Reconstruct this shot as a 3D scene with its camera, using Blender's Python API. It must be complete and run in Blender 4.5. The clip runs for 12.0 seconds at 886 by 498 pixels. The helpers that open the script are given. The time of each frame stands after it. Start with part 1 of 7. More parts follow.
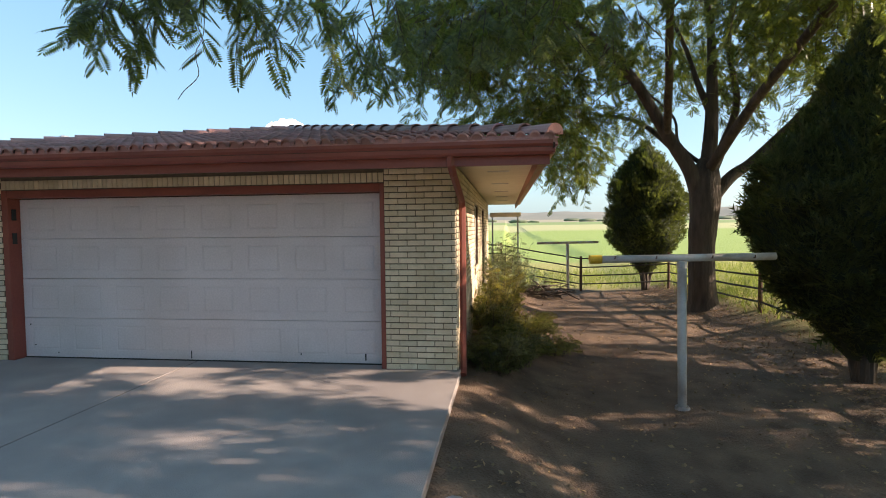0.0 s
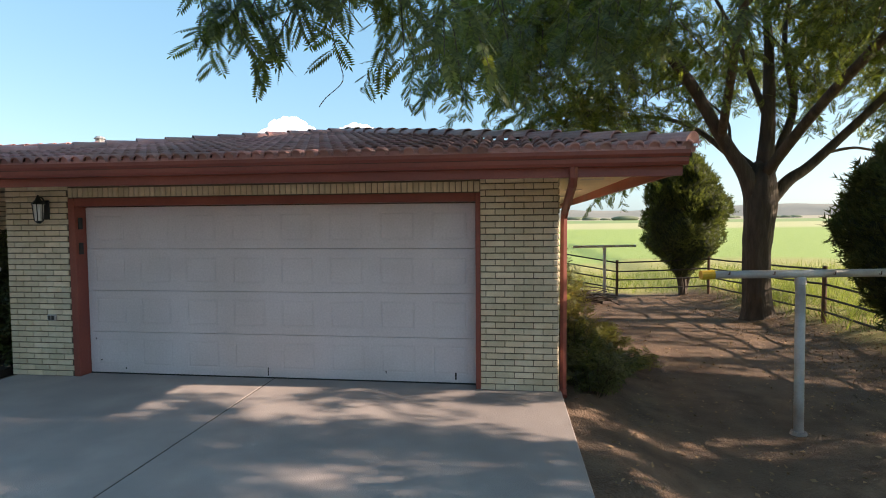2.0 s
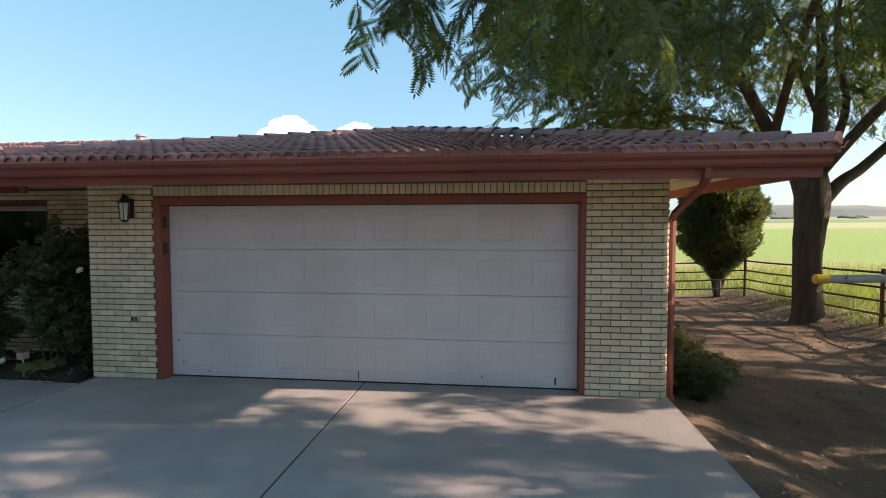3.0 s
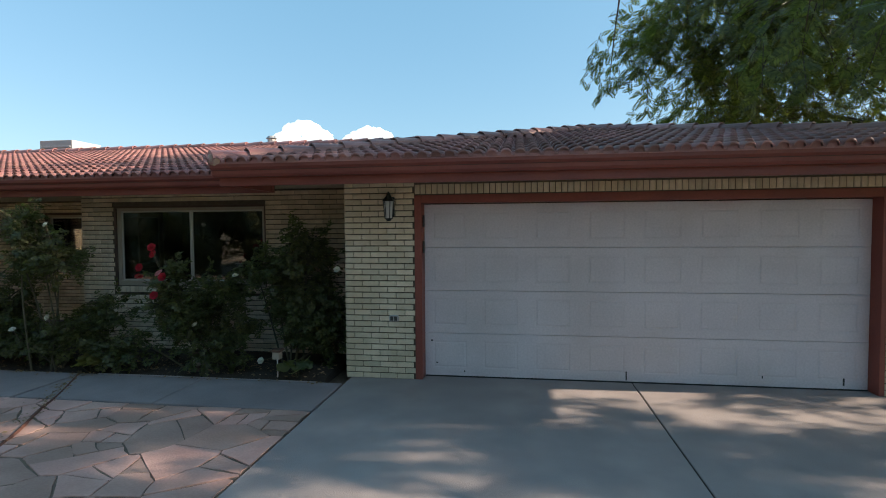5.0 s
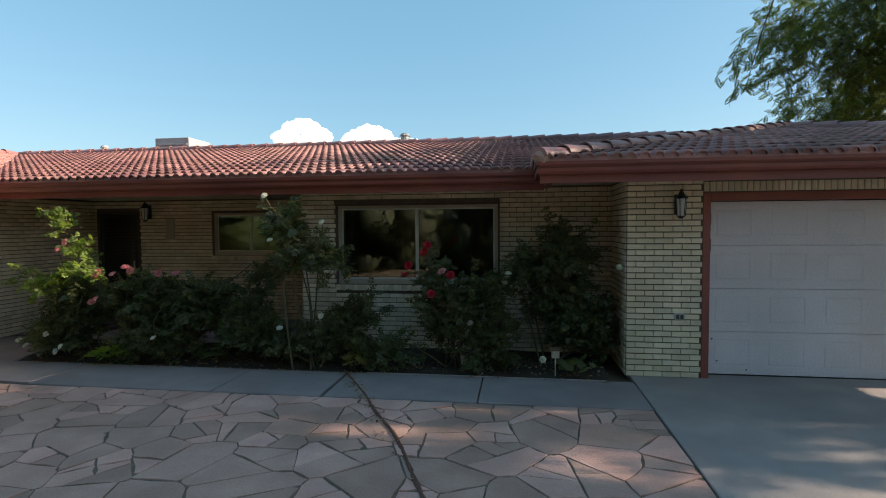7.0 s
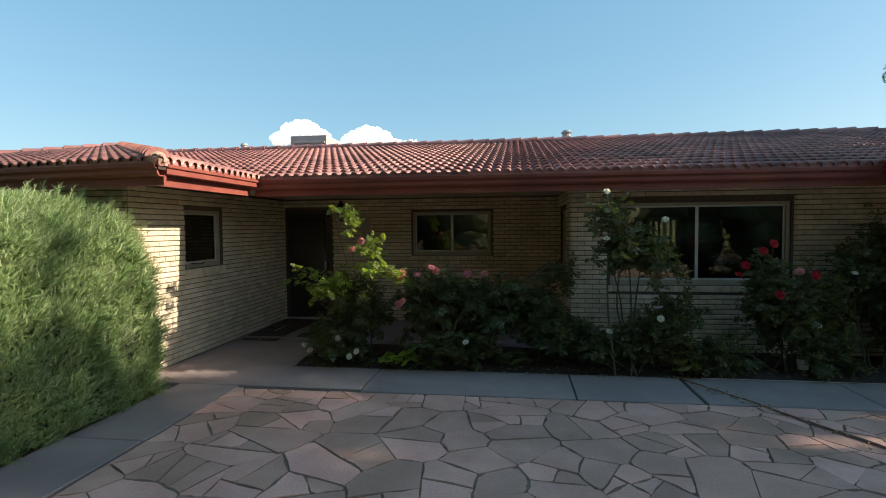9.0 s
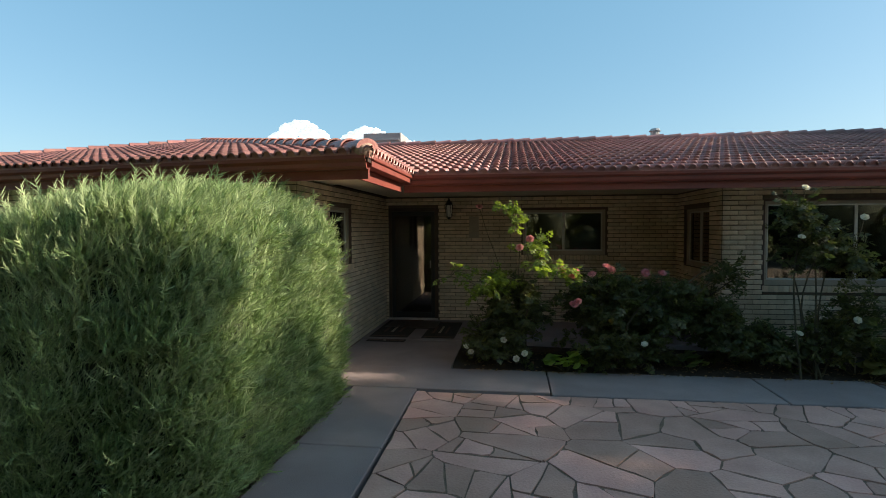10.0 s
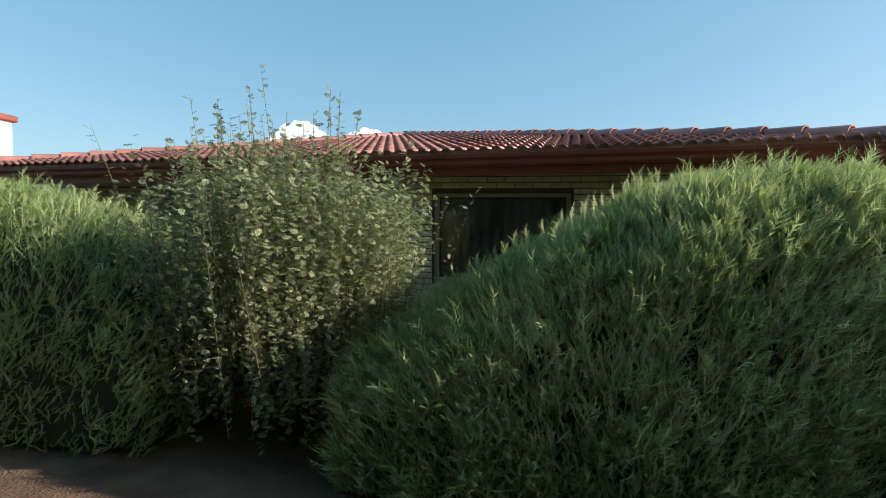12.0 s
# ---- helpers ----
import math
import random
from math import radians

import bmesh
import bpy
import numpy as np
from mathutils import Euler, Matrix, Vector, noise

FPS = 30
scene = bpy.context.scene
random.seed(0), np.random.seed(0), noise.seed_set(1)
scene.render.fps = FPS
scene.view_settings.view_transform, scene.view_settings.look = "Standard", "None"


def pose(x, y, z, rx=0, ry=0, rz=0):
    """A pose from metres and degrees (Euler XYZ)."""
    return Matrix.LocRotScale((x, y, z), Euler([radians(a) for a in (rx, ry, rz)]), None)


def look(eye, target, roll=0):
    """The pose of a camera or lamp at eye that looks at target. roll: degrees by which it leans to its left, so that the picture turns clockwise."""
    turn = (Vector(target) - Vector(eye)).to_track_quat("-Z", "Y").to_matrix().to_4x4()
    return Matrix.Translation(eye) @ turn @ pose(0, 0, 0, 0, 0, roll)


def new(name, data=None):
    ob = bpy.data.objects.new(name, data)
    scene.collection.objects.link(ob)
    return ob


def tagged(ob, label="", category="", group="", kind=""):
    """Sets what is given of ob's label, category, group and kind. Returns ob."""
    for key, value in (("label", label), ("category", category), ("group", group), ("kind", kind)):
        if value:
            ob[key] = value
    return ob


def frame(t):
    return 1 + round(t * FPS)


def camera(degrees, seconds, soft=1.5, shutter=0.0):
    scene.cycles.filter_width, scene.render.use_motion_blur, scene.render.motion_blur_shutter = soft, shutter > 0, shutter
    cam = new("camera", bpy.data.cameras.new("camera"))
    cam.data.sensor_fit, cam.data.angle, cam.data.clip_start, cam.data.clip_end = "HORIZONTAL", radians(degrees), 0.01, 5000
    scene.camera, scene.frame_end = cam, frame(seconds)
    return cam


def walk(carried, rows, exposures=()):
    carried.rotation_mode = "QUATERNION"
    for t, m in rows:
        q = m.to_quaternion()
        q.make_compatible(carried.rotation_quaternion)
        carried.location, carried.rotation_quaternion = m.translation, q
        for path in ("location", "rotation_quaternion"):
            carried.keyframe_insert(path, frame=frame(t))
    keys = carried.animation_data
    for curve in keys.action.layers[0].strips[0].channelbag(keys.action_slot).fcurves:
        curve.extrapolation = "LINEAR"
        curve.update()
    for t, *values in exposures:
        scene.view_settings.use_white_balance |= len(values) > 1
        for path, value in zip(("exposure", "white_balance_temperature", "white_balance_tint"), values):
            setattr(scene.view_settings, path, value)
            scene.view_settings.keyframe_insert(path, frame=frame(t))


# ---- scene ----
cam = camera(81.1, 12.0, 1.0)
PATH = [
    (0, (1.373, -5.802, 1.638), (1.132, -3.819, 1.551), -0.6),
    (0.5, (1.27, -5.772, 1.678), (1.024, -3.789, 1.589), -0.6),
    (1, (1.038, -5.701, 1.732), (0.79, -3.719, 1.638), -0.4),
    (1.5, (0.717, -5.641, 1.753), (0.467, -3.659, 1.662), -0.5),
    (2, (0.29, -5.579, 1.797), (0.042, -3.597, 1.703), -0.4),
    (2.5, (-0.229, -5.558, 1.806), (-0.474, -3.575, 1.712), -0.3),
    (3, (-0.82, -5.568, 1.815), (-1.066, -3.586, 1.72), -0.1),
    (3.2, (-1.12, -5.619, 1.82), (-1.362, -3.636, 1.724), -0.1),
    (4.8, (-3.392, -5.789, 1.786), (-3.689, -3.813, 1.699), -0.4),
    (5, (-3.7, -5.858, 1.765), (-3.993, -3.882, 1.682), -0.4),
    (5.5, (-4.476, -5.985, 1.759), (-4.77, -4.008, 1.674), -0.5),
    (6, (-5.276, -6.097, 1.75), (-5.569, -4.121, 1.665), -0.5),
    (6.5, (-6.112, -6.199, 1.765), (-6.402, -4.222, 1.677), -0.4),
    (6.7, (-6.457, -6.234, 1.776), (-6.745, -4.257, 1.686), -0.4),
    (8.3, (-9.463, -6.47, 1.789), (-9.753, -4.493, 1.7), -0.5),
    (8.5, (-9.888, -6.487, 1.782), (-10.172, -4.509, 1.696), -0.5),
    (9, (-10.902, -6.511, 1.775), (-11.183, -4.533, 1.689), -0.5),
    (9.5, (-11.924, -6.523, 1.762), (-12.202, -4.544, 1.679), -0.4),
    (10, (-12.974, -6.566, 1.74), (-13.247, -4.586, 1.659), -0.3),
    (10.5, (-14.066, -6.599, 1.715), (-14.335, -4.619, 1.637), -0.1),
    (11, (-15.211, -6.644, 1.683), (-15.473, -4.662, 1.609), 0.1),
    (11.5, (-16.387, -6.729, 1.65), (-16.648, -4.747, 1.58), 0.2),
    (11.7, (-16.853, -6.769, 1.643), (-17.115, -4.787, 1.571), 0.25),
    (12, (-17.6, -6.868, 1.625), (-17.863, -4.886, 1.554), 0.4),
]
walk(cam, [(t, look(eye, target, roll)) for t, eye, target, roll in PATH], [(0, 1.15, 7400, 19), (3, 1.08, 7350, 17), (5, 0.88, 7100, 14), (8.5, 0.74, 7100, 11), (12, 0.66, 6950, 11)])

# ---- world, sun, exposure ----
SUN = Vector((1.0, 0.04, 0.435)).normalized()
world = bpy.data.worlds.new("sky")
scene.world = world
world.use_nodes = True
wn, wl = world.node_tree.nodes, world.node_tree.links
sky = wn.new("ShaderNodeTexSky")
sky.sky_type = "NISHITA"
sky.sun_disc = False
sky.sun_elevation = math.asin(SUN.z)
sky.sun_rotation = math.atan2(SUN.x, SUN.y)
sky.air_density, sky.dust_density, sky.ozone_density = 1.0, 1.2, 1.0
haze = wn.new("ShaderNodeMix")
haze.data_type = "RGBA"
haze.inputs[0].default_value = 0.55
haze.inputs[7].default_value = (0.62, 2.2, 3.5, 1)
wl.new(sky.outputs[0], haze.inputs[6])
wl.new(haze.outputs[2], wn["Background"].inputs[0])
wn["Background"].inputs[1].default_value = 0.14
sun = new("sun", bpy.data.lights.new("sun", "SUN"))
sun.data.energy, sun.data.angle, sun.data.color = 5.0, radians(0.53), (1.0, 0.90, 0.76)
sun.matrix_world = look(SUN * 60, (0, 0, 0))

# ---- materials ----


def surf(name, c1, c2, scale=6.0, rough=0.8, bump=0.2, grain=60.0, c3=None, big=0.6, vary=0.0, island=0.0, metal=0.0, stretch=(1, 1, 1), spec=0.5, transl=None, dist=0.01, through_=0.5):
    """Node material in world coordinates: two colours mixed by a mid noise, a third by a broad one, fine bump."""
    m = bpy.data.materials.new(name)
    m.use_nodes = True
    n, l = m.node_tree.nodes, m.node_tree.links
    b = n["Principled BSDF"]
    geo = n.new("ShaderNodeNewGeometry")
    mp = n.new("ShaderNodeMapping")
    mp.inputs["Scale"].default_value = stretch
    l.new(geo.outputs["Position"], mp.inputs["Vector"])

    def noisy(sc, det=4.0):
        t = n.new("ShaderNodeTexNoise")
        t.inputs["Scale"].default_value = sc
        t.inputs["Detail"].default_value = det
        l.new(mp.outputs[0], t.inputs["Vector"])
        return t.outputs["Fac"]

    def ramp(v, a, z):
        r = n.new("ShaderNodeMapRange")
        r.inputs["From Min"].default_value, r.inputs["From Max"].default_value = a, z
        l.new(v, r.inputs["Value"])
        return r.outputs[0]

    def mix(f, a, z, mode="MIX"):
        x = n.new("ShaderNodeMix")
        x.data_type, x.blend_type = "RGBA", mode
        for sock, val in ((x.inputs[0], f), (x.inputs[6], a), (x.inputs[7], z)):
            if hasattr(val, "links"):
                l.new(val, sock)
            else:
                sock.default_value = val if isinstance(val, (int, float)) else (*val, 1)
        return x.outputs[2]

    mid = noisy(scale)
    col = mix(ramp(mid, 0.32, 0.68), c1, c2)
    if c3:
        col = mix(ramp(noisy(big, 3.0), 0.45, 0.72), col, c3)
    fine = noisy(grain, 3.0)
    g = n.new("ShaderNodeMapRange")
    g.inputs["To Min"].default_value, g.inputs["To Max"].default_value = 0.82, 1.16
    l.new(fine, g.inputs["Value"])
    hs = n.new("ShaderNodeHueSaturation")
    l.new(g.outputs[0], hs.inputs["Value"])
    l.new(col, hs.inputs["Color"])
    col = hs.outputs[0]
    for amount, out in ((vary, "ob"), (island, "is")):
        if amount:
            if out == "ob":
                src = n.new("ShaderNodeObjectInfo").outputs["Random"]
            else:
                src = geo.outputs["Random Per Island"]
            r = n.new("ShaderNodeMapRange")
            r.inputs["To Min"].default_value, r.inputs["To Max"].default_value = 1 - amount, 1 + amount
            l.new(src, r.inputs["Value"])
            h2 = n.new("ShaderNodeHueSaturation")
            l.new(r.outputs[0], h2.inputs["Value"])
            r2 = n.new("ShaderNodeMapRange")
            r2.inputs["To Min"].default_value, r2.inputs["To Max"].default_value = 0.5 + amount * 0.025, 0.5 - amount * 0.025
            l.new(src, r2.inputs["Value"])
            l.new(r2.outputs[0], h2.inputs["Hue"])
            l.new(col, h2.inputs["Color"])
            col = h2.outputs[0]
    l.new(col, b.inputs["Base Color"])
    rr = n.new("ShaderNodeMapRange")
    rr.inputs["To Min"].default_value, rr.inputs["To Max"].default_value = max(0.03, rough - 0.12), min(1, rough + 0.12)
    l.new(mid, rr.inputs["Value"])
    l.new(rr.outputs[0], b.inputs["Roughness"])
    b.inputs["Metallic"].default_value = metal
    b.inputs["Specular IOR Level"].default_value = spec
    if bump:
        bp = n.new("ShaderNodeBump")
        bp.inputs["Strength"].default_value, bp.inputs["Distance"].default_value = bump, dist
        l.new(fine, bp.inputs["Height"])
        l.new(bp.outputs[0], b.inputs["Normal"])
    if transl:
        tr = n.new("ShaderNodeBsdfTranslucent")
        tint = mix(1.0, col, transl, "MULTIPLY")
        l.new(tint, tr.inputs["Color"])
        ad = n.new("ShaderNodeMixShader")
        ad.inputs[0].default_value = through_
        l.new(b.outputs[0], ad.inputs[1])
        l.new(tr.outputs[0], ad.inputs[2])
        l.new(ad.outputs[0], n["Material Output"].inputs["Surface"])
    return m


M_BRICK = surf("cream_brick", (0.66, 0.53, 0.38), (0.76, 0.635, 0.48), 9, 0.85, 0.5, 90, c3=(0.58, 0.45, 0.30), big=1.3, vary=0.13)
M_BRICKJ = surf("cream_brick_field", (0.66, 0.53, 0.38), (0.76, 0.635, 0.48), 9, 0.85, 0.5, 90, c3=(0.58, 0.45, 0.30), big=1.3, island=0.13)
M_MORTAR = surf("raked_mortar", (0.10, 0.075, 0.055), (0.15, 0.115, 0.08), 14, 0.95, 0.5, 120)
M_TILE = surf("clay_roof_tile", (0.345, 0.15, 0.132), (0.48, 0.235, 0.20), 5, 0.45, 0.35, 70, c3=(0.25, 0.105, 0.098), big=0.7, vary=0.22)
M_TILEJ = surf("clay_roof_tile_field", (0.345, 0.15, 0.132), (0.48, 0.235, 0.20), 5, 0.45, 0.35, 70, c3=(0.25, 0.105, 0.098), big=0.7, island=0.22)
M_HIPEND = surf("weathered_hip_mortar", (0.42, 0.26, 0.19), (0.52, 0.34, 0.26), 9, 0.85, 0.5, 60)
M_DECK = surf("roof_underlay", (0.05, 0.03, 0.025), (0.07, 0.04, 0.03), 8, 0.95, 0.2)
M_RED = surf("red_brown_paint", (0.235, 0.057, 0.043), (0.29, 0.077, 0.053), 3, 0.5, 0.12, 50, c3=(0.19, 0.048, 0.038), big=0.8)
M_SOFFIT = surf("cream_soffit_paint", (0.62, 0.55, 0.42), (0.68, 0.61, 0.48), 3, 0.7, 0.1, 40)
M_WHITE = surf("white_door_paint", (0.65, 0.58, 0.60), (0.70, 0.63, 0.645), 2.5, 0.45, 0.02, 45, c3=(0.60, 0.53, 0.53), big=0.9)
M_CONC = surf("driveway_concrete", (0.31, 0.262, 0.25), (0.38, 0.324, 0.305), 3, 0.9, 0.5, 110, c3=(0.25, 0.215, 0.212), big=0.55)
M_CONCB = surf("walk_concrete", (0.265, 0.215, 0.215), (0.325, 0.265, 0.26), 3, 0.9, 0.5, 110, c3=(0.21, 0.17, 0.172), big=0.7)
M_FLAG = surf("pink_flagstone", (0.48, 0.268, 0.222), (0.60, 0.365, 0.30), 2.2, 0.85, 0.6, 50, c3=(0.40, 0.235, 0.185), big=1.3, vary=0.26)
M_GROUT = surf("sandy_joint", (0.13, 0.088, 0.066), (0.20, 0.14, 0.10), 12, 0.95, 0.6, 70)
M_SOIL = surf("bed_soil", (0.03, 0.02, 0.014), (0.055, 0.037, 0.026), 9, 0.95, 0.8, 40, dist=0.03)
M_BARK = surf("furrowed_bark", (0.045, 0.032, 0.025), (0.105, 0.078, 0.06), 7, 0.95, 1.0, 26, stretch=(1, 1, 0.22), dist=0.03)
M_LEAF = surf("locust_leaf", (0.052, 0.072, 0.026), (0.092, 0.115, 0.038), 1.2, 0.45, 0.0, 20, island=0.4, transl=(2.5, 2.4, 0.9), through_=0.5)
M_ROSELEAF = surf("rose_leaf", (0.075, 0.095, 0.045), (0.125, 0.125, 0.062), 2, 0.45, 0.0, 20, island=0.4, transl=(1.8, 1.9, 0.8))
# Sunlight on the top rose shoots is put into this lime colour.
M_LIMELEAF = surf("lime_leaf", (0.16, 0.22, 0.05), (0.23, 0.29, 0.075), 2, 0.45, 0.0, 20, island=0.3, transl=(1.8, 1.9, 0.8))
M_HEDGE = surf("cypress_foliage", (0.20, 0.31, 0.12), (0.33, 0.44, 0.20), 1.5, 0.6, 0.0, 20, island=0.4, transl=(1.2, 1.2, 0.9), through_=0.3)
M_HEDGETIP = surf("cypress_tips", (0.32, 0.42, 0.20), (0.48, 0.57, 0.31), 1.5, 0.6, 0.0, 20, island=0.3, transl=(1.1, 1.1, 0.9), through_=0.3)
# Near-black core colour stands in for shade deep inside hedges and junipers.
M_CORESHADE = surf("foliage_core_shade", (0.022, 0.032, 0.014), (0.04, 0.05, 0.022), 6, 0.95, 0.5, 30)
M_JUN = surf("juniper_foliage", (0.05, 0.06, 0.027), (0.10, 0.115, 0.048), 1.5, 0.7, 0.0, 20, island=0.35, transl=(1.6, 1.7, 0.8))
M_VINE = surf("shrub_leaf", (0.20, 0.24, 0.135), (0.31, 0.35, 0.22), 2, 0.55, 0.0, 20, island=0.4, transl=(1.25, 1.3, 0.95), through_=0.35)
M_STEM = surf("green_brown_stem", (0.07, 0.06, 0.035), (0.11, 0.09, 0.05), 8, 0.8, 0.3)
M_WEED = surf("dry_weed", (0.20, 0.17, 0.06), (0.13, 0.15, 0.05), 3, 0.7, 0.0, 20, island=0.3, transl=(1.6, 1.6, 0.9))
M_GALV = surf("galvanised_pipe", (0.46, 0.44, 0.44), (0.56, 0.54, 0.53), 9, 0.6, 0.15, 60, metal=0.15, c3=(0.33, 0.26, 0.22), big=3)
M_YELLOW = surf("yellow_tape", (0.60, 0.36, 0.02), (0.66, 0.42, 0.04), 20, 0.5, 0.1)
M_RUST = surf("rusty_pipe", (0.10, 0.05, 0.035), (0.15, 0.08, 0.05), 9, 0.8, 0.2)
M_RAIL = surf("dark_steel_rail", (0.045, 0.04, 0.04), (0.07, 0.06, 0.055), 9, 0.7, 0.2)
M_BLACK = surf("black_iron", (0.012, 0.012, 0.013), (0.02, 0.02, 0.02), 9, 0.45, 0.1)
M_TAN = surf("tan_window_paint", (0.36, 0.30, 0.23), (0.42, 0.35, 0.27), 5, 0.5, 0.1)
M_DARKWOOD = surf("dark_brown_wood", (0.045, 0.028, 0.02), (0.07, 0.042, 0.03), 4, 0.5, 0.2, 40, stretch=(1, 1, 0.2))
M_ALU = surf("pale_aluminium", (0.50, 0.48, 0.44), (0.56, 0.54, 0.50), 5, 0.4, 0.05, metal=0.3)
M_FROST = surf("frosted_lamp_glass", (0.62, 0.62, 0.60), (0.68, 0.68, 0.66), 9, 0.35, 0.05)
M_METALBOX = surf("painted_sheet_metal", (0.45, 0.43, 0.42), (0.52, 0.50, 0.48), 3, 0.55, 0.1, 40, metal=0.2)
M_STUCCO = surf("white_chimney_paint", (0.74, 0.72, 0.68), (0.80, 0.78, 0.74), 6, 0.8, 0.3, 80)
M_CLOUD = surf("cloud_white_glow", (0.9, 0.9, 0.9), (0.95, 0.95, 0.95), 0.01, 1.0, 0.0)
# Weak emission added so that the cloud looks evenly sunlit.
M_CLOUD.node_tree.nodes["Principled BSDF"].inputs["Emission Color"].default_value = (0.96, 0.97, 1.0, 1)
M_CLOUD.node_tree.nodes["Principled BSDF"].inputs["Emission Strength"].default_value = 0.35
M_HOSE = surf("red_brown_hose", (0.13, 0.05, 0.035), (0.18, 0.075, 0.05), 14, 0.8, 0.3)
M_LITTER = surf("leaf_litter", (0.24, 0.15, 0.08), (0.32, 0.21, 0.11), 5, 0.9, 0.0, 20, island=0.4)
M_PINK = surf("pink_petal", (0.66, 0.24, 0.27), (0.78, 0.42, 0.42), 9, 0.6, 0.0, 30, island=0.15, transl=(1.2, 1.1, 1.1))
M_REDP = surf("red_petal", (0.55, 0.03, 0.05), (0.65, 0.06, 0.08), 9, 0.6, 0.0, 30, island=0.15, transl=(1.2, 1.0, 1.0))
M_WHITEP = surf("white_petal", (0.78, 0.76, 0.66), (0.85, 0.83, 0.75), 9, 0.6, 0.0, 30, transl=(1.1, 1.1, 1.0))
M_PALESHEET = surf("pale_sheet_cloth", (0.72, 0.69, 0.70), (0.78, 0.75, 0.76), 6, 0.9, 0.2, 80)
M_TRIM = surf("brown_window_trim", (0.085, 0.05, 0.035), (0.12, 0.07, 0.05), 5, 0.6, 0.15, 40)
M_DARKPANEL = surf("dark_panel", (0.03, 0.022, 0.018), (0.055, 0.04, 0.032), 20, 0.95, 0.6, 120)
M_ROOM = surf("dim_room", (0.10, 0.085, 0.07), (0.13, 0.11, 0.09), 2, 0.9, 0.0)


def glass_material():
    m = bpy.data.materials.new("window_glass")
    m.use_nodes = True
    n, l = m.node_tree.nodes, m.node_tree.links
    gl, tr, mx = n.new("ShaderNodeBsdfGlossy"), n.new("ShaderNodeBsdfTransparent"), n.new("ShaderNodeMixShader")
    fr = n.new("ShaderNodeFresnel")
    fr.inputs[0].default_value = 1.55
    gl.inputs["Roughness"].default_value = 0.02
    tr.inputs["Color"].default_value = (0.62, 0.60, 0.58, 1)
    mul = n.new("ShaderNodeMath")
    mul.operation = "MULTIPLY"
    mul.inputs[1].default_value = 2.2
    l.new(fr.outputs[0], mul.inputs[0])
    l.new(mul.outputs[0], mx.inputs[0])
    l.new(tr.outputs[0], mx.inputs[1])
    l.new(gl.outputs[0], mx.inputs[2])
    l.new(mx.outputs[0], n["Material Output"].inputs["Surface"])
    return m


M_GLASS = glass_material()


def ground_material():
    """Dry yard soil that turns to rough grass past the fence and to green crops and pale stubble farther out."""
    m = surf("yard_soil_and_fields", (0.088, 0.05, 0.032), (0.22, 0.14, 0.092), 2.6, 0.95, 1.0, 45, c3=(0.13, 0.085, 0.06), big=0.5, dist=0.03)
    n, l = m.node_tree.nodes, m.node_tree.links
    b = n["Principled BSDF"]
    soil = b.inputs["Base Color"].links[0].from_socket
    sep = n.new("ShaderNodeSeparateXYZ")
    geo = n.new("ShaderNodeNewGeometry")
    l.new(geo.outputs["Position"], sep.inputs[0])
    wob = n.new("ShaderNodeTexNoise")
    wob.inputs["Scale"].default_value = 0.5
    wob.inputs["Detail"].default_value = 6
    l.new(geo.outputs["Position"], wob.inputs["Vector"])

    def math_(op, a, z):
        k = n.new("ShaderNodeMath")
        k.operation = op
        k.use_clamp = False
        for i, v in enumerate((a, z)):
            if hasattr(v, "links"):
                l.new(v, k.inputs[i])
            else:
                k.inputs[i].default_value = v
        return k.outputs[0]

    def step(v, a, z):
        r = n.new("ShaderNodeMapRange")
        r.interpolation_type = "SMOOTHSTEP"
        r.inputs["From Min"].default_value, r.inputs["From Max"].default_value = a, z
        l.new(v, r.inputs["Value"])
        return r.outputs[0]

    def mix(f, a, z):
        x = n.new("ShaderNodeMix")
        x.data_type = "RGBA"
        for sock, val in ((x.inputs[0], f), (x.inputs[6], a), (x.inputs[7], z)):
            if hasattr(val, "links"):
                l.new(val, sock)
            else:
                sock.default_value = (*val, 1)
        return x.outputs[2]

    w = math_("MULTIPLY", math_("SUBTRACT", wob.outputs["Fac"], 0.5), 2.2)
    px = math_("ADD", sep.outputs[0], w)
    py = math_("ADD", sep.outputs[1], w)
    out = math_("MAXIMUM", step(px, 6.3, 7.6), step(py, 12.4, 13.6))
    # Pale unseen ground to the south, added to bounce warm light on the front.
    south_bounce = step(math_("MULTIPLY", py, -1.0), 8.5, 11.5)
    soil = mix(south_bounce, soil, (0.36, 0.28, 0.20))
    col = mix(out, soil, (0.34, 0.31, 0.10))
    far = math_("MAXIMUM", step(px, 16, 19), step(py, 24, 28))
    col = mix(far, col, (0.27, 0.35, 0.085))
    stripe = step(math_("ADD", sep.outputs[1], math_("MULTIPLY", w, 6.0)), 120, 140)
    col = mix(stripe, col, (0.42, 0.40, 0.19))
    col = mix(step(sep.outputs[1], 230, 245), col, (0.20, 0.27, 0.09))
    col = mix(step(sep.outputs[1], 420, 460), col, (0.34, 0.29, 0.20))
    l.new(col, b.inputs["Base Color"])
    return m


M_GROUND = ground_material()

# ---- mesh helpers ----


def link(name, me, mat, parent=None, label=""):
    if mat is not None and not me.materials:
        me.materials.append(mat)
    ob = new(name, me)
    if parent is not None:
        ob.parent = parent
    if label:
        ob["label"] = label
    return ob


def part(name, bm, mat, parent=None, label="", smooth=False):
    me = bpy.data.meshes.new(name)
    bm.to_mesh(me)
    bm.free()
    if smooth:
        me.polygons.foreach_set("use_smooth", [True] * len(me.polygons))
    return link(name, me, mat, parent, label)


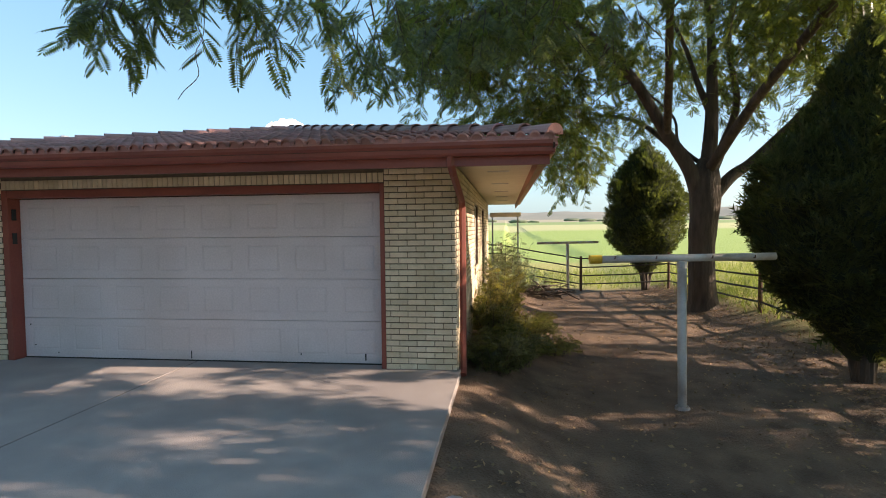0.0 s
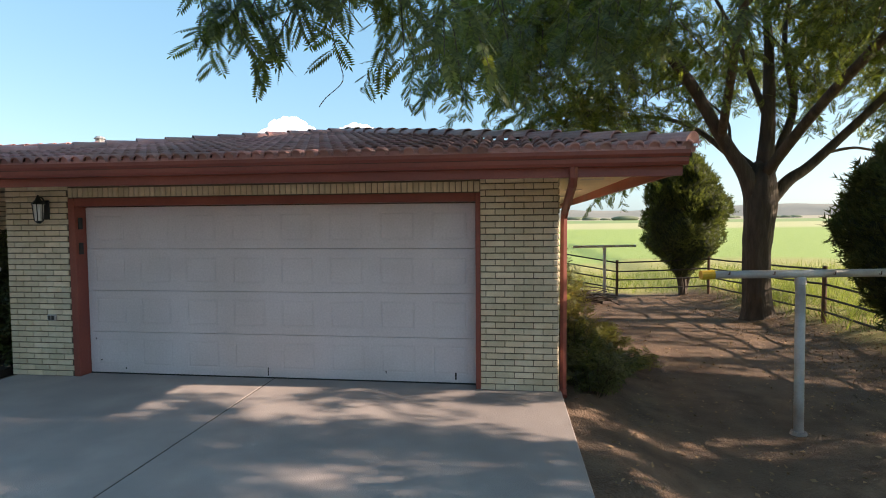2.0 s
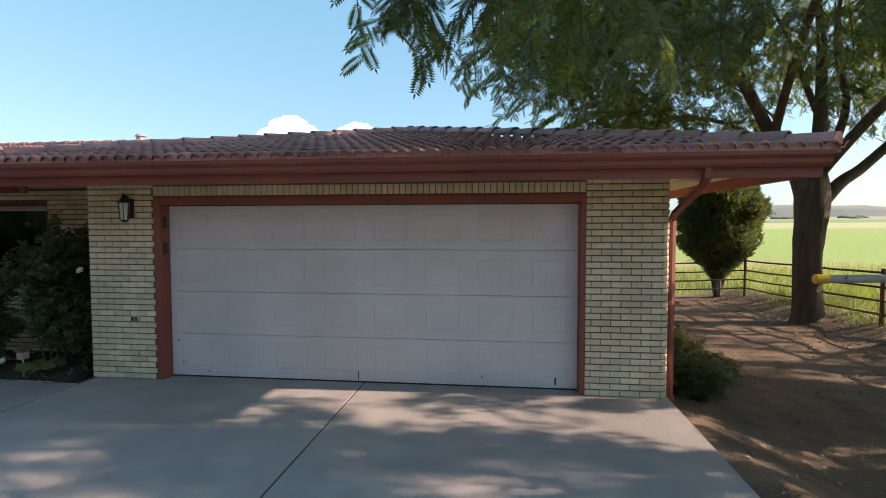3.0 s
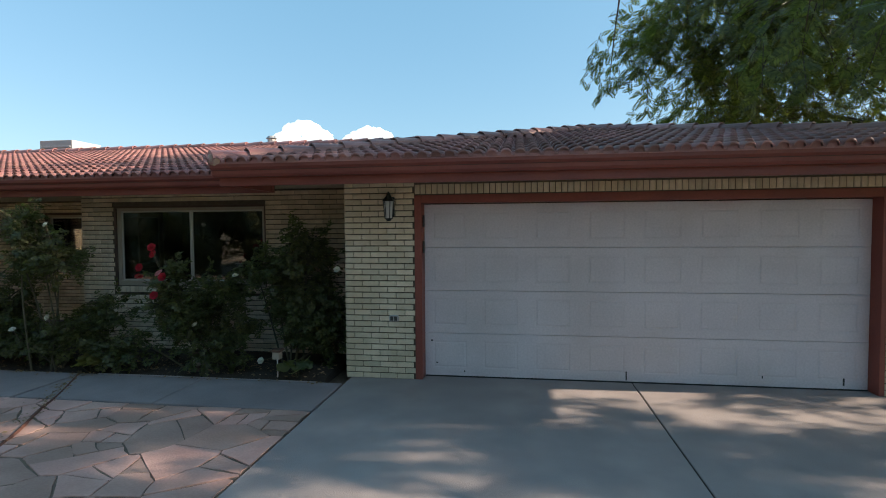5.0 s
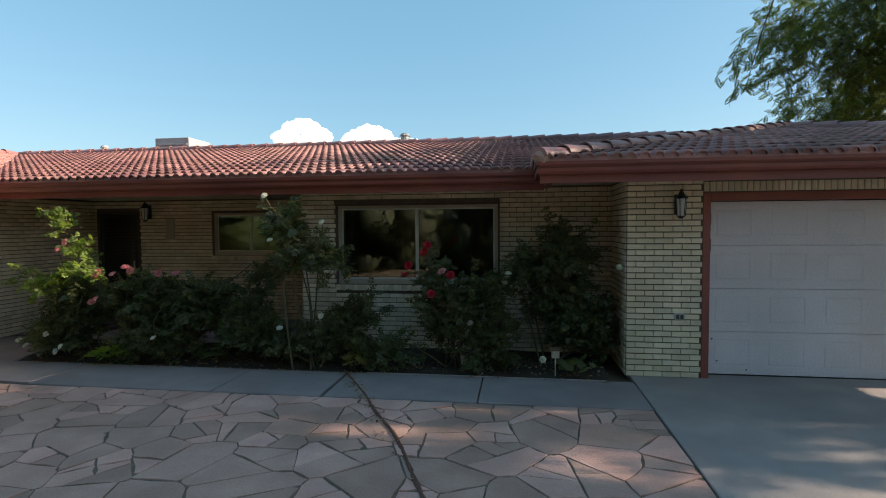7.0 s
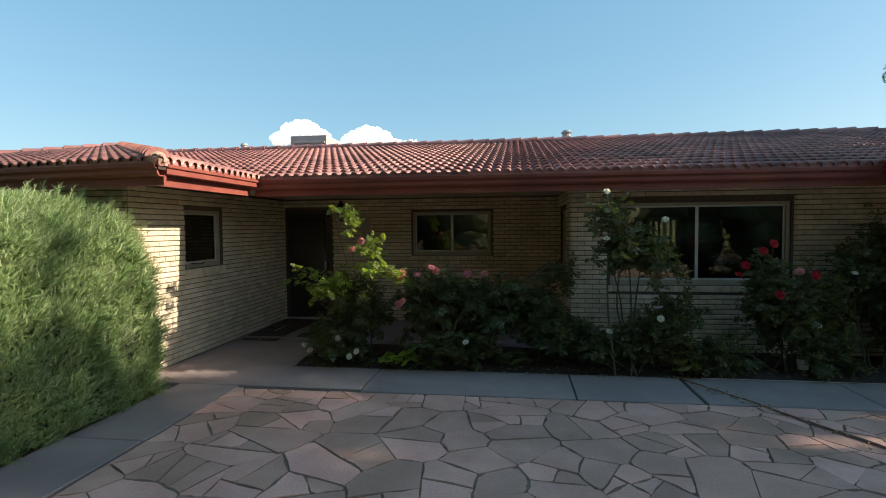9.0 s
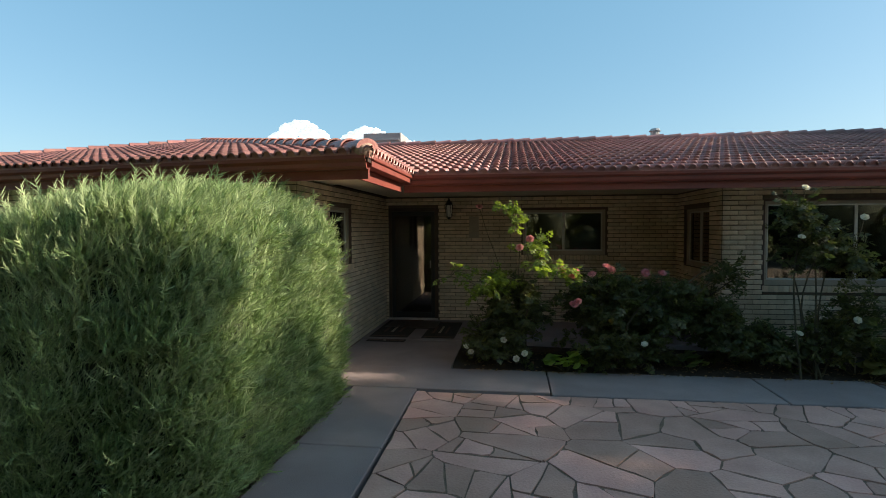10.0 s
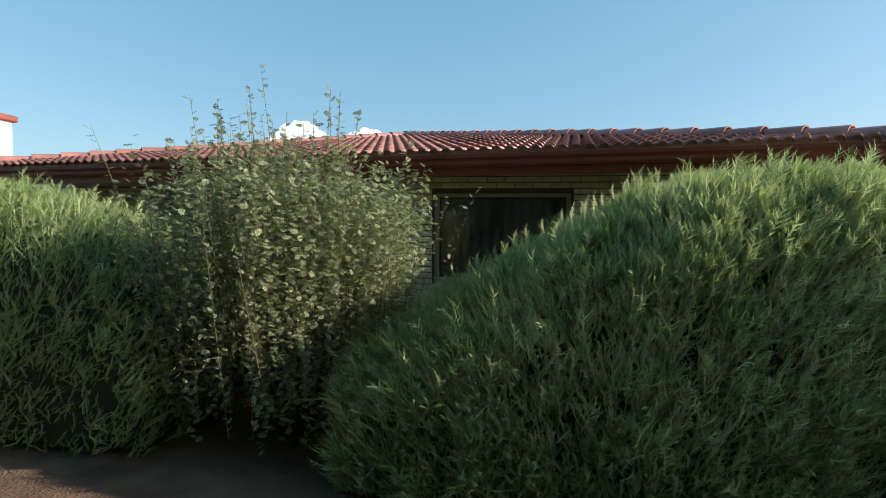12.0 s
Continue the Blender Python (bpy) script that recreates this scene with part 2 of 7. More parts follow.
def empty(name, x=0, y=0, z=0):
    ob = new(name)
    ob.location = (x, y, z)
    ob.empty_display_size = 0.1
    return ob


def box_bm(x0, y0, z0, x1, y1, z1, bevel=0.0, bm=None):
    fresh = bm is None
    bm = bm or bmesh.new()
    r = bmesh.ops.create_cube(bm, size=1.0, matrix=Matrix.Translation(((x0 + x1) / 2, (y0 + y1) / 2, (z0 + z1) / 2)) @ Matrix.Diagonal((x1 - x0, y1 - y0, z1 - z0, 1)))
    if bevel:
        es = list({e for v in r["verts"] for e in v.link_edges})
        bmesh.ops.bevel(bm, geom=es, offset=bevel, segments=1, affect="EDGES")
    return bm


def tube_bm(points, radii, sides=8, bm=None, caps=True):
    """A tube through the points, with no twist."""
    bm = bm or bmesh.new()
    pts = [Vector(p) for p in points]
    rings, ref = [], None
    for i, p in enumerate(pts):
        d = (pts[min(i + 1, len(pts) - 1)] - pts[max(i - 1, 0)]).normalized()
        if ref is None:
            ref = d.orthogonal()
        ref = (ref - d * ref.dot(d)).normalized()
        oth = d.cross(ref)
        r = radii[i] if hasattr(radii, "__len__") else radii
        rings.append([bm.verts.new(p + r * (math.cos(a) * ref + math.sin(a) * oth)) for a in (2 * math.pi * k / sides for k in range(sides))])
    for a, b in zip(rings, rings[1:]):
        for k in range(sides):
            bm.faces.new((a[k], a[(k + 1) % sides], b[(k + 1) % sides], b[k]))
    if caps:
        bm.faces.new(rings[0][::-1])
        bm.faces.new(rings[-1])
    return bm


def poly_mesh(name, verts, faces_n, loops, mat, smooth=False):
    """A mesh from numpy arrays whose faces all have faces_n corners."""
    me = bpy.data.meshes.new(name)
    nf = len(loops) // faces_n
    me.vertices.add(len(verts))
    me.vertices.foreach_set("co", np.asarray(verts, np.float32).ravel())
    me.loops.add(len(loops))
    me.loops.foreach_set("vertex_index", np.asarray(loops, np.int32))
    me.polygons.add(nf)
    me.polygons.foreach_set("loop_start", np.arange(0, nf * faces_n, faces_n, dtype=np.int32))
    me.polygons.foreach_set("loop_total", np.full(nf, faces_n, np.int32))
    if smooth:
        me.polygons.foreach_set("use_smooth", np.ones(nf, bool))
    me.update(calc_edges=True)
    me.validate()
    me.materials.append(mat)
    return me


def scatter(name, tv, tf, rot, pos, scale, mat, smooth=False):
    """Copies of a small template (vertices tv, faces tf of one size) joined into one mesh."""
    tv, tf = np.asarray(tv, np.float32), np.asarray(tf, np.int32)
    n, k = len(pos), len(tv)
    v = np.einsum("nij,kj->nki", rot, tv) * np.asarray(scale, np.float32).reshape(-1, 1, 1) + np.asarray(pos, np.float32)[:, None, :]
    f = tf[None] + (np.arange(n) * k)[:, None, None]
    return poly_mesh(name, v.reshape(-1, 3), tf.shape[1], f.ravel(), mat, smooth)


def frames_of(ydir, up, rng, jitter=0.0):
    """Rotation matrices whose y axis follows ydir and whose z axis leans to up."""
    y = ydir + jitter * rng.normal(size=ydir.shape)
    y /= np.linalg.norm(y, axis=1, keepdims=True) + 1e-9
    x = np.cross(y, up)
    x /= np.linalg.norm(x, axis=1, keepdims=True) + 1e-9
    z = np.cross(x, y)
    return np.stack([x, y, z], axis=2)


# ---- ground ----


def sm(a, b, v):
    t = min(1.0, max(0.0, (v - a) / (b - a)))
    return t * t * (3 - 2 * t)


def ground_z(x, y):
    z = -0.07 - 0.36 * sm(0.85, 2.4, x)
    z -= 0.2 * sm(3, 13, y) * sm(0.85, 2.4, x)
    z += 0.30 * sm(5.6, 7.4, x) * sm(1, 6, y)
    z += 0.10 * sm(7, 14, x)
    d = math.hypot(x, y)
    z += 0.012 * max(0, d - 70) * sm(70, 160, d)
    if 0.95 < x < 12 and -8 < y < 14:
        z += 0.05 * noise.noise((x * 0.9, y * 0.9, 0.0)) * sm(0.95, 1.8, x) + 0.018 * noise.noise((x * 4, y * 4, 3.0))
    return z


def axis(lo, hi, step, far):
    near = list(np.arange(lo, hi + 1e-6, step))
    a, b, k = [], [], step
    p, q = lo, hi
    while p > -far:
        k *= 1.22
        p -= k
        a.append(p)
    k = step
    while q < far:
        k *= 1.22
        q += k
        b.append(q)
    return np.array(a[::-1] + near + b)


gx, gy = axis(-28, 14, 0.3, 3500), axis(-10, 16, 0.3, 3500)
gv = np.array([(x, y, ground_z(x, y)) for y in gy for x in gx], np.float32)
nx, ny = len(gx), len(gy)
ii = (np.arange(ny - 1)[:, None] * nx + np.arange(nx - 1)[None, :]).ravel()
gl_ = np.stack([ii, ii + 1, ii + 1 + nx, ii + nx], axis=1).ravel()
ground = link("ground", poly_mesh("ground", gv, 4, gl_, M_GROUND, True), None)
tagged(ground, "dry brown yard soil running out to green farm fields", "ground", kind="structure")

# ---- paving ----


def slab(name, x0, y0, x1, y1, z, mat, label, cat):
    ob = part(name, box_bm(x0, y0, z - 0.12, x1, y1, z, 0.008), mat)
    return tagged(ob, label, cat, kind="structure")


slab("driveway", -5.68, -9.0, -2.450, 0.205, 0.0, M_CONC, "grey concrete driveway slab with a straight joint", "driveway")
slab("driveway", -2.442, -9.0, 0.86, 0.205, 0.0, M_CONC, "grey concrete driveway slab beside the dirt yard", "driveway")
tagged(part("joint_filler", box_bm(-2.4495, -8.99, -0.10, -2.4425, 0.2, -0.003), M_SOIL), "dark strip set in the driveway joint", "joint", kind="structure")
for k, (a, b) in enumerate(((-15.36, -12.6), (-12.585, -10.3), (-10.285, -9.06), (-9.02, -7.4), (-7.385, -5.695))):
    slab("walkway", a, -1.15 if a > -14 else -1.09, b, -0.27, 0.005, M_CONCB, "blue-grey concrete walk along the flower bed", "walkway")
tagged(part("walkway", box_bm(-26.0, -9.0, -0.12, -14.03, -4.2, -0.012, 0.008), M_CONCB), "wide grey concrete walk before the hedges", "walkway", kind="structure")
for a, b in ((-2.62, -1.097), (-4.19, -2.635)):
    slab("walkway", -14.74, a, -14.02, b, 0.0, M_CONCB, "straight blue-grey concrete path beside the hedge", "walkway")
slab("walkway", -15.36, -0.262, -13.75, 1.28, 0.0, M_CONCB, "concrete path leading to the front door", "walkway")
slab("walkway", -15.36, 1.288, -10.2, 2.99, 0.02, M_CONCB, "shaded concrete porch floor before the front door", "porch")

# ---- brick walls ----
COURSE, BL, BH, JOINT = 0.0677, 0.203, 0.0555, 0.0095
BRICKS = {}


def brick_mesh(length, height):
    """A brick face with chamfered edges; x along the wall, z up, -y outwards."""
    key = (round(length, 3), round(height, 3))
    if key not in BRICKS:
        c, d = 0.004, 0.014
        a, h = key[0] / 2, key[1] / 2
        v = [(-a, 0.004, -h), (a, 0.004, -h), (a, 0.004, h), (-a, 0.004, h),
             (-a, -d + c, -h), (a, -d + c, -h), (a, -d + c, h), (-a, -d + c, h),
             (-a + c, -d, -h + c), (a - c, -d, -h + c), (a - c, -d, h - c), (-a + c, -d, h - c)]
        f = [(8, 9, 10, 11)]
        for p in range(4):
            q = (p + 1) % 4
            f += [(p, q, 4 + q, 4 + p), (4 + p, 4 + q, 8 + q, 8 + p)]
        BRICKS[key] = (np.array(v, np.float32), np.array(f, np.int32))
    return key


BRICK_DATA = {}


def lay_bricks(wall, origin, turn, width, height, holes=(), near=None, soldier=(), most=290):
    """Bricks on a wall's face. origin: lower left corner; turn: degrees about z; near(u, w): which bricks are pieces of their own."""
    base = pose(*origin, 0, 0, turn)
    rng = random.Random(int(abs(origin[0]) * 100 + abs(origin[1]) * 10))
    todo = []
    rows = int(height / COURSE) + 1
    for r in range(rows):
        z0 = r * COURSE + 0.004
        h = min(BH, height - z0)
        if h < 0.02:
            continue
        u = -BL / 2 if r % 2 else 0.0
        while u < width:
            a, b = max(u, 0.0) + 0.0034, min(u + BL, width) - 0.0034
            spans = [(a, b)]
            for (x0, q0, x1, q1) in holes:
                if z0 + h > q0 + 0.01 and z0 < q1 - 0.01:
                    nxt = []
                    for (p, q) in spans:
                        if p < x0:
                            nxt.append((p, min(q, x0)))
                        if q > x1:
                            nxt.append((max(p, x1), q))
                    spans = [s for s in nxt]
            for (p, q) in spans:
                if q - p > 0.02:
                    todo.append(((p + q) / 2, z0 + h / 2, round(q - p, 3), round(h, 3)))
            u += BL
    for (x0, z0, x1, z1, w) in soldier:
        k = int((x1 - x0) / w)
        step = (x1 - x0) / k
        for i in range(k):
            todo.append((x0 + (i + 0.5) * step, (z0 + z1) / 2, round(step - JOINT, 3), round(z1 - z0 - 0.008, 3)))
    near_ones, rest = [], []
    for t in todo:
        (near_ones if near and near(t[0], t[1]) else rest).append(t)
    rest += near_ones[most:]
    for (u, w, L, H) in near_ones[:most]:
        key = brick_mesh(L, H)
        if key not in BRICK_DATA:
            me = bpy.data.meshes.new("brick")
            me.from_pydata([tuple(p) for p in BRICKS[key][0]], [], [tuple(f) for f in BRICKS[key][1]])
            me.materials.append(M_BRICK)
            BRICK_DATA[key] = me
        ob = new("brick", BRICK_DATA[key])
        ob.parent = wall
        ob.matrix_local = base @ pose(u, rng.uniform(-0.0015, 0.0015), w, rng.uniform(-0.4, 0.4), 0, rng.uniform(-0.3, 0.3))
    if rest:
        vs, fs, k = [], [], 0
        m = np.array(base)
        for (u, w, L, H) in rest:
            key = brick_mesh(L, H)
            v = BRICKS[key][0] + np.array((u, rng.uniform(-0.0015, 0.0015), w), np.float32)
            vs.append(v @ m[:3, :3].T + m[:3, 3])
            fs.append(BRICKS[key][1] + k)
            k += 12
        ob = link("brickwork", poly_mesh("brickwork", np.concatenate(vs), 4, np.concatenate(fs).ravel(), M_BRICKJ), None, wall)
        ob["kind"] = "stuff"


def wall(name, label, length, height, thick, origin, turn, holes=()):
    """A mortar-coloured wall with openings cut through; its face looks to -y before the turn. Local x from 0 to length."""
    us = sorted({0.0, length, *[h[0] for h in holes], *[h[2] for h in holes]})
    zs = sorted({0.0, height, *[h[1] for h in holes], *[h[3] for h in holes]})
    bm = bmesh.new()

    def solid(i, j):
        if not (0 <= i < len(us) - 1 and 0 <= j < len(zs) - 1):
            return False
        cu, cz = (us[i] + us[i + 1]) / 2, (zs[j] + zs[j + 1]) / 2
        return not any(h[0] < cu < h[2] and h[1] < cz < h[3] for h in holes)

    def quad(*p):
        bm.faces.new([bm.verts.new(q) for q in p])

    for i in range(len(us) - 1):
        for j in range(len(zs) - 1):
            if not solid(i, j):
                continue
            a, b, c, d = us[i], us[i + 1], zs[j], zs[j + 1]
            quad((a, 0, c), (b, 0, c), (b, 0, d), (a, 0, d))
            quad((b, thick, c), (a, thick, c), (a, thick, d), (b, thick, d))
            if not solid(i - 1, j):
                quad((a, thick, c), (a, 0, c), (a, 0, d), (a, thick, d))
            if not solid(i + 1, j):
                quad((b, 0, c), (b, thick, c), (b, thick, d), (b, 0, d))
            if not solid(i, j - 1):
                quad((a, thick, c), (b, thick, c), (b, 0, c), (a, 0, c))
            if not solid(i, j + 1):
                quad((a, 0, d), (b, 0, d), (b, thick, d), (a, thick, d))
    bmesh.ops.remove_doubles(bm, verts=bm.verts, dist=1e-5)
    bm.transform(pose(*origin, 0, 0, turn))
    ob = part(name, bm, M_MORTAR)
    return tagged(ob, label, "wall", kind="structure")


TOP = 2.32
LBL = "cream brick wall with dark raked joints"
GAR = (0.83, -0.2, 5.73, 2.14)
w_gar = wall("wall_garage_front", "cream brick garage front with soldier course over the door", 6.55, TOP, 0.22, (-5.73, 0, 0), 0, [(0.83, -0.01, 5.73, 2.14)])
w_side = wall("wall_east", LBL, 10.18, TOP + 0.6, 0.22, (0.82, 0.22, -0.6), 90, [(3.0, 1.5, 4.3, 2.65), (6.0, 0.75, 7.0, 2.65)])
w_ret = wall("wall_garage_west", LBL, 0.78, TOP, 0.22, (-5.73, 1.0, 0), -90, [])
w_main = wall("wall_living_room", "cream brick wall under deep eaves behind the roses", 4.42, TOP, 0.22, (-10.15, 1.0, 0), 0, [(0.52, 0.935, 2.915, 2.115)])
w_inner = wall("wall_porch_east", LBL, 1.78, TOP, 0.22, (-10.15, 3.0, 0), -90, [(0.38, 1.1, 1.56, 2.06)])
w_porch = wall("wall_porch", "shaded cream brick wall at the front door", 5.23, TOP, 0.22, (-15.38, 3.0, 0), 0, [(0.05, 0.02, 1.0, 2.12), (2.53, 1.24, 4.05, 2.09)])
w_wing = wall("wall_wing_east", "cream brick wall with a strip of sunlight", 4.05, TOP, 0.22, (-15.38, -1.05, 0), 90, [(1.03, 1.22, 1.96, 2.07)])
w_front = wall("wall_wing_front", "shaded cream brick wall behind the hedges", 3.7, TOP, 0.22, (-19.3, -1.05, 0), 0, [(0.8, 1.02, 2.37, 2.08)])
w_step = wall("wall_wing_west", LBL, 1.82, TOP, 0.22, (-19.3, 0.995, 0), -90)
w_back = wall("wall_bedrooms", "shaded cream brick wall set back behind the hedges", 5.695, TOP, 0.22, (-25.0, 1.0, 0), 0)
w_west = wall("wall_west", LBL, 9.175, TOP, 0.22, (-25.0, 10.4, 0), -90)
w_north = wall("wall_north", LBL, 25.6, TOP + 0.6, 0.22, (0.6, 10.4, -0.6), 180, [(6.5, 1.65, 7.5, 2.6)])
# Unseen partition, added so low sun through the side windows stops here.
w_mid = wall("wall_garage_inner", "plain unseen wall added to keep sunlight out of the rooms", 9.17, TOP, 0.15, (-5.58, 1.225, 0), 90)

# ---- roof ----
EAVE, SLOPE = 2.42, 0.222
TW, TL, EXPO = 0.26, 0.43, 0.36


def tile_template():
    """Barrel tile with two rolls: x across, y up the slope, z off the roof; open nose at y = 0, lower tail tucked under the next course."""
    us, arch = [0.0], [0.0]
    for c in (0.065, 0.195):
        for i in range(9):
            a = math.pi * i / 8
            us.append(c - 0.048 * math.cos(a))
            arch.append(math.sin(a) ** 0.8)
    us.append(TW)
    arch.append(0.0)
    v = [(u, 0.002, 0.052 * h + 0.008) for u, h in zip(us, arch)] + [(u, 0.0, 0.061 * h + 0.021) for u, h in zip(us, arch)] + [(u, TL, 0.038 * h) for u, h in zip(us, arch)]
    f = []
    n1 = len(us)
    v += [(u, 0.03, 0.056 * h + 0.012) for u, h in zip(us, arch)] + [(u, 0.03, -0.03) for u in us]
    for i in range(n1 - 1):
        f += [(3 * n1 + i, 3 * n1 + i + 1, 4 * n1 + i + 1, 4 * n1 + i)]
        f += [(i, i + 1, n1 + i + 1, n1 + i), (n1 + i, n1 + i + 1, 2 * n1 + i + 1, 2 * n1 + i)]
    return np.array(v, np.float32), np.array(f, np.int32)


TV, TF = tile_template()
tile_me = poly_mesh("roof_tile", TV, 4, TF.ravel(), M_TILE, True)


def roof_plane(owner, poly, eave_a, eave_b, most=280):
    """Tiles over one sloping plane. poly: convex plan outline, counter-clockwise; eave_a to eave_b: two points of its eave line, uphill on the left of that way."""
    a, b = Vector((*eave_a, 0)), Vector((*eave_b, 0))
    u = (b - a).normalized()
    up = Vector((-u.y, u.x, 0))
    vdir = (up + Vector((0, 0, SLOPE))).normalized()
    nrm = u.cross(vdir)
    base = Matrix((u, vdir, nrm)).transposed().to_4x4()
    base.translation = a + Vector((0, 0, EAVE))
    run = math.sqrt(1 + SLOPE * SLOPE)
    pts = [((Vector((*p, 0)) - a).dot(u), (Vector((*p, 0)) - a).dot(up) * run) for p in poly]
    lo_u, hi_u = min(p[0] for p in pts), max(p[0] for p in pts)
    hi_v = max(p[1] for p in pts)
    edges = []
    for p, q in zip(pts, pts[1:] + pts[:1]):
        d = Vector((q[0] - p[0], q[1] - p[1]))
        nn = Vector((-d.y, d.x)).normalized()
        edges.append((Vector(p), nn))

    def depth(x, y):
        return min((Vector((x, y)) - p).dot(nn) for p, nn in edges)

    whole, cut = [], []
    for r in range(int(hi_v / EXPO) + 1):
        y = r * EXPO - 0.05
        for c in range(int((hi_u - lo_u) / TW) + 2):
            x = lo_u + c * TW - 0.1
            corners = [(x, y + 0.06), (x + TW, y + 0.06), (x + TW, y + TL), (x, y + TL)]
            ds = [depth(*q) for q in corners]
            if max(ds) < 0:
                continue
            (whole if min(ds) > -0.04 else cut).append((x, y))
    rng = random.Random(len(whole))
    for (x, y) in whole[:most]:
        ob = new("roof_tile", tile_me)
        ob.parent = owner
        ob.matrix_local = base @ pose(x, y + rng.uniform(-0.006, 0.006), rng.uniform(-0.002, 0.003), rng.uniform(-0.5, 0.5), rng.uniform(-0.4, 0.4), rng.uniform(-0.3, 0.3))
    rest = whole[most:] + cut
    if rest:
        off = np.array([(x, y, 0) for x, y in rest], np.float32)
        v = (TV[None] + off[:, None]).reshape(-1, 3)
        f = (TF[None] + (np.arange(len(rest)) * len(TV))[:, None, None]).reshape(-1)
        me = poly_mesh("tile_field", v, 4, f, M_TILEJ, True)
        bm = bmesh.new()
        bm.from_mesh(me)
        for p, nn in edges:
            if abs(nn.y - 1) < 1e-3:
                continue
            bmesh.ops.bisect_plane(bm, geom=bm.verts[:] + bm.edges[:] + bm.faces[:], plane_co=(p.x, p.y, 0), plane_no=(-nn.x, -nn.y, 0), clear_outer=True, dist=1e-5)
        bm.transform(base)
        bm.to_mesh(me)
        bm.free()
        link("tile_field", me, None, owner)["kind"] = "stuff"


def deck(name, polys, label):
    bm = bmesh.new()
    for poly in polys:
        vs = [bm.verts.new((p[0], p[1], p[2] - 0.02)) for p in poly]
        f = bm.faces.new(vs)
        r = bmesh.ops.extrude_face_region(bm, geom=[f])
        for e in r["geom"]:
            if isinstance(e, bmesh.types.BMVert):
                e.co.z -= 0.05
    return tagged(part(name, bm, M_DECK), label, "roof", kind="structure")


def caps(owner, p, q, most=60, first=False):
    """Overlapping half-round cap tiles along a hip or ridge, from p (low) to q."""
    p, q = Vector(p), Vector(q)
    d = (q - p).normalized()
    side = d.cross(Vector((0, 0, 1))).normalized()
    upv = side.cross(d)
    base = Matrix((side, d, upv)).transposed().to_4x4()
    n = max(1, int((q - p).length / 0.36))
    for i in range(n):
        m = base.copy()
        m.translation = p + d * (i * (q - p).length / n)
        ob = new("ridge_tile", CAP_END if first and i == 0 else CAP)
        ob.parent = owner
        ob.matrix_local = m


def cap_mesh(closed):
    bm = bmesh.new()
    sides = 8
    rows = []
    for (y, r, z) in ((0.0, 0.096, 0.034), (0.0, 0.112, 0.034), (0.42, 0.094, 0.012)):
        rows.append([bm.verts.new((-r * math.cos(math.pi * k / sides), y, z - 0.02 + r * 0.82 * math.sin(math.pi * k / sides))) for k in range(sides + 1)])
    for a, b in zip(rows, rows[1:]):
        for k in range(sides):
            bm.faces.new((a[k], a[k + 1], b[k + 1], b[k]))
    if closed:
        bm.faces.new(rows[0])
    bmesh.ops.recalc_face_normals(bm, faces=bm.faces)
    me = bpy.data.meshes.new("ridge_tile")
    bm.to_mesh(me)
    bm.free()
    me.materials.append(M_TILE)
    return me


CAP, CAP_END = cap_mesh(False), cap_mesh(True)
GL, GR, GF = -6.78, 1.82, -1.0
GA = (GR - GL) / 2
GXC = (GL + GR) / 2
RIDGE = 5.65
WL, WR, WF, WLF = -25.6, -14.30, -1.95, -0.60
ML, MB = WL, 11.3


def at(x, y, run):
    return (x, y, EAVE + SLOPE * run)


g_ap, g_ba = at(GXC, GF + GA, GA), at(GXC, GA, GA)
m_r, m_l = at(GR - RIDGE, RIDGE, RIDGE), at(ML + RIDGE, RIDGE, RIDGE)
# the wing's front eave runs slightly askew, from WF at the porch to WLF at the far corner
w_tan = (WLF - WF) / (WR - WL)
w_ap = at(WR - RIDGE, WF + w_tan * RIDGE + RIDGE * math.hypot(1, w_tan), RIDGE)
roof_g = deck("roof_garage", [[at(GL, GF, 0), at(GR, GF, 0), g_ap], [at(GL, GF, 0), g_ap, g_ba, at(GL, 0, 0)], [at(GR, GF, 0), at(GR, MB, 0), m_r, g_ba, g_ap]], "hipped garage roof of red clay tiles")
roof_m = deck("roof_main", [[at(GL, 0, 0), g_ba, m_r, m_l, at(WR, 0, 0)], [at(GR, MB, 0), at(ML, MB, 0), m_l, m_r]], "long low roof of red clay tiles with a straight ridge")
roof_w = deck("roof_wing", [[at(WL, WLF, 0), at(WR, WF, 0), w_ap], [at(WR, WF, 0), at(WR, 0, 0), m_l, w_ap], [at(WL, WLF, 0), w_ap, m_l, at(WL, MB, 0)]], "sunlit hipped wing roof of red clay tiles")


def plan(*ps):
    return [(p[0], p[1]) for p in ps]


roof_plane(roof_g, plan((GL, GF), (GR, GF), g_ap), (GL, GF), (GR, GF))
roof_plane(roof_g, plan((GR, GF), (GR, MB), m_r, g_ba, g_ap), (GR, GF), (GR, MB), 0)
roof_plane(roof_g, plan((GL, 0), (GL, GF), g_ap, g_ba), (GL, 0), (GL, GF), 0)
roof_plane(roof_m, plan((WR, 0), (GL, 0), g_ba, m_r, m_l), (WR, 0), (GL, 0), 290)
roof_plane(roof_m, plan((GR, MB), (ML, MB), m_l, m_r), (GR, MB), (ML, MB), 0)
roof_plane(roof_w, plan((WL, WLF), (WR, WF), w_ap), (WL, WLF), (WR, WF), 250)
roof_plane(roof_w, plan((WR, WF), (WR, 0), m_l, w_ap), (WR, WF), (WR, 0), 40)
roof_plane(roof_w, plan((WL, MB), (WL, WLF), w_ap, m_l), (WL, MB), (WL, WLF), 0)


def lift(p, h=0.035):
    return (p[0], p[1], p[2] + h)


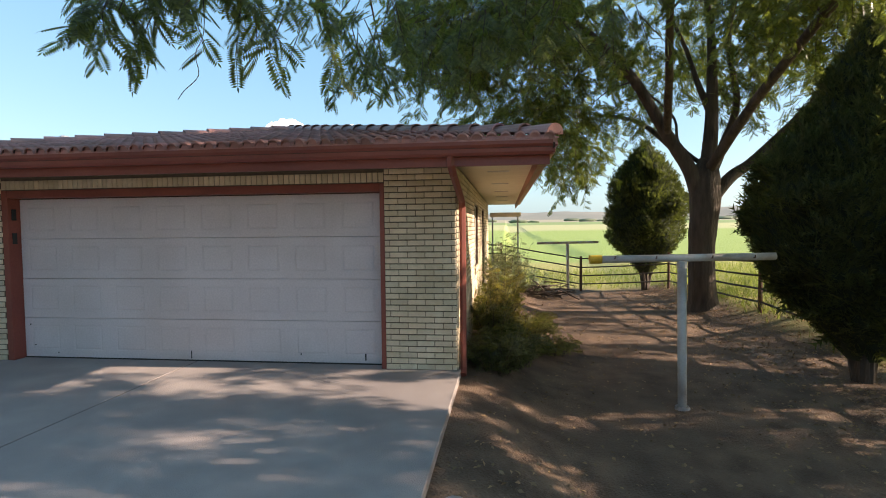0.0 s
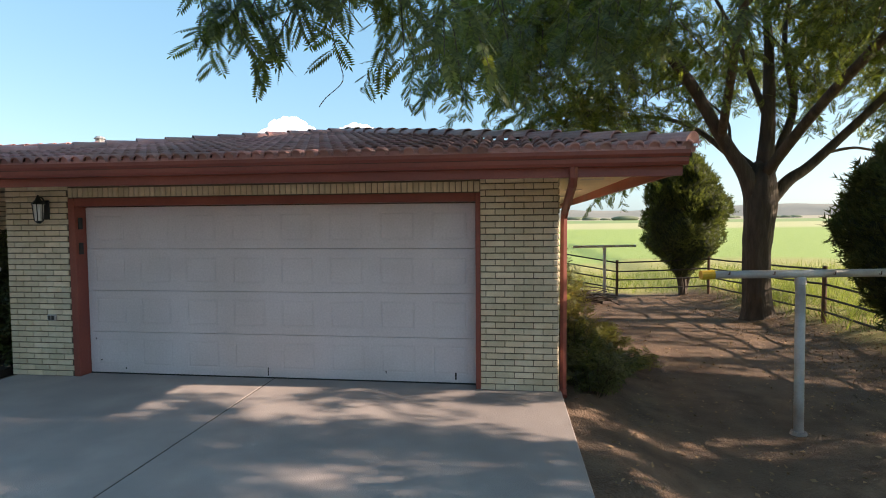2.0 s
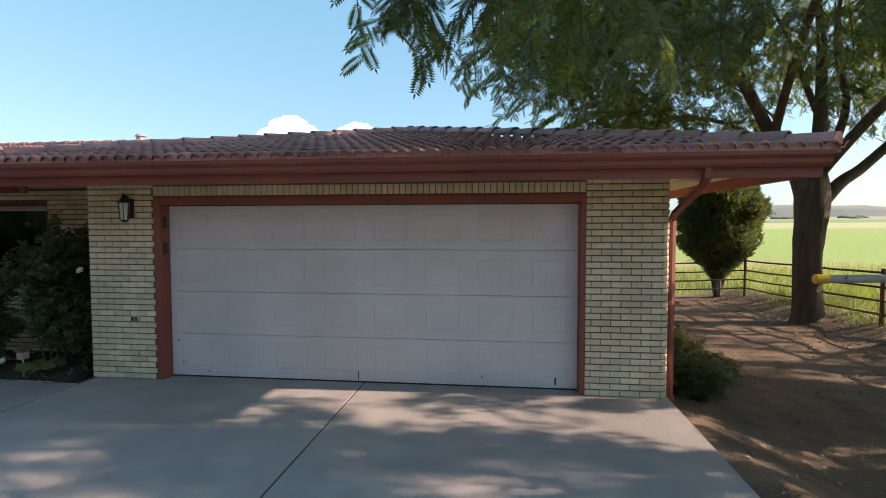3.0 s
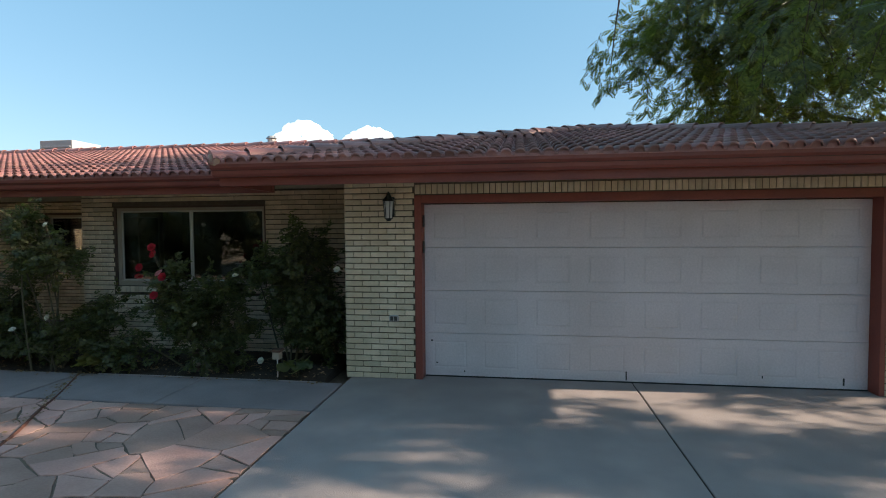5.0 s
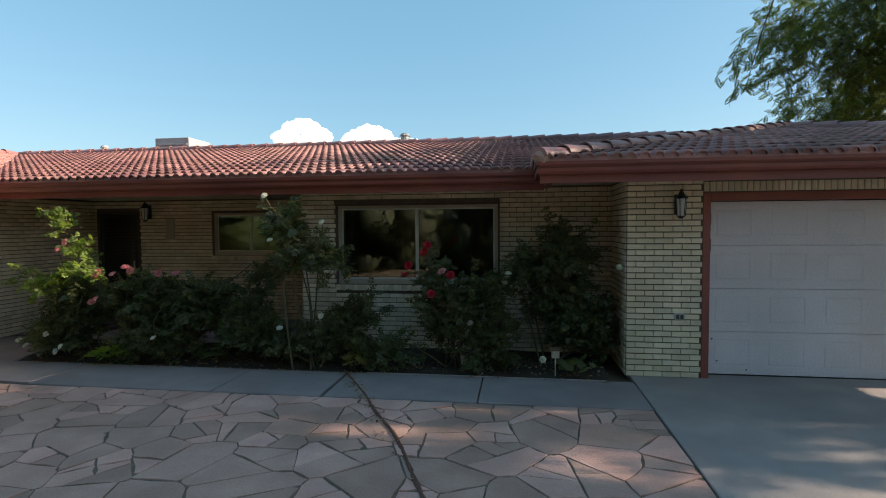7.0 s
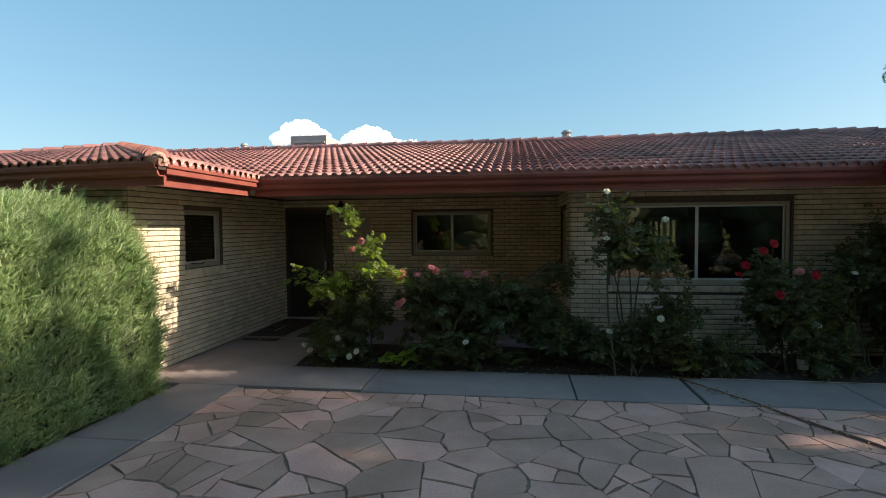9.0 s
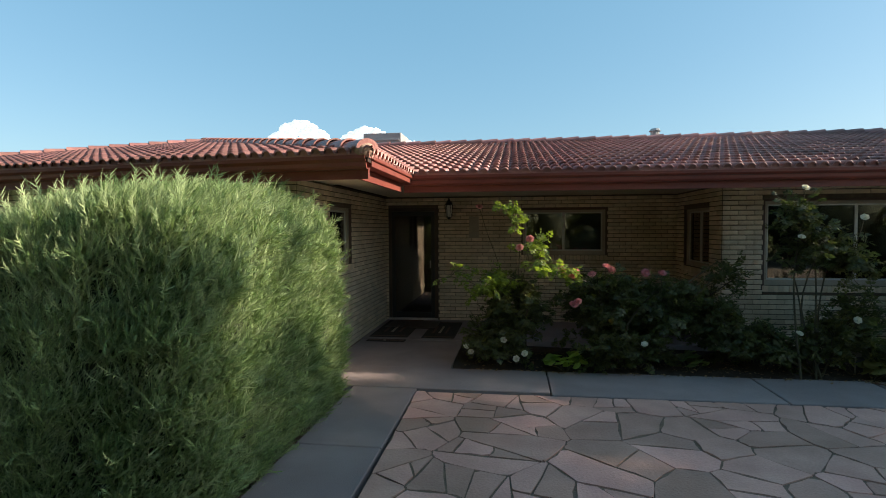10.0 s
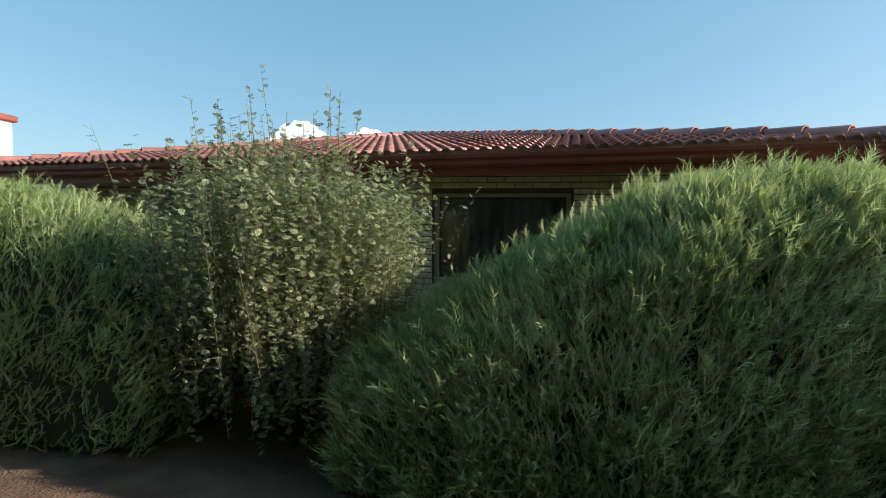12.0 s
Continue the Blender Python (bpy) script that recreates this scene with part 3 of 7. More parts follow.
caps(roof_g, lift(at(GL, GF, 0)), lift(g_ap), first=True)
caps(roof_g, lift(at(GR, GF, 0)), lift(g_ap), first=True)
caps(roof_g, lift(g_ap), lift(g_ba))
caps(roof_m, lift(g_ba), lift(m_r))
caps(roof_m, lift(m_r), lift(m_l))
caps(roof_w, lift(at(WR, WF, 0)), lift(w_ap), first=True)
caps(roof_w, lift(at(WL, WLF, 0)), lift(w_ap), first=True)
caps(roof_w, lift(w_ap), lift(m_l))


def hip_end(owner, p, way):
    """Rounded lump of mortar that closes the low end of a hip."""
    bm = bmesh.new()
    bmesh.ops.create_icosphere(bm, subdivisions=3, radius=1.0)
    for v in bm.verts:
        k = 1 + 0.12 * noise.noise(v.co * 2.3 + Vector(p))
        v.co = Vector((v.co.x * 0.105 * k, v.co.y * 0.105 * k, v.co.z * 0.085 * k))
    bm.transform(Matrix.Translation((p[0] + 0.05 * way[0], p[1] + 0.05 * way[1], p[2] + 0.045)))
    part("hip_end_mortar", bm, M_HIPEND, owner, "pale rounded mortar at the hip's end", True)


hip_end(roof_g, at(GL, GF, 0), (1, 1))
hip_end(roof_w, at(WR, WF, 0), (-1, 1))


def eave_fill(owner, p, q):
    """Mortar bed that closes the tile rolls along an eave from p to q, outside on the right of that way."""
    a, b = Vector((*p, 0)), Vector((*q, 0))
    u = (b - a).normalized()
    base = Matrix((u, Vector((-u.y, u.x, 0)), Vector((0, 0, 1)))).transposed().to_4x4()
    base.translation = a
    ob = part("eave_mortar", box_bm(0.06, -0.024, EAVE - 0.03, (b - a).length - 0.06, 0.09, EAVE + 0.036), M_TILEJ, owner)
    ob.matrix_local = base


eave_fill(roof_g, (GL, GF), (GR, GF))
eave_fill(roof_g, (GR, GF), (GR, MB))
eave_fill(roof_m, (WR, 0), (GL, 0))
eave_fill(roof_w, (WL, WLF), (WR, WF))
eave_fill(roof_w, (WR, WF), (WR, 0))
eave_fill(roof_g, (GL, 0), (GL, GF))

# ---- eaves: fascia, gutter, soffit ----


def eave_run(name, p, q, gutter, label):
    """Fascia along an eave from p to q, outside on the right of that way; with a gutter or a stepped drip board."""
    p, q = Vector((*p, 0)), Vector((*q, 0))
    u = (q - p).normalized()
    out = Vector((u.y, -u.x, 0))
    base = Matrix((u, -out, Vector((0, 0, 1)))).transposed().to_4x4()
    base.translation = p
    L = (q - p).length
    fascia = part(name, box_bm(0.0, 0.11, 2.205, L, 0.145, 2.43), M_RED)
    fascia.matrix_world = base
    tagged(fascia, label, "fascia", kind="structure")
    if gutter:
        bm = bmesh.new()
        prof = [(0.106, 2.29), (0.03, 2.29), (0.01, 2.315), (0.005, 2.35), (-0.025, 2.38), (-0.027, 2.412), (-0.015, 2.412), (-0.012, 2.385), (0.015, 2.352), (0.04, 2.30), (0.106, 2.30)]
        rows = [[bm.verts.new((x, y, z)) for y, z in prof] for x in (-0.02, L + 0.02)]
        for k in range(len(prof)):
            j = (k + 1) % len(prof)
            bm.faces.new((rows[0][k], rows[0][j], rows[1][j], rows[1][k]))
        bm.faces.new(rows[0])
        bm.faces.new(rows[1][::-1])
        bmesh.ops.recalc_face_normals(bm, faces=bm.faces)
        part("gutter", bm, M_RED, fascia, "red-brown metal gutter")
    else:
        part("drip_board", box_bm(-0.01, -0.012, 2.315, L + 0.01, 0.108, 2.374, 0.004), M_RED, fascia)
        part("drip_lip", box_bm(-0.01, -0.036, 2.375, L + 0.01, 0.108, 2.412, 0.006), M_RED, fascia)
    return fascia


eave_run("fascia", (GL + 0.02, GF), (GR - 0.04, GF), True, "red-brown painted fascia over the garage door")
eave_run("fascia", (GR, GF + 0.12), (GR, MB), False, "red-brown painted fascia on the gable side")
eave_run("fascia", (GL, -0.01), (GL, GF + 0.12), False, "red-brown painted fascia return")
eave_run("fascia", (WR - 0.11, 0), (GL + 0.11, 0), True, "long red-brown painted fascia")
eave_run("fascia", (WR, WF + 0.12), (WR, -0.01), False, "sunlit orange-brown painted fascia")
eave_run("fascia", (WL, WLF), (WR - 0.04, WF), True, "red-brown painted fascia above the hedges")


def soffit(x0, y0, x1, y1, label="cream painted soffit boards under the eaves"):
    ob = part("soffit", box_bm(x0, y0, 2.325, x1, y1, 2.345), M_SOFFIT)
    tagged(ob, label, "soffit", kind="structure")
    return ob


soffit(GL + 0.14, GF + 0.14, GR - 0.14, 0.2)
sf = soffit(0.65, 0.204, GR - 0.14, 11.16)
soffit(GL + 0.14, 0.204, -5.6, 1.1)
soffit(-15.3, 0.14, GL + 0.13, 3.1, "dim cream porch ceiling")
bm = bmesh.new()
bm.faces.new([bm.verts.new((x, y, 2.325)) for x, y in ((WL + 0.14, WLF + 0.16), (WR - 0.14, WF + 0.18), (WR - 0.14, -0.95), (-15.6, -0.95), (-15.6, 1.1), (WL + 0.14, 1.1))])
for e in bmesh.ops.extrude_face_region(bm, geom=bm.faces[:])["geom"]:
    if isinstance(e, bmesh.types.BMVert):
        e.co.z += 0.02
bmesh.ops.recalc_face_normals(bm, faces=bm.faces)
tagged(part("soffit", bm, M_SOFFIT), "cream painted soffit boards under the eaves", "soffit", kind="structure")
soffit(-15.5, -0.946, WR - 0.14, 0.13)
for k in range(5):
    part("soffit_vent", box_bm(1.15, 0.7 + 1.9 * k, 2.315, 1.42, 0.82 + 1.9 * k, 2.324, 0.003), M_GALV, sf)

# ---- flagstone court ----


def clip_poly(poly, p, nn):
    out = []
    for a, b in zip(poly, poly[1:] + poly[:1]):
        da, db = (a[0] - p[0]) * nn[0] + (a[1] - p[1]) * nn[1], (b[0] - p[0]) * nn[0] + (b[1] - p[1]) * nn[1]
        if da >= 0:
            out.append(a)
        if (da >= 0) != (db >= 0):
            t = da / (da - db)
            out.append((a[0] + t * (b[0] - a[0]), a[1] + t * (b[1] - a[1])))
    return out


def inset(poly, d):
    out = poly
    for a, b in zip(poly, poly[1:] + poly[:1]):
        ex, ey = b[0] - a[0], b[1] - a[1]
        L = math.hypot(ex, ey)
        if L < 1e-6:
            continue
        nn = (-ey / L, ex / L)
        out = clip_poly(out, (a[0] + nn[0] * d, a[1] + nn[1] * d), nn)
        if len(out) < 3:
            return []
    return out


COURT = [(-14.01, -1.17), (-13.98, -3.4), (-13.98, -7.6), (-5.66, -7.6), (-5.70, -1.17)]
bm = bmesh.new()
vs = [bm.verts.new((x, y, -0.011)) for x, y in COURT]
fc = bm.faces.new(vs)
court = tagged(part("flagstone_court", bm, M_GROUT), "court of irregular pinkish flagstones with sandy joints", "paving", kind="structure")
frng = random.Random(5)


def split_court(poly, depth=0):
    """Breaks a convex outline into angular stones."""
    area = abs(sum(a[0] * b[1] - a[1] * b[0] for a, b in zip(poly, poly[1:] + poly[:1]))) / 2
    if area < 0.07 or (area < 0.27 and frng.random() < 0.55):
        return [poly]
    n = len(poly)
    lens = [math.hypot(poly[(i + 1) % n][0] - poly[i][0], poly[(i + 1) % n][1] - poly[i][1]) for i in range(n)]
    i = lens.index(max(lens))
    a, b = poly[i], poly[(i + 1) % n]
    t = frng.uniform(0.32, 0.68)
    p = (a[0] + t * (b[0] - a[0]), a[1] + t * (b[1] - a[1]))
    ang = math.atan2(b[1] - a[1], b[0] - a[0]) + math.pi / 2 + frng.gauss(0, 0.25)
    nn = (-math.sin(ang), math.cos(ang))
    out = []
    for sgn in (1, -1):
        q = clip_poly(poly, p, (sgn * nn[0], sgn * nn[1]))
        if len(q) >= 3:
            out += split_court(q, depth + 1) if depth < 14 else [q]
    return out


seeds = []
for want, y0, y1, gap in ((105, -3.35, -1.1, 0.2), (150, -7.6, -3.35, 0.3)):
    have = len(seeds)
    while len(seeds) < have + want:
        p = (frng.uniform(-14.0, -5.7), frng.uniform(y0, y1))
        if all((p[0] - q[0]) ** 2 + (1.35 * (p[1] - q[1])) ** 2 > gap ** 2 for q in seeds):
            seeds.append(p)
stones = []
for s_ in seeds:
    cell = COURT[:]
    for o in seeds:
        if o is not s_ and abs(o[0] - s_[0]) < 3 and abs(o[1] - s_[1]) < 3:
            cell = clip_poly(cell, ((s_[0] + o[0]) / 2, (s_[1] + o[1]) / 2), (s_[0] - o[0], s_[1] - o[1]))
            if len(cell) < 3:
                break
    if len(cell) >= 3:
        stones += split_court(cell) if s_[1] > -3.35 else [cell]
for cell in stones:
    if sum(a[0] * b[1] - a[1] * b[0] for a, b in zip(cell, cell[1:] + cell[:1])) < 0:
        cell = cell[::-1]
    cell = inset(cell, frng.uniform(0.0015, 0.008))
    if len(cell) < 3:
        continue
    pts = []
    for a, b in zip(cell, cell[1:] + cell[:1]):
        L = math.hypot(b[0] - a[0], b[1] - a[1])
        cut = min(0.06, L * 0.3) * frng.uniform(0.05, 1.0) ** 3
        for t in (cut / max(L, 1e-4), 0.5, 1 - cut / max(L, 1e-4)):
            w = (0.016 if t == 0.5 else 0.004) * frng.uniform(-1, 0.4)
            nxn, nyn = -(b[1] - a[1]) / max(L, 1e-4), (b[0] - a[0]) / max(L, 1e-4)
            pts.append((a[0] + t * (b[0] - a[0]) - nxn * w, a[1] + t * (b[1] - a[1]) - nyn * w))
    cx, cy = sum(p[0] for p in pts) / len(pts), sum(p[1] for p in pts) / len(pts)
    bm = bmesh.new()
    h = frng.uniform(-0.004, 0.004)
    tx, ty = frng.uniform(-0.006, 0.006), frng.uniform(-0.006, 0.006)
    rows = []
    for k, z in ((1.0, -0.03), (1.0, -0.0055 + h), (0.993, -0.003 + h)):
        rows.append([bm.verts.new(((x - cx) * k, (y - cy) * k, z + tx * (x - cx) + ty * (y - cy))) for x, y in pts])
    for a, b in zip(rows, rows[1:]):
        for i in range(len(pts)):
            j = (i + 1) % len(pts)
            bm.faces.new((a[i], a[j], b[j], b[i]))
    bm.faces.new(rows[-1])
    st = part("flagstone", bm, M_FLAG, court)
    st.location = (cx, cy, 0)

bm = box_bm(-13.74, -0.262, -0.1, -5.95, 0.985, 0.0)
bmesh.ops.subdivide_edges(bm, edges=bm.edges, cuts=14, use_grid_fill=True)
for v in bm.verts:
    if v.co.z > -0.05:
        v.co.z = 0.0 + 0.035 * noise.noise(v.co * 3) + (0.02 if v.co.y > -0.1 else -0.02)
tagged(part("flower_bed", bm, M_SOIL, smooth=True), "dark bare soil of the flower bed", "soil", kind="structure")

# ---- garage door and its surround ----
DX0, DX1, DTOP = -4.815, -0.055, 2.045
jamb = empty("garage_door_frame", -2.45, 0.0, 0.0)
tagged(jamb, "red-brown painted wooden frame round the garage door", "door frame", kind="structure")


def under(ob, parent):
    ob.parent = parent
    ob.matrix_parent_inverse = parent.matrix_basis.inverted()
    return ob


under(part("jamb", box_bm(-4.897, -0.012, 0.0, DX0, 0.20, 2.137, 0.004), M_RED), jamb)
under(part("jamb", box_bm(DX1, -0.012, 0.0, -0.003, 0.20, 2.137, 0.004), M_RED), jamb)
under(part("header", box_bm(DX0 + 0.001, -0.010, DTOP, DX1 - 0.001, 0.20, 2.137, 0.004), M_RED), jamb)
gdoor = empty("garage_door", -2.435, 0.155, 0.0)
tagged(gdoor, "closed white sectional double garage door with embossed panels", "garage door")
SECT = (DTOP - 0.02) / 4
for r in range(4):
    z0, z1 = 0.015 + r * SECT, 0.015 + (r + 1) * SECT - 0.006
    bm = bmesh.new()
    wid = (DX1 - DX0 - 0.008) / 8
    # front face with eight embossed fields
    for k in range(8):
        a, b = DX0 + 0.004 + k * wid, DX0 + 0.004 + (k + 1) * wid
        m = 0.095
        zz0, zz1 = z0 + 0.09, z1 - 0.085
        o = [(a, z0), (b, z0), (b, z1), (a, z1)]
        p = [(a + m, zz0), (b - m, zz0), (b - m, zz1), (a + m, zz1)]
        q = [(a + m + 0.018, zz0 + 0.018), (b - m - 0.018, zz0 + 0.018), (b - m - 0.018, zz1 - 0.018), (a + m + 0.018, zz1 - 0.018)]
        w = [(a + m + 0.034, zz0 + 0.034), (b - m - 0.034, zz0 + 0.034), (b - m - 0.034, zz1 - 0.034), (a + m + 0.034, zz1 - 0.034)]
        ro = [bm.verts.new((x, 0.155, z)) for x, z in o]
        rp = [bm.verts.new((x, 0.155, z)) for x, z in p]
        rq = [bm.verts.new((x, 0.158, z)) for x, z in q]
        rw = [bm.verts.new((x, 0.1545, z)) for x, z in w]
        for i in range(4):
            j = (i + 1) % 4
            bm.faces.new((ro[i], ro[j], rp[j], rp[i]))
            bm.faces.new((rp[i], rp[j], rq[j], rq[i]))
            bm.faces.new((rq[i], rq[j], rw[j], rw[i]))
        bm.faces.new(rw)
    bmesh.ops.remove_doubles(bm, verts=bm.verts, dist=1e-5)
    # rolled edges back to the inside
    for x0_, x1_, za, zb in ((DX0 + 0.004, DX1 - 0.004, z0, z0), (DX0 + 0.004, DX1 - 0.004, z1, z1)):
        va = [bm.verts.new(c) for c in ((x0_, 0.155, za), (x1_, 0.155, za), (x1_, 0.195, zb - (0.004 if za == z0 else -0.004)), (x0_, 0.195, zb - (0.004 if za == z0 else -0.004)))]
        bm.faces.new(va if za == z1 else va[::-1])
    va = [bm.verts.new(c) for c in ((DX0 + 0.004, 0.195, z0), (DX1 - 0.004, 0.195, z0), (DX1 - 0.004, 0.195, z1), (DX0 + 0.004, 0.195, z1))]
    bm.faces.new(va[::-1])
    bmesh.ops.recalc_face_normals(bm, faces=bm.faces)
    under(part("door_section", bm, M_WHITE), gdoor)
under(part("bottom_seal", box_bm(DX0 + 0.004, 0.15, 0.0, DX1 - 0.004, 0.19, 0.016), M_BLACK), gdoor)
for x, z, w, h in ((-2.52, 0.03, 0.012, 0.10), (-0.30, 0.05, 0.018, 0.08), (-4.74, 0.42, 0.02, 0.02), (-4.68, 0.16, 0.022, 0.014), (-4.35, 0.06, 0.015, 0.02), (-1.1, 0.10, 0.012, 0.03)):
    under(part("scuff", box_bm(x, 0.1505, z, x + w, 0.1535, z + h, 0.001), M_BLACK), gdoor, )
for z in (1.47, 1.77):
    b = part("hinge_plate", box_bm(-4.81, 0.03, z, -4.795, 0.09, z + 0.14, 0.004), M_BLACK)
    under(b, jamb)

# ---- windows and the front door ----


def window(name, label, w, h, m, panes=2, frame_mat=M_TAN, deep=0.07, sill=True, curtain=False, sash_mat=M_ALU):
    """Sliding window of width w and height h; local x along the wall from 0, z from 0, -y outwards; m: its pose."""
    root = empty(name)
    root.matrix_world = m
    tagged(root, label, "window", kind="structure")
    fw = 0.075
    for b in ((0.002, 0.004, h - 0.035, w - 0.002, deep - 0.032, h - 0.002), (0.002, 0.004, 0.002, 0.03, deep - 0.032, h - 0.036), (w - 0.03, 0.004, 0.002, w - 0.002, deep - 0.032, h - 0.036)):
        part("reveal_board", box_bm(*b, 0.003), M_TRIM, root, "dark brown reveal board")
    for nm, b in (("window_frame", (0.002, deep - 0.03, 0.002, w - 0.002, deep + 0.05, fw)), ("window_frame", (0.002, deep - 0.03, h - fw, w - 0.002, deep + 0.05, h - 0.002)),
                  ("window_frame", (0.002, deep - 0.03, fw, fw, deep + 0.05, h - fw)), ("window_frame", (w - fw, deep - 0.03, fw, w - 0.002, deep + 0.05, h - fw))):
        part(nm, box_bm(*b, 0.004), frame_mat, root)
    span = (w - 2 * fw) / panes
    for k in range(panes):
        a, b = fw + k * span, fw + (k + 1) * span
        yy_ = deep + (0.012 if k % 2 else 0.0)
        sash = bmesh.new()
        t = 0.022
        for q in ((a, yy_, fw, b, yy_ + 0.02, fw + t), (a, yy_, h - fw - t, b, yy_ + 0.02, h - fw), (a, yy_, fw + t, a + t, yy_ + 0.02, h - fw - t), (b - t, yy_, fw + t, b, yy_ + 0.02, h - fw - t)):
            box_bm(*q, bm=sash)
        s_ob = part("sash", sash, sash_mat, root, "pale aluminium sash" if sash_mat is M_ALU else "dark wooden sash")
        pane = part("pane", box_bm(a + t, yy_ + 0.008, fw + t, b - t, yy_ + 0.012, h - fw - t), M_GLASS, s_ob)
        pane.visible_shadow = False
    # Pale sheet added behind the glass to lighten the dark panes.
    if curtain:
        bm = bmesh.new()
        cols = []
        for i in range(41):
            x = fw + (w - 2 * fw) * i / 40
            yb = deep + 0.065 + 0.018 * math.sin(i * 1.9) + 0.006 * math.sin(i * 0.7)
            cols.append([bm.verts.new((x, yb, z)) for z in (fw, h - fw)])
        for p, q in zip(cols, cols[1:]):
            bm.faces.new((p[0], q[0], q[1], p[1]))
        part("curtain", bm, M_PALESHEET, root, "pale folded sheet that lightens the panes", True)
    if sill:
        n = int(w / 0.066)
        for k in range(n):
            L = w / n
            part("sill_brick", box_bm(k * L + 0.004, -0.035, -0.085, (k + 1) * L - 0.004, deep - 0.035, -0.004, 0.004), M_BRICK, root)
    return root


window("window_1", "wide two-pane sliding window with dark glass and tan frame", 2.395, 1.18, pose(-9.63, 1.0, 0.935))
window("window_2", "small two-pane window beside the front door", 1.52, 0.85, pose(-12.85, 3.0, 1.24))
window("window_3", "small dark window with tan frame in the wing wall", 0.93, 0.85, pose(-15.38, -0.02, 1.22, 0, 0, 90), panes=1)
crank = part("window_crank", tube_bm([(-15.35, 0.07, 1.30), (-15.30, 0.10, 1.29), (-15.29, 0.22, 1.285), (-15.30, 0.30, 1.30)], 0.010, 6), M_BLACK)
tagged(crank, "small black iron crank at the window sill", "window crank")
window("window_4", "two-pane window with tan frame above the hedge", 1.57, 1.06, pose(-18.50, -1.05, 1.02), sash_mat=M_DARKWOOD, curtain=True)
window("window_5", "dark window in the side wall of the porch recess", 1.18, 0.96, pose(-10.15, 2.62, 1.1, 0, 0, -90), panes=2)
window("window_6", "side window of the garage with pale frame", 1.30, 1.15, pose(0.82, 3.22, 0.9, 0, 0, 90), frame_mat=M_ALU)
window("window_7", "tall side window with pale frame", 1.0, 1.9, pose(0.82, 6.22, 0.15, 0, 0, 90), frame_mat=M_ALU, sill=False)
window("window_8", "bright window at the back of the house", 1.0, 0.95, pose(-5.9, 10.4, 1.05, 0, 0, 180), sill=False)
for k in range(5):
    bl = part("blind_slat", box_bm(-6.82 + 0.17 * k, 10.0, 1.1, -6.74 + 0.17 * k, 10.012, 2.0, 0.002), M_SOFFIT)
    tagged(bl, "narrow vertical blind slat at the back window", "blind", "vertical blinds")

door = empty("front_door", -14.85, 3.06, 0.03)
tagged(door, "dark brown wooden front door in a deep porch", "door")
under(part("door_leaf", box_bm(-15.27, 3.06, 0.04, -14.45, 3.10, 2.05, 0.003), M_DARKWOOD), door)
for r in range(3):
    for c in range(2):
        under(part("door_panel", box_bm(-15.19 + 0.36 * c, 3.045, 0.18 + 0.62 * r, -14.89 + 0.36 * c, 3.062, 0.70 + 0.62 * r, 0.012), M_DARKWOOD), door)
for b in ((-15.328, 2.99, 0.021, -15.272, 3.12, 2.118), (-14.448, 2.99, 0.021, -14.385, 3.12, 2.118), (-15.271, 2.99, 2.055, -14.449, 3.12, 2.118)):
    under(part("door_casing", box_bm(*b, 0.004), M_DARKWOOD), door)
pane_ = under(part("storm_glass", box_bm(-15.20, 3.012, 0.16, -14.52, 3.018, 1.97), M_GLASS, None, "full glass of the storm door"), door)
pane_.visible_shadow = False
for b in ((-15.27, 3.0, 0.052, -15.201, 3.03, 2.05), (-14.519, 3.0, 0.052, -14.45, 3.03, 2.05), (-15.2, 3.0, 0.052, -14.52, 3.03, 0.158), (-15.2, 3.0, 1.972, -14.52, 3.03, 2.05)):
    under(part("storm_frame", box_bm(*b, 0.003), M_BLACK), door)
under(part("door_handle", tube_bm([(-14.53, 3.05, 1.0), (-14.53, 2.99, 1.0), (-14.53, 2.985, 1.12), (-14.53, 3.05, 1.12)], 0.012), M_GALV), door)
under(part("threshold", box_bm(-15.32, 2.93, 0.021, -14.39, 3.06, 0.05, 0.005), M_GALV), door)
mat_ = part("door_mat", box_bm(-15.2, 2.1, 0.021, -14.3, 2.75, 0.036, 0.005), M_DARKWOOD)
tagged(mat_, "dark brown flat panel at the front door", "doormat")


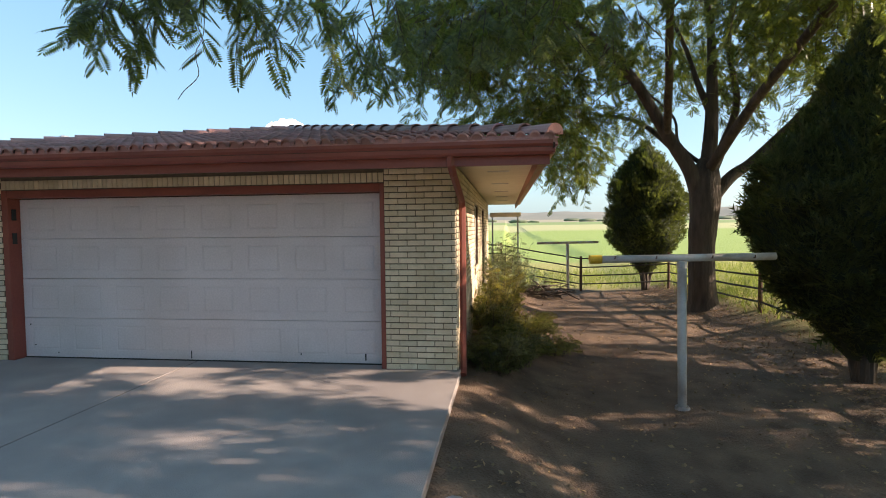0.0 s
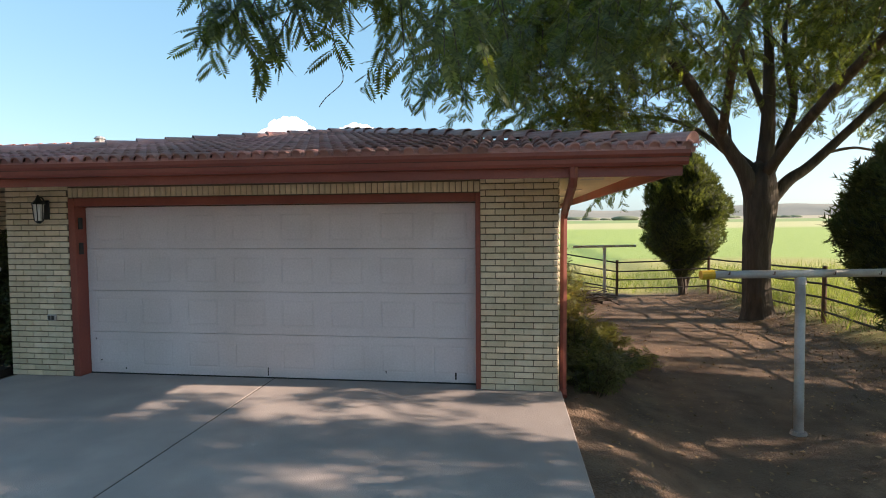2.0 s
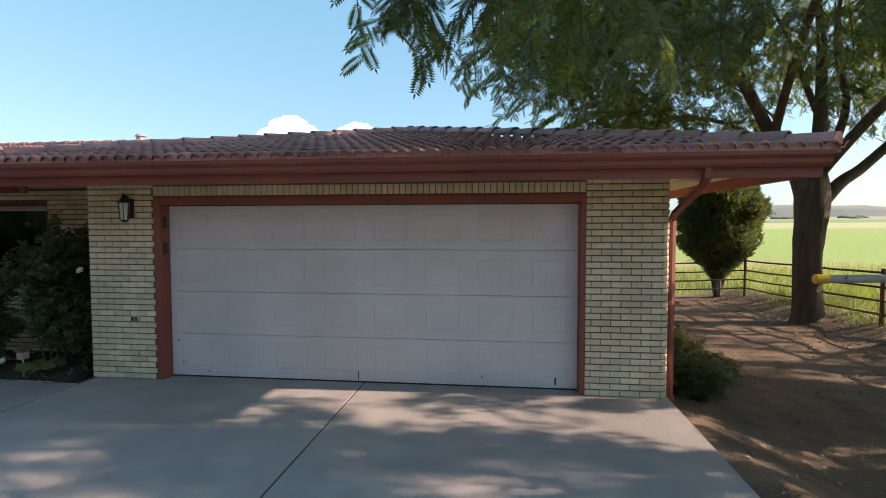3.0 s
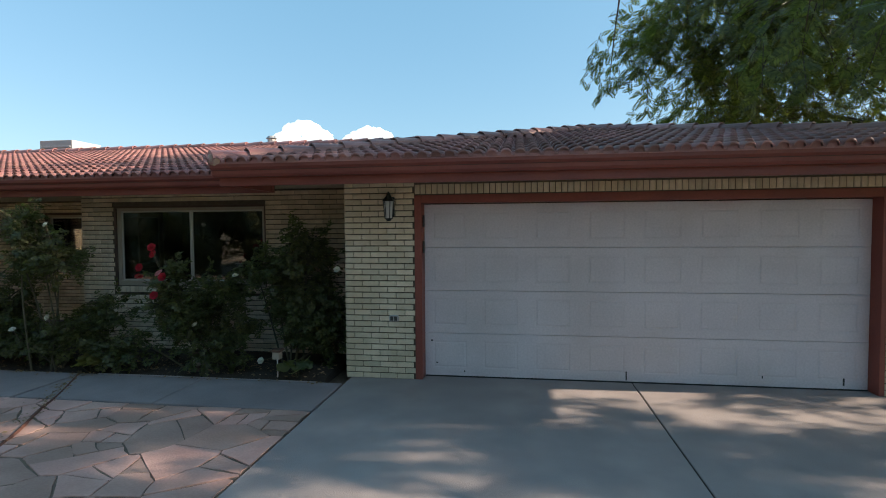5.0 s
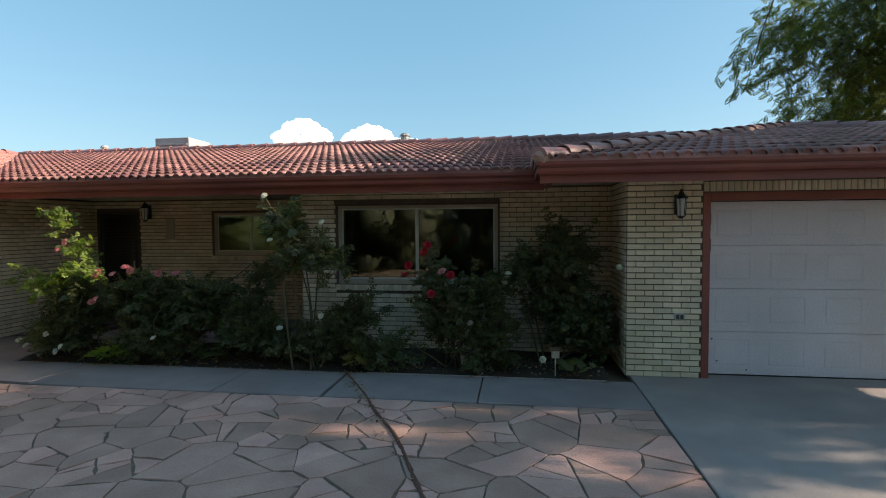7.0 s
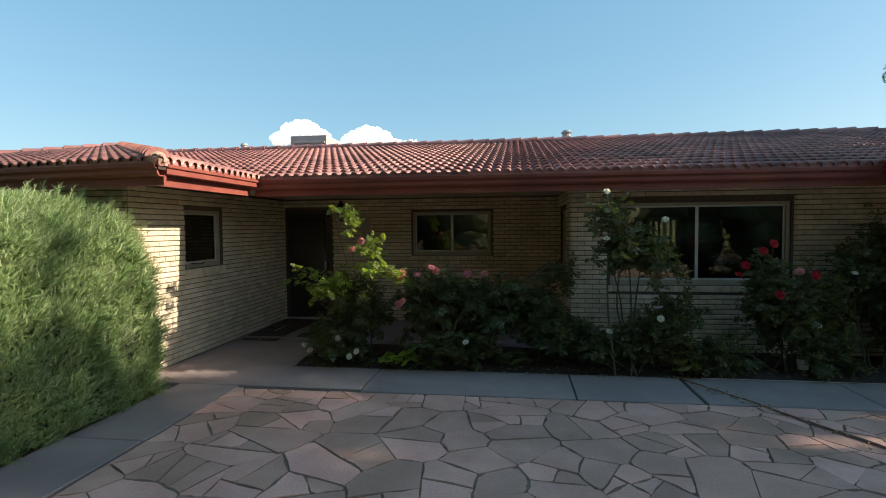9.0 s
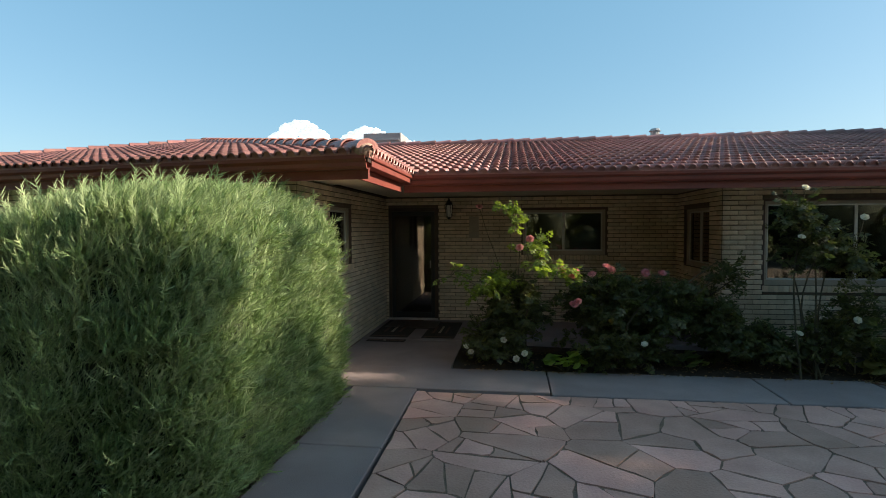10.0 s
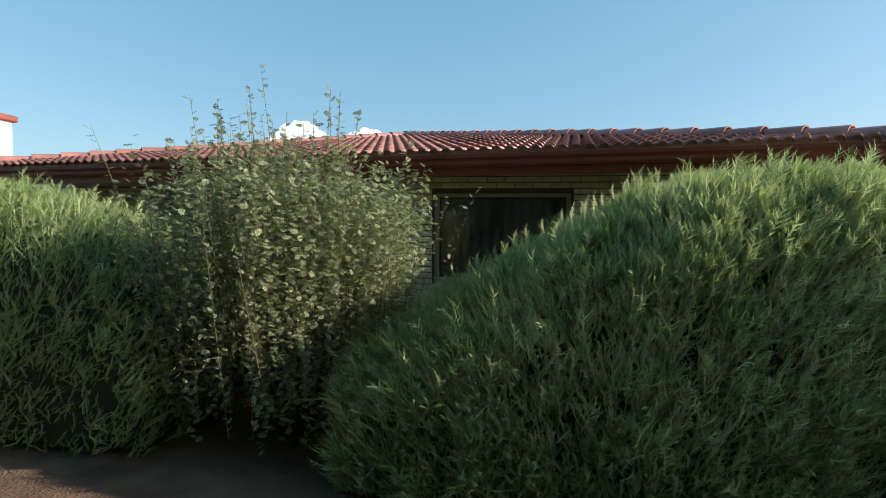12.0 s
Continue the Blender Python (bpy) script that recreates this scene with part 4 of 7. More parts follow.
def wall_lantern(m, label):
    """Black carriage lantern with frosted panes; y = 0 is the wall, -y outwards, z = 0 the lantern's middle."""
    root = empty("wall_lantern")
    root.matrix_world = m
    tagged(root, label, "wall lamp", "carriage lanterns")
    part("back_plate", box_bm(-0.05, -0.018, -0.10, 0.05, 0.0, 0.16, 0.006), M_BLACK, root)
    part("arm", tube_bm([(0, -0.01, 0.12), (0, -0.07, 0.19), (0, -0.12, 0.20), (0, -0.13, 0.16)], 0.011, 6), M_BLACK, root)
    bm = bmesh.new()
    bmesh.ops.create_cone(bm, cap_ends=True, segments=6, radius1=0.088, radius2=0.03, depth=0.07, matrix=Matrix.Translation((0, -0.13, 0.135)))
    bmesh.ops.create_cone(bm, cap_ends=True, segments=6, radius1=0.035, radius2=0.008, depth=0.06, matrix=Matrix.Translation((0, -0.13, 0.195)))
    part("roof", bm, M_BLACK, root)
    bm = bmesh.new()
    bmesh.ops.create_cone(bm, cap_ends=True, segments=6, radius1=0.045, radius2=0.066, depth=0.22, matrix=Matrix.Translation((0, -0.13, -0.012)))
    part("glass", bm, M_FROST, root, "frosted pale glass")
    for k in range(6):
        a = 2 * math.pi * (k + 0.0) / 6
        part("bar", tube_bm([(0.049 * math.cos(a), -0.13 + 0.049 * math.sin(a), -0.125), (0.070 * math.cos(a), -0.13 + 0.070 * math.sin(a), 0.10)], 0.006, 5), M_BLACK, root)
    bm = bmesh.new()
    bmesh.ops.create_cone(bm, cap_ends=True, segments=6, radius1=0.02, radius2=0.055, depth=0.035, matrix=Matrix.Translation((0, -0.13, -0.14)))
    part("base", bm, M_BLACK, root)
    return root


wall_lantern(pose(-5.17, -0.014, 1.98) @ Matrix.Scale(0.87, 4), "black carriage lantern on the brick pier of the garage")
wall_lantern(pose(-14.16, 2.986, 2.06), "black carriage lantern beside the front door")
outlet = part("outlet_box", box_bm(-5.20, -0.045, 0.68, -5.09, -0.012, 0.75, 0.006), M_GALV)
tagged(outlet, "grey metal outlet box on the garage pier", "outlet")
under(part("outlet_cover", box_bm(-5.185, -0.052, 0.69, -5.15, -0.0455, 0.74, 0.002), M_RAIL), outlet)
under(part("outlet_cover", box_bm(-5.14, -0.052, 0.69, -5.105, -0.0455, 0.74, 0.002), M_RAIL), outlet)
plaque = part("wall_plaque", box_bm(-13.80, 2.955, 1.55, -13.62, 2.985, 1.95, 0.006), M_TAN)
tagged(plaque, "narrow brown wooden plaque on the porch wall", "plaque")
spout = part("downspout", tube_bm([(0.86, -0.93, 2.30), (0.86, -0.92, 2.22), (0.87, -0.80, 2.15), (0.885, -0.02, 1.93), (0.885, 0.075, 1.86), (0.885, 0.085, 1.7), (0.885, 0.085, 0.02), (0.885, 0.0, -0.05)], 0.04, 6), M_RED)
tagged(spout, "red-brown downspout bent from the gutter to the wall corner", "downspout")

# ---- on the roof ----
cooler = part("roof_cooler", box_bm(-16.95, 6.9, 3.2, -15.93, 7.9, 4.26, 0.012), M_METALBOX)
tagged(cooler, "pale sheet-metal cooler box behind the ridge", "roof cooler")
for k in range(6):
    under(part("louvre", box_bm(-16.9, 6.875, 3.55 + 0.1 * k, -15.98, 6.899, 3.60 + 0.1 * k, 0.004), M_METALBOX), cooler)


def roof_vent(x, y, z0, z1, r, label):
    root = empty("roof_vent", x, y, z0)
    tagged(root, label, "roof vent", "roof vents")
    bm = bmesh.new()
    bmesh.ops.create_cone(bm, cap_ends=True, segments=10, radius1=r, radius2=r, depth=z1 - z0, matrix=Matrix.Translation((0, 0, (z1 - z0) / 2)))
    part("pipe", bm, M_METALBOX, root)
    bm = bmesh.new()
    bmesh.ops.create_cone(bm, cap_ends=True, segments=10, radius1=r * 1.35, radius2=r * 0.9, depth=0.06, matrix=Matrix.Translation((0, 0, z1 - z0 + 0.02)))
    part("cap", bm, M_METALBOX, root)


roof_vent(-9.72, 6.2, 3.4, 3.98, 0.10, "short grey vent pipe behind the ridge")
roof_vent(-17.9, 6.2, 3.4, 3.93, 0.08, "short vent pipe above the tiles")
chim = part("chimney", box_bm(-34.67, 6.8, -0.1, -33.42, 7.8, 4.98, 0.01), M_STUCCO)
tagged(chim, "white painted chimney with a red cap", "chimney")
under(part("chimney_cap", box_bm(-34.79, 6.68, 4.98, -33.30, 7.92, 5.17, 0.03), M_RED), chim)

# ---- plants: helpers ----


def leaf_template(pairs, length, lw, ll, droop=0.12):
    """A pinnate leaf along +y: pairs of leaflets and one at the tip, each a folded quad."""
    v, f = [], []

    def leaflet(base, d, L, W):
        side = np.cross(d, (0, 0, 1.0))
        side /= np.linalg.norm(side)
        k = len(v)
        tip = base + d * L
        midp = base + d * L * 0.45
        v.extend([base, midp + side * W / 2 + np.array((0, 0, -0.15 * W)), tip + np.array((0, 0, -0.1 * L)), midp - side * W / 2 + np.array((0, 0, -0.15 * W))])
        f.append((k, k + 1, k + 2, k + 3))

    for i in range(pairs):
        t = (i + 0.8) / pairs
        y = length * t
        z = -droop * length * t * t
        s = 0.75 + 0.5 * math.sin(math.pi * min(1, t * 0.9))
        for sgn in (-1, 1):
            d = np.array((sgn * 0.92, 0.36, -0.12))
            leaflet(np.array((0, y, z)), d / np.linalg.norm(d), ll * s, lw * s)
    leaflet(np.array((0, length, -droop * length)), np.array((0, 0.98, -0.2)), ll, lw)
    k = len(v)
    v.extend([np.array(p) for p in ((-0.0025, 0, 0), (0.0025, 0, 0), (0.0015, length, -droop * length), (-0.0015, length, -droop * length))])
    f.append((k, k + 1, k + 2, k + 3))
    return np.array(v, np.float32), np.array(f, np.int32)


def sprig_template(n, length, barb, width):
    """A feathery sprig along +y: a narrow blade with barbs to both sides, all triangles."""
    v = [(-width / 2, 0, 0), (width / 2, 0, 0), (0, length, 0.1 * length)]
    f = [(0, 1, 2)]
    for i in range(n):
        t = 0.15 + 0.7 * i / n
        for s in (-1, 1):
            k = len(v)
            y = length * t
            v += [(0, y - width * 0.5, 0.1 * y), (0, y + width * 0.7, 0.1 * y), (s * barb * (1 - 0.5 * t), y + barb * 0.95, 0.1 * y + 0.02 * s)]
            f.append((k, k + 1, k + 2))
    return np.array(v, np.float32), np.array(f, np.int32)


def sample_surface(me, n, rng, zmin=-9):
    """n points on a mesh of quads, by area, with normals."""
    me.calc_loop_triangles()
    co = np.empty(len(me.vertices) * 3, np.float32)
    me.vertices.foreach_get("co", co)
    co = co.reshape(-1, 3)
    tri = np.empty(len(me.loop_triangles) * 3, np.int32)
    me.loop_triangles.foreach_get("vertices", tri)
    tri = tri.reshape(-1, 3)
    a, b, c = co[tri[:, 0]], co[tri[:, 1]], co[tri[:, 2]]
    nn = np.cross(b - a, c - a)
    ar = np.linalg.norm(nn, axis=1)
    ar = np.where((a[:, 2] + b[:, 2] + c[:, 2]) / 3 < zmin, 0, ar)
    pick = rng.choice(len(tri), n, p=ar / ar.sum())
    u, w = rng.random(n), rng.random(n)
    fl = u + w > 1
    u[fl], w[fl] = 1 - u[fl], 1 - w[fl]
    p = a[pick] + u[:, None] * (b - a)[pick] + w[:, None] * (c - a)[pick]
    return p, nn[pick] / (ar[pick][:, None] + 1e-9)


def blob_points(c, r, n, rng, shell=0.55):
    """Points in an ellipsoid, thicker near its skin, with outward ways."""
    d = rng.normal(size=(n, 3))
    d /= np.linalg.norm(d, axis=1, keepdims=True)
    q = (shell + (1 - shell) * rng.random(n)) ** 0.6
    bump = 1 + 0.22 * np.sin(d[:, 0] * 7 + c[0]) * np.sin(d[:, 1] * 6 + c[1]) + 0.12 * np.sin(d[:, 2] * 11 + c[2])
    return np.array(c) + d * np.array(r) * (q * bump)[:, None], d


UPV = np.array((0.0, 0.0, 1.0))


def leaves(name, pts, ways, tv, tf, rng, mat, size=(0.7, 1.2), droop=0.5, jit=0.6, up=UPV):
    w = ways + np.array((0, 0, -droop))
    rot = frames_of(w, up + 0.5 * rng.normal(size=pts.shape), rng, jit)
    return scatter(name, tv, tf, rot, pts, rng.uniform(*size, len(pts)), mat)


# ---- the big locust tree ----
FAR_LEAF = leaf_template(7, 0.22, 0.027, 0.062)
SHADE_LEAF = leaf_template(3, 0.22, 0.055, 0.09)
NEAR_LEAF = leaf_template(11, 0.185, 0.0155, 0.05)
tree = empty("locust_tree", 6.1, 7.3, ground_z(6.1, 7.3))
tagged(tree, "tall backlit locust tree with a forked furrowed trunk and feathery leaves", "tree")


def spline(points, steps=6):
    pts = [Vector(p) for p in points]
    out = []
    for i in range(len(pts) - 1):
        p0, p1, p2, p3 = pts[max(i - 1, 0)], pts[i], pts[i + 1], pts[min(i + 2, len(pts) - 1)]
        for k in range(steps):
            t = k / steps
            out.append(0.5 * ((2 * p1) + (p2 - p0) * t + (2 * p0 - 5 * p1 + 4 * p2 - p3) * t * t + (3 * p1 - p0 - 3 * p2 + p3) * t ** 3))
    out.append(pts[-1])
    return out


def limb(name, points, r0, r1, parent, sides=10, rough=0.06, steps=6):
    ps = spline(points, steps)
    n = len(ps)
    radii = [0.88 * (r0 + (r1 - r0) * (i / (n - 1)) ** 0.8) for i in range(n)]
    for i, p in enumerate(ps[1:-1], 1):
        ps[i] = p + rough * radii[i] * 2 * noise.noise_vector(p * 1.7)
    bm = tube_bm(ps, radii, sides)
    return under(part(name, bm, M_BARK, None, smooth=True), parent), ps


tg = ground_z(6.1, 7.3)
bm = tube_bm(spline([(6.12, 7.3, tg - 0.15), (6.1, 7.3, tg + 0.12), (6.07, 7.3, tg + 0.6), (6.05, 7.3, 1.2), (6.1, 7.3, 1.9), (6.12, 7.3, 2.5), (6.15, 7.32, 3.2)], 5), [0.50, 0.48, 0.44, 0.40, 0.37, 0.34, 0.325, 0.312, 0.302, 0.295, 0.288, 0.282, 0.278, 0.275, 0.272, 0.275, 0.295, 0.30, 0.305, 0.31, 0.32, 0.33, 0.335, 0.34, 0.34, 0.33, 0.315, 0.29, 0.255, 0.21, 0.15], 20)
for v in bm.verts:
    a = math.atan2(v.co.y - 7.3, v.co.x - 6.1)
    k = 0.035 * noise.noise((3 * math.cos(a), 3 * math.sin(a), v.co.z * 0.7)) + 0.02 * math.sin(9 * a + v.co.z)
    v.co.x += k * math.cos(a)
    v.co.y += k * math.sin(a)
under(part("trunk", bm, M_BARK, None, smooth=True), tree)
TREE_LIMBS = [
    ([(6.0, 7.3, 2.2), (5.75, 7.25, 2.9), (5.2, 7.2, 3.77), (4.17, 6.8, 5.2), (2.6, 5.9, 6.2), (0.4, 5.4, 6.9), (-1.6, 5.6, 6.8)], 0.25, 0.04),
    ([(6.12, 7.3, 2.2), (6.2, 7.3, 3.4), (6.24, 7.3, 4.9), (6.2, 7.4, 6.6), (5.9, 7.7, 9.0)], 0.27, 0.05),
    ([(6.2, 7.3, 2.7), (6.6, 7.45, 3.6), (6.88, 7.5, 4.6), (6.75, 7.7, 6.1), (7.2, 8.2, 8.2)], 0.16, 0.04),
    ([(6.25, 7.3, 2.2), (6.7, 7.3, 2.75), (7.27, 7.3, 3.2), (8.6, 7.2, 4.57), (9.65, 7.1, 5.9), (11.2, 6.9, 7.2)], 0.20, 0.05),
    ([(6.2, 7.3, 4.3), (5.95, 7.4, 5.0), (5.6, 7.5, 6.1), (4.8, 8.2, 8.4)], 0.11, 0.03),
    ([(5.2, 7.2, 3.77), (4.7, 5.4, 5.0), (3.9, 2.9, 5.8), (2.6, 0.4, 5.7), (0.9, -1.7, 4.9), (-0.6, -2.6, 4.2)], 0.12, 0.025),
    ([(6.15, 7.2, 2.9), (6.5, 5.6, 4.2), (6.9, 3.2, 5.6), (6.6, 0.4, 6.4), (5.6, -2.4, 6.4), (4.6, -4.6, 5.8)], 0.15, 0.03),
    ([(5.6, 7.25, 3.2), (5.0, 9.0, 4.4), (4.2, 11.0, 5.0), (3.4, 12.4, 4.6)], 0.10, 0.025),
    ([(6.1, 7.3, 3.0), (5.6, 7.6, 3.6), (5.5, 7.9, 4.4), (4.6, 8.8, 5.6)], 0.07, 0.02),
    ([(7.4, 7.3, 3.35), (8.2, 7.5, 3.5), (9.0, 7.6, 3.4), (10.0, 7.8, 3.7)], 0.05, 0.015),
]
limb_pts = []
for pts_, a, b in TREE_LIMBS:
    o, ps = limb("limb", pts_, a, b, tree)
    limb_pts += ps[4:]
MASSES = [  # centre, radii, twigs, near leaf
    ((5.4, 8.0, 7.0), (4.6, 3.6, 2.7), 980, False),
    ((9.4, 7.5, 6.3), (3.0, 3.0, 2.2), 400, False),
    ((0.6, 6.4, 6.3), (2.9, 2.4, 1.8), 680, False),
    ((3.4, 11.8, 4.2), (1.5, 1.6, 1.7), 260, False),
    ((2.6, 8.6, 4.9), (2.2, 1.8, 1.0), 260, False),
    ((1.7, 1.2, 5.0), (2.3, 2.2, 1.25), 200, True),
    # High mass out of view, added to shade the court.
    ((5.2, -1.5, 7.7), (3.3, 2.8, 1.9), 520, False),
    ((5.4, -1.4, 5.0), (3.0, 2.4, 0.9), 200, True),
    ((6.8, 3.4, 6.4), (2.6, 2.8, 1.8), 420, False),
    ((-0.4, -2.5, 3.95), (1.1, 0.8, 0.6), 45, True),
    ((3.4, -3.4, 5.6), (2.4, 1.6, 1.0), 150, True),
    # Two masses, mostly out of view, added to shade the garage roof.
    ((7.9, 3.0, 8.7), (2.6, 3.6, 2.0), 620, False),
    ((7.6, 0.6, 6.9), (1.6, 2.4, 1.7), 420, False),
]
trng = np.random.default_rng(11)
lp = np.array([tuple(p) for p in limb_pts])
near_p, near_w, far_p, far_w = [], [], [], []
twig_v, twig_f = [], []


def twig_strip(p, q, r):
    """A thin three-sided twig from p to q, added to the joined twigs."""
    d = q - p
    s = np.cross(d, (0.3, 0.2, 1.0))
    s /= np.linalg.norm(s) + 1e-9
    t = np.cross(d, s)
    t /= np.linalg.norm(t) + 1e-9
    k = len(twig_v)
    for a in (0, 2.094, 4.189):
        twig_v.append(p + r * (math.cos(a) * s + math.sin(a) * t))
    for a in (0, 2.094, 4.189):
        twig_v.append(q + 0.4 * r * (math.cos(a) * s + math.sin(a) * t))
    for i in range(3):
        j = (i + 1) % 3
        twig_f.append((k + i, k + j, k + 3 + j, k + 3 + i))


def hang_leaves(p, d, near, count, length):
    """Leaves along a drooping twig from p."""
    pos = np.array(p, float)
    way = np.array(d, float)
    start = pos.copy()
    for k in range(count):
        way = way + np.array((0, 0, -0.10))
        way /= np.linalg.norm(way)
        pos = pos + way * length / count
        side = np.cross(way, (0, 0, 1))
        side = side / (np.linalg.norm(side) + 1e-9) * (1 if k % 2 else -1)
        (near_p if near else far_p).append(pos.copy())
        (near_w if near else far_w).append(side * 0.8 + way * 0.6 + 0.25 * trng.normal(size=3))
    twig_strip(start, pos, 0.007)


for c, r, n, near in MASSES:
    hub, hub_d = blob_points(c, r, max(4, n // 9), trng, 0.3)
    pick_ = trng.integers(len(hub), size=int(n * 0.9))
    ds = hub_d[pick_] + 0.5 * trng.normal(size=(len(pick_), 3))
    ps = hub[pick_] + 0.30 * trng.normal(size=(len(pick_), 3))
    for p, d in zip(ps, ds):
        if p[2] < 2.6:
            continue
        hang_leaves(p - d * 0.3, d * np.array((1, 1, 0.4)) + 0.5 * trng.normal(size=3), near, 9 if near else 8, 0.75)
    for k in range(max(5, n // 45)):
        q = ps[trng.integers(len(ps))]
        i = int(np.argmin(((lp - q) ** 2).sum(1)))
        twig_strip(lp[i], (lp[i] + q) / 2 + np.array((0, 0, 0.15)), 0.03)
        twig_strip((lp[i] + q) / 2 + np.array((0, 0, 0.15)), q, 0.018)
# low sprays that hang over the drive
for (x, y, z, L, n) in ((-1.5, -2.42, 3.05, 0.5, 7), (-1.35, -2.35, 3.2, 0.55, 8),
                        (-1.1, -2.45, 3.2, 0.5, 7), (-0.9, -2.35, 3.2, 0.5, 7), (-0.5, -2.4, 3.15, 0.62, 8), (-1.3, -2.2, 3.4, 0.5, 7), (-0.7, -2.2, 3.4, 0.45, 7), (-0.3, -2.3, 3.35, 0.5, 7)  ):
    for k in range(3):
        hang_leaves((x + trng.normal() * 0.09, y + trng.normal() * 0.09, z + 0.10 + abs(trng.normal()) * 0.12), (trng.normal() * 0.7, trng.normal() * 0.5, -0.9), True, n, L * trng.uniform(0.65, 1.0))
    i = int(np.argmin(((lp - np.array((x, y, z + 0.6))) ** 2).sum(1)))
    twig_strip(lp[i], np.array((x, y, z)), 0.014)
bare = spline([(-0.70, -2.38, 3.4), (-0.68, -2.4, 3.0), (-0.75, -2.4, 2.85), (-0.73, -2.4, 2.7), (-0.84, -2.4, 2.6), (-0.89, -2.4, 2.54)], 4)
for p, q in zip(bare, bare[1:]):
    twig_strip(np.array(p), np.array(q), 0.0045)
for (x, y, z, L) in ((-0.1, -0.4, 4.1, 0.8), (-0.6, 0.4, 4.0, 0.7), (0.2, 0.2, 4.0, 0.8), (0.8, 0.5, 3.9, 0.6), (1.4, -0.2, 4.0, 0.6), (2.1, -0.3, 3.95, 0.55), (2.8, 0.6, 4.0, 0.6), (0.4, 1.6, 4.1, 0.6), (-0.4, 1.2, 4.2, 0.7)):
    for k in range(5):
        hang_leaves((x + trng.normal() * 0.2, y + trng.normal() * 0.2, z + trng.normal() * 0.15), (trng.normal() * 0.6, trng.normal() * 0.6, -0.8), True, 9, L)
for nm, P, W, T in (("near", near_p, near_w, NEAR_LEAF), ("far", far_p, far_w, FAR_LEAF)):
    me = leaves("crown", np.array(P), np.array(W), *T, trng, M_LEAF, (0.75, 1.25), 0.25, 0.25, np.array((0.2, -0.7, 0.7)) if nm == "near" else UPV)
    under(link("crown", me, None), tree)["kind"] = "stuff"
under(link("twig_growth", poly_mesh("twig_growth", np.array(twig_v), 4, np.array(twig_f).ravel(), M_BARK), None), tree)["kind"] = "stuff"

# ---- an unseen tree, added to shade the drive, yard, court and hedge ----
shade_tree2 = empty("locust_tree", 11.6, -2.8, ground_z(11.6, -2.8))
tagged(shade_tree2, "broad locust tree, unseen, added to shade the drive", "tree")
t2 = ground_z(11.6, -2.8)
for pts_, a, b in (([(11.6, -2.8, t2 - 0.1), (11.6, -2.8, 1.0), (11.5, -2.8, 2.2)], 0.34, 0.26), ([(11.5, -2.8, 2.0), (10.2, -2.9, 3.0), (8.6, -2.7, 3.8), (6.6, -2.6, 4.2)], 0.14, 0.03), ([(11.55, -2.8, 2.0), (11.4, -1.4, 3.0), (11.3, 0.4, 3.6), (11.0, 1.8, 3.8)], 0.14, 0.03), ([(11.6, -2.8, 2.1), (11.7, -3.0, 5.2), (12.2, -3.2, 8.6)], 0.18, 0.03), ([(11.6, -2.8, 2.1), (12.6, -2.0, 4.4), (13.6, -1.2, 6.4)], 0.15, 0.03), ([(11.7, -3.0, 4.6), (11.2, -4.0, 6.4), (10.6, -4.8, 8.0)], 0.10, 0.03)):
    limb("trunk" if a > 0.3 else "limb", pts_, a, b, shade_tree2)
P, W = [], []
for c, r, n in (((7.5, -2.6, 3.9), (2.0, 3.2, 1.2), 150), ((7.9, -0.3, 3.5), (1.5, 1.1, 1.0), 50), ((11.5, -1.6, 2.9), (2.2, 3.4, 0.8), 320), ((12.2, -0.2, 2.6), (2.2, 3.6, 1.0), 300), ((12.6, -2.4, 8.6), (3.4, 3.6, 2.2), 420), ((12.4, -2.2, 7.3), (2.2, 3.2, 0.8), 260), ((12.6, -3.7, 10.9), (2.8, 3.5, 2.6), 1000), ((9.6, -2.6, 3.0), (1.1, 2.4, 1.3), 600), ((10.8, -4.6, 8.0), (2.6, 2.2, 2.0), 140)):
    hub, hub_d = blob_points(c, r, n // 5, trng, 0.25)
    pick_ = trng.integers(len(hub), size=n * 5)
    P.append(hub[pick_] + 0.13 * trng.normal(size=(len(pick_), 3)))
    W.append(hub_d[pick_] + 0.6 * trng.normal(size=(len(pick_), 3)))
under(link("crown", leaves("crown", np.concatenate(P), np.concatenate(W), *SHADE_LEAF, trng, M_LEAF, (0.8, 1.4), 0.3, 0.3), None), shade_tree2)["kind"] = "stuff"

# ---- a third, unseen tree east of the fence, added to shade the yard ----
shade_tree3 = empty("locust_tree", 16.5, 6.5, ground_z(16.5, 6.5))
tagged(shade_tree3, "spreading locust tree beyond the pipe fence, unseen, added for shade", "tree")
t3 = ground_z(16.5, 6.5)
for pts_, a, b in (([(16.5, 6.5, t3 - 0.1), (16.5, 6.5, 1.4), (16.3, 6.5, 2.8)], 0.30, 0.22), ([(16.3, 6.5, 2.6), (16.0, 4.8, 4.2), (15.6, 2.8, 5.2)], 0.13, 0.03), ([(16.3, 6.5, 2.6), (16.0, 8.2, 4.2), (15.6, 10.2, 5.0)], 0.13, 0.03), ([(16.3, 6.5, 2.7), (16.4, 6.6, 4.8), (16.2, 6.8, 6.6)], 0.13, 0.03)):
    limb("trunk" if a > 0.28 else "limb", pts_, a, b, shade_tree3)
P, W = [], []
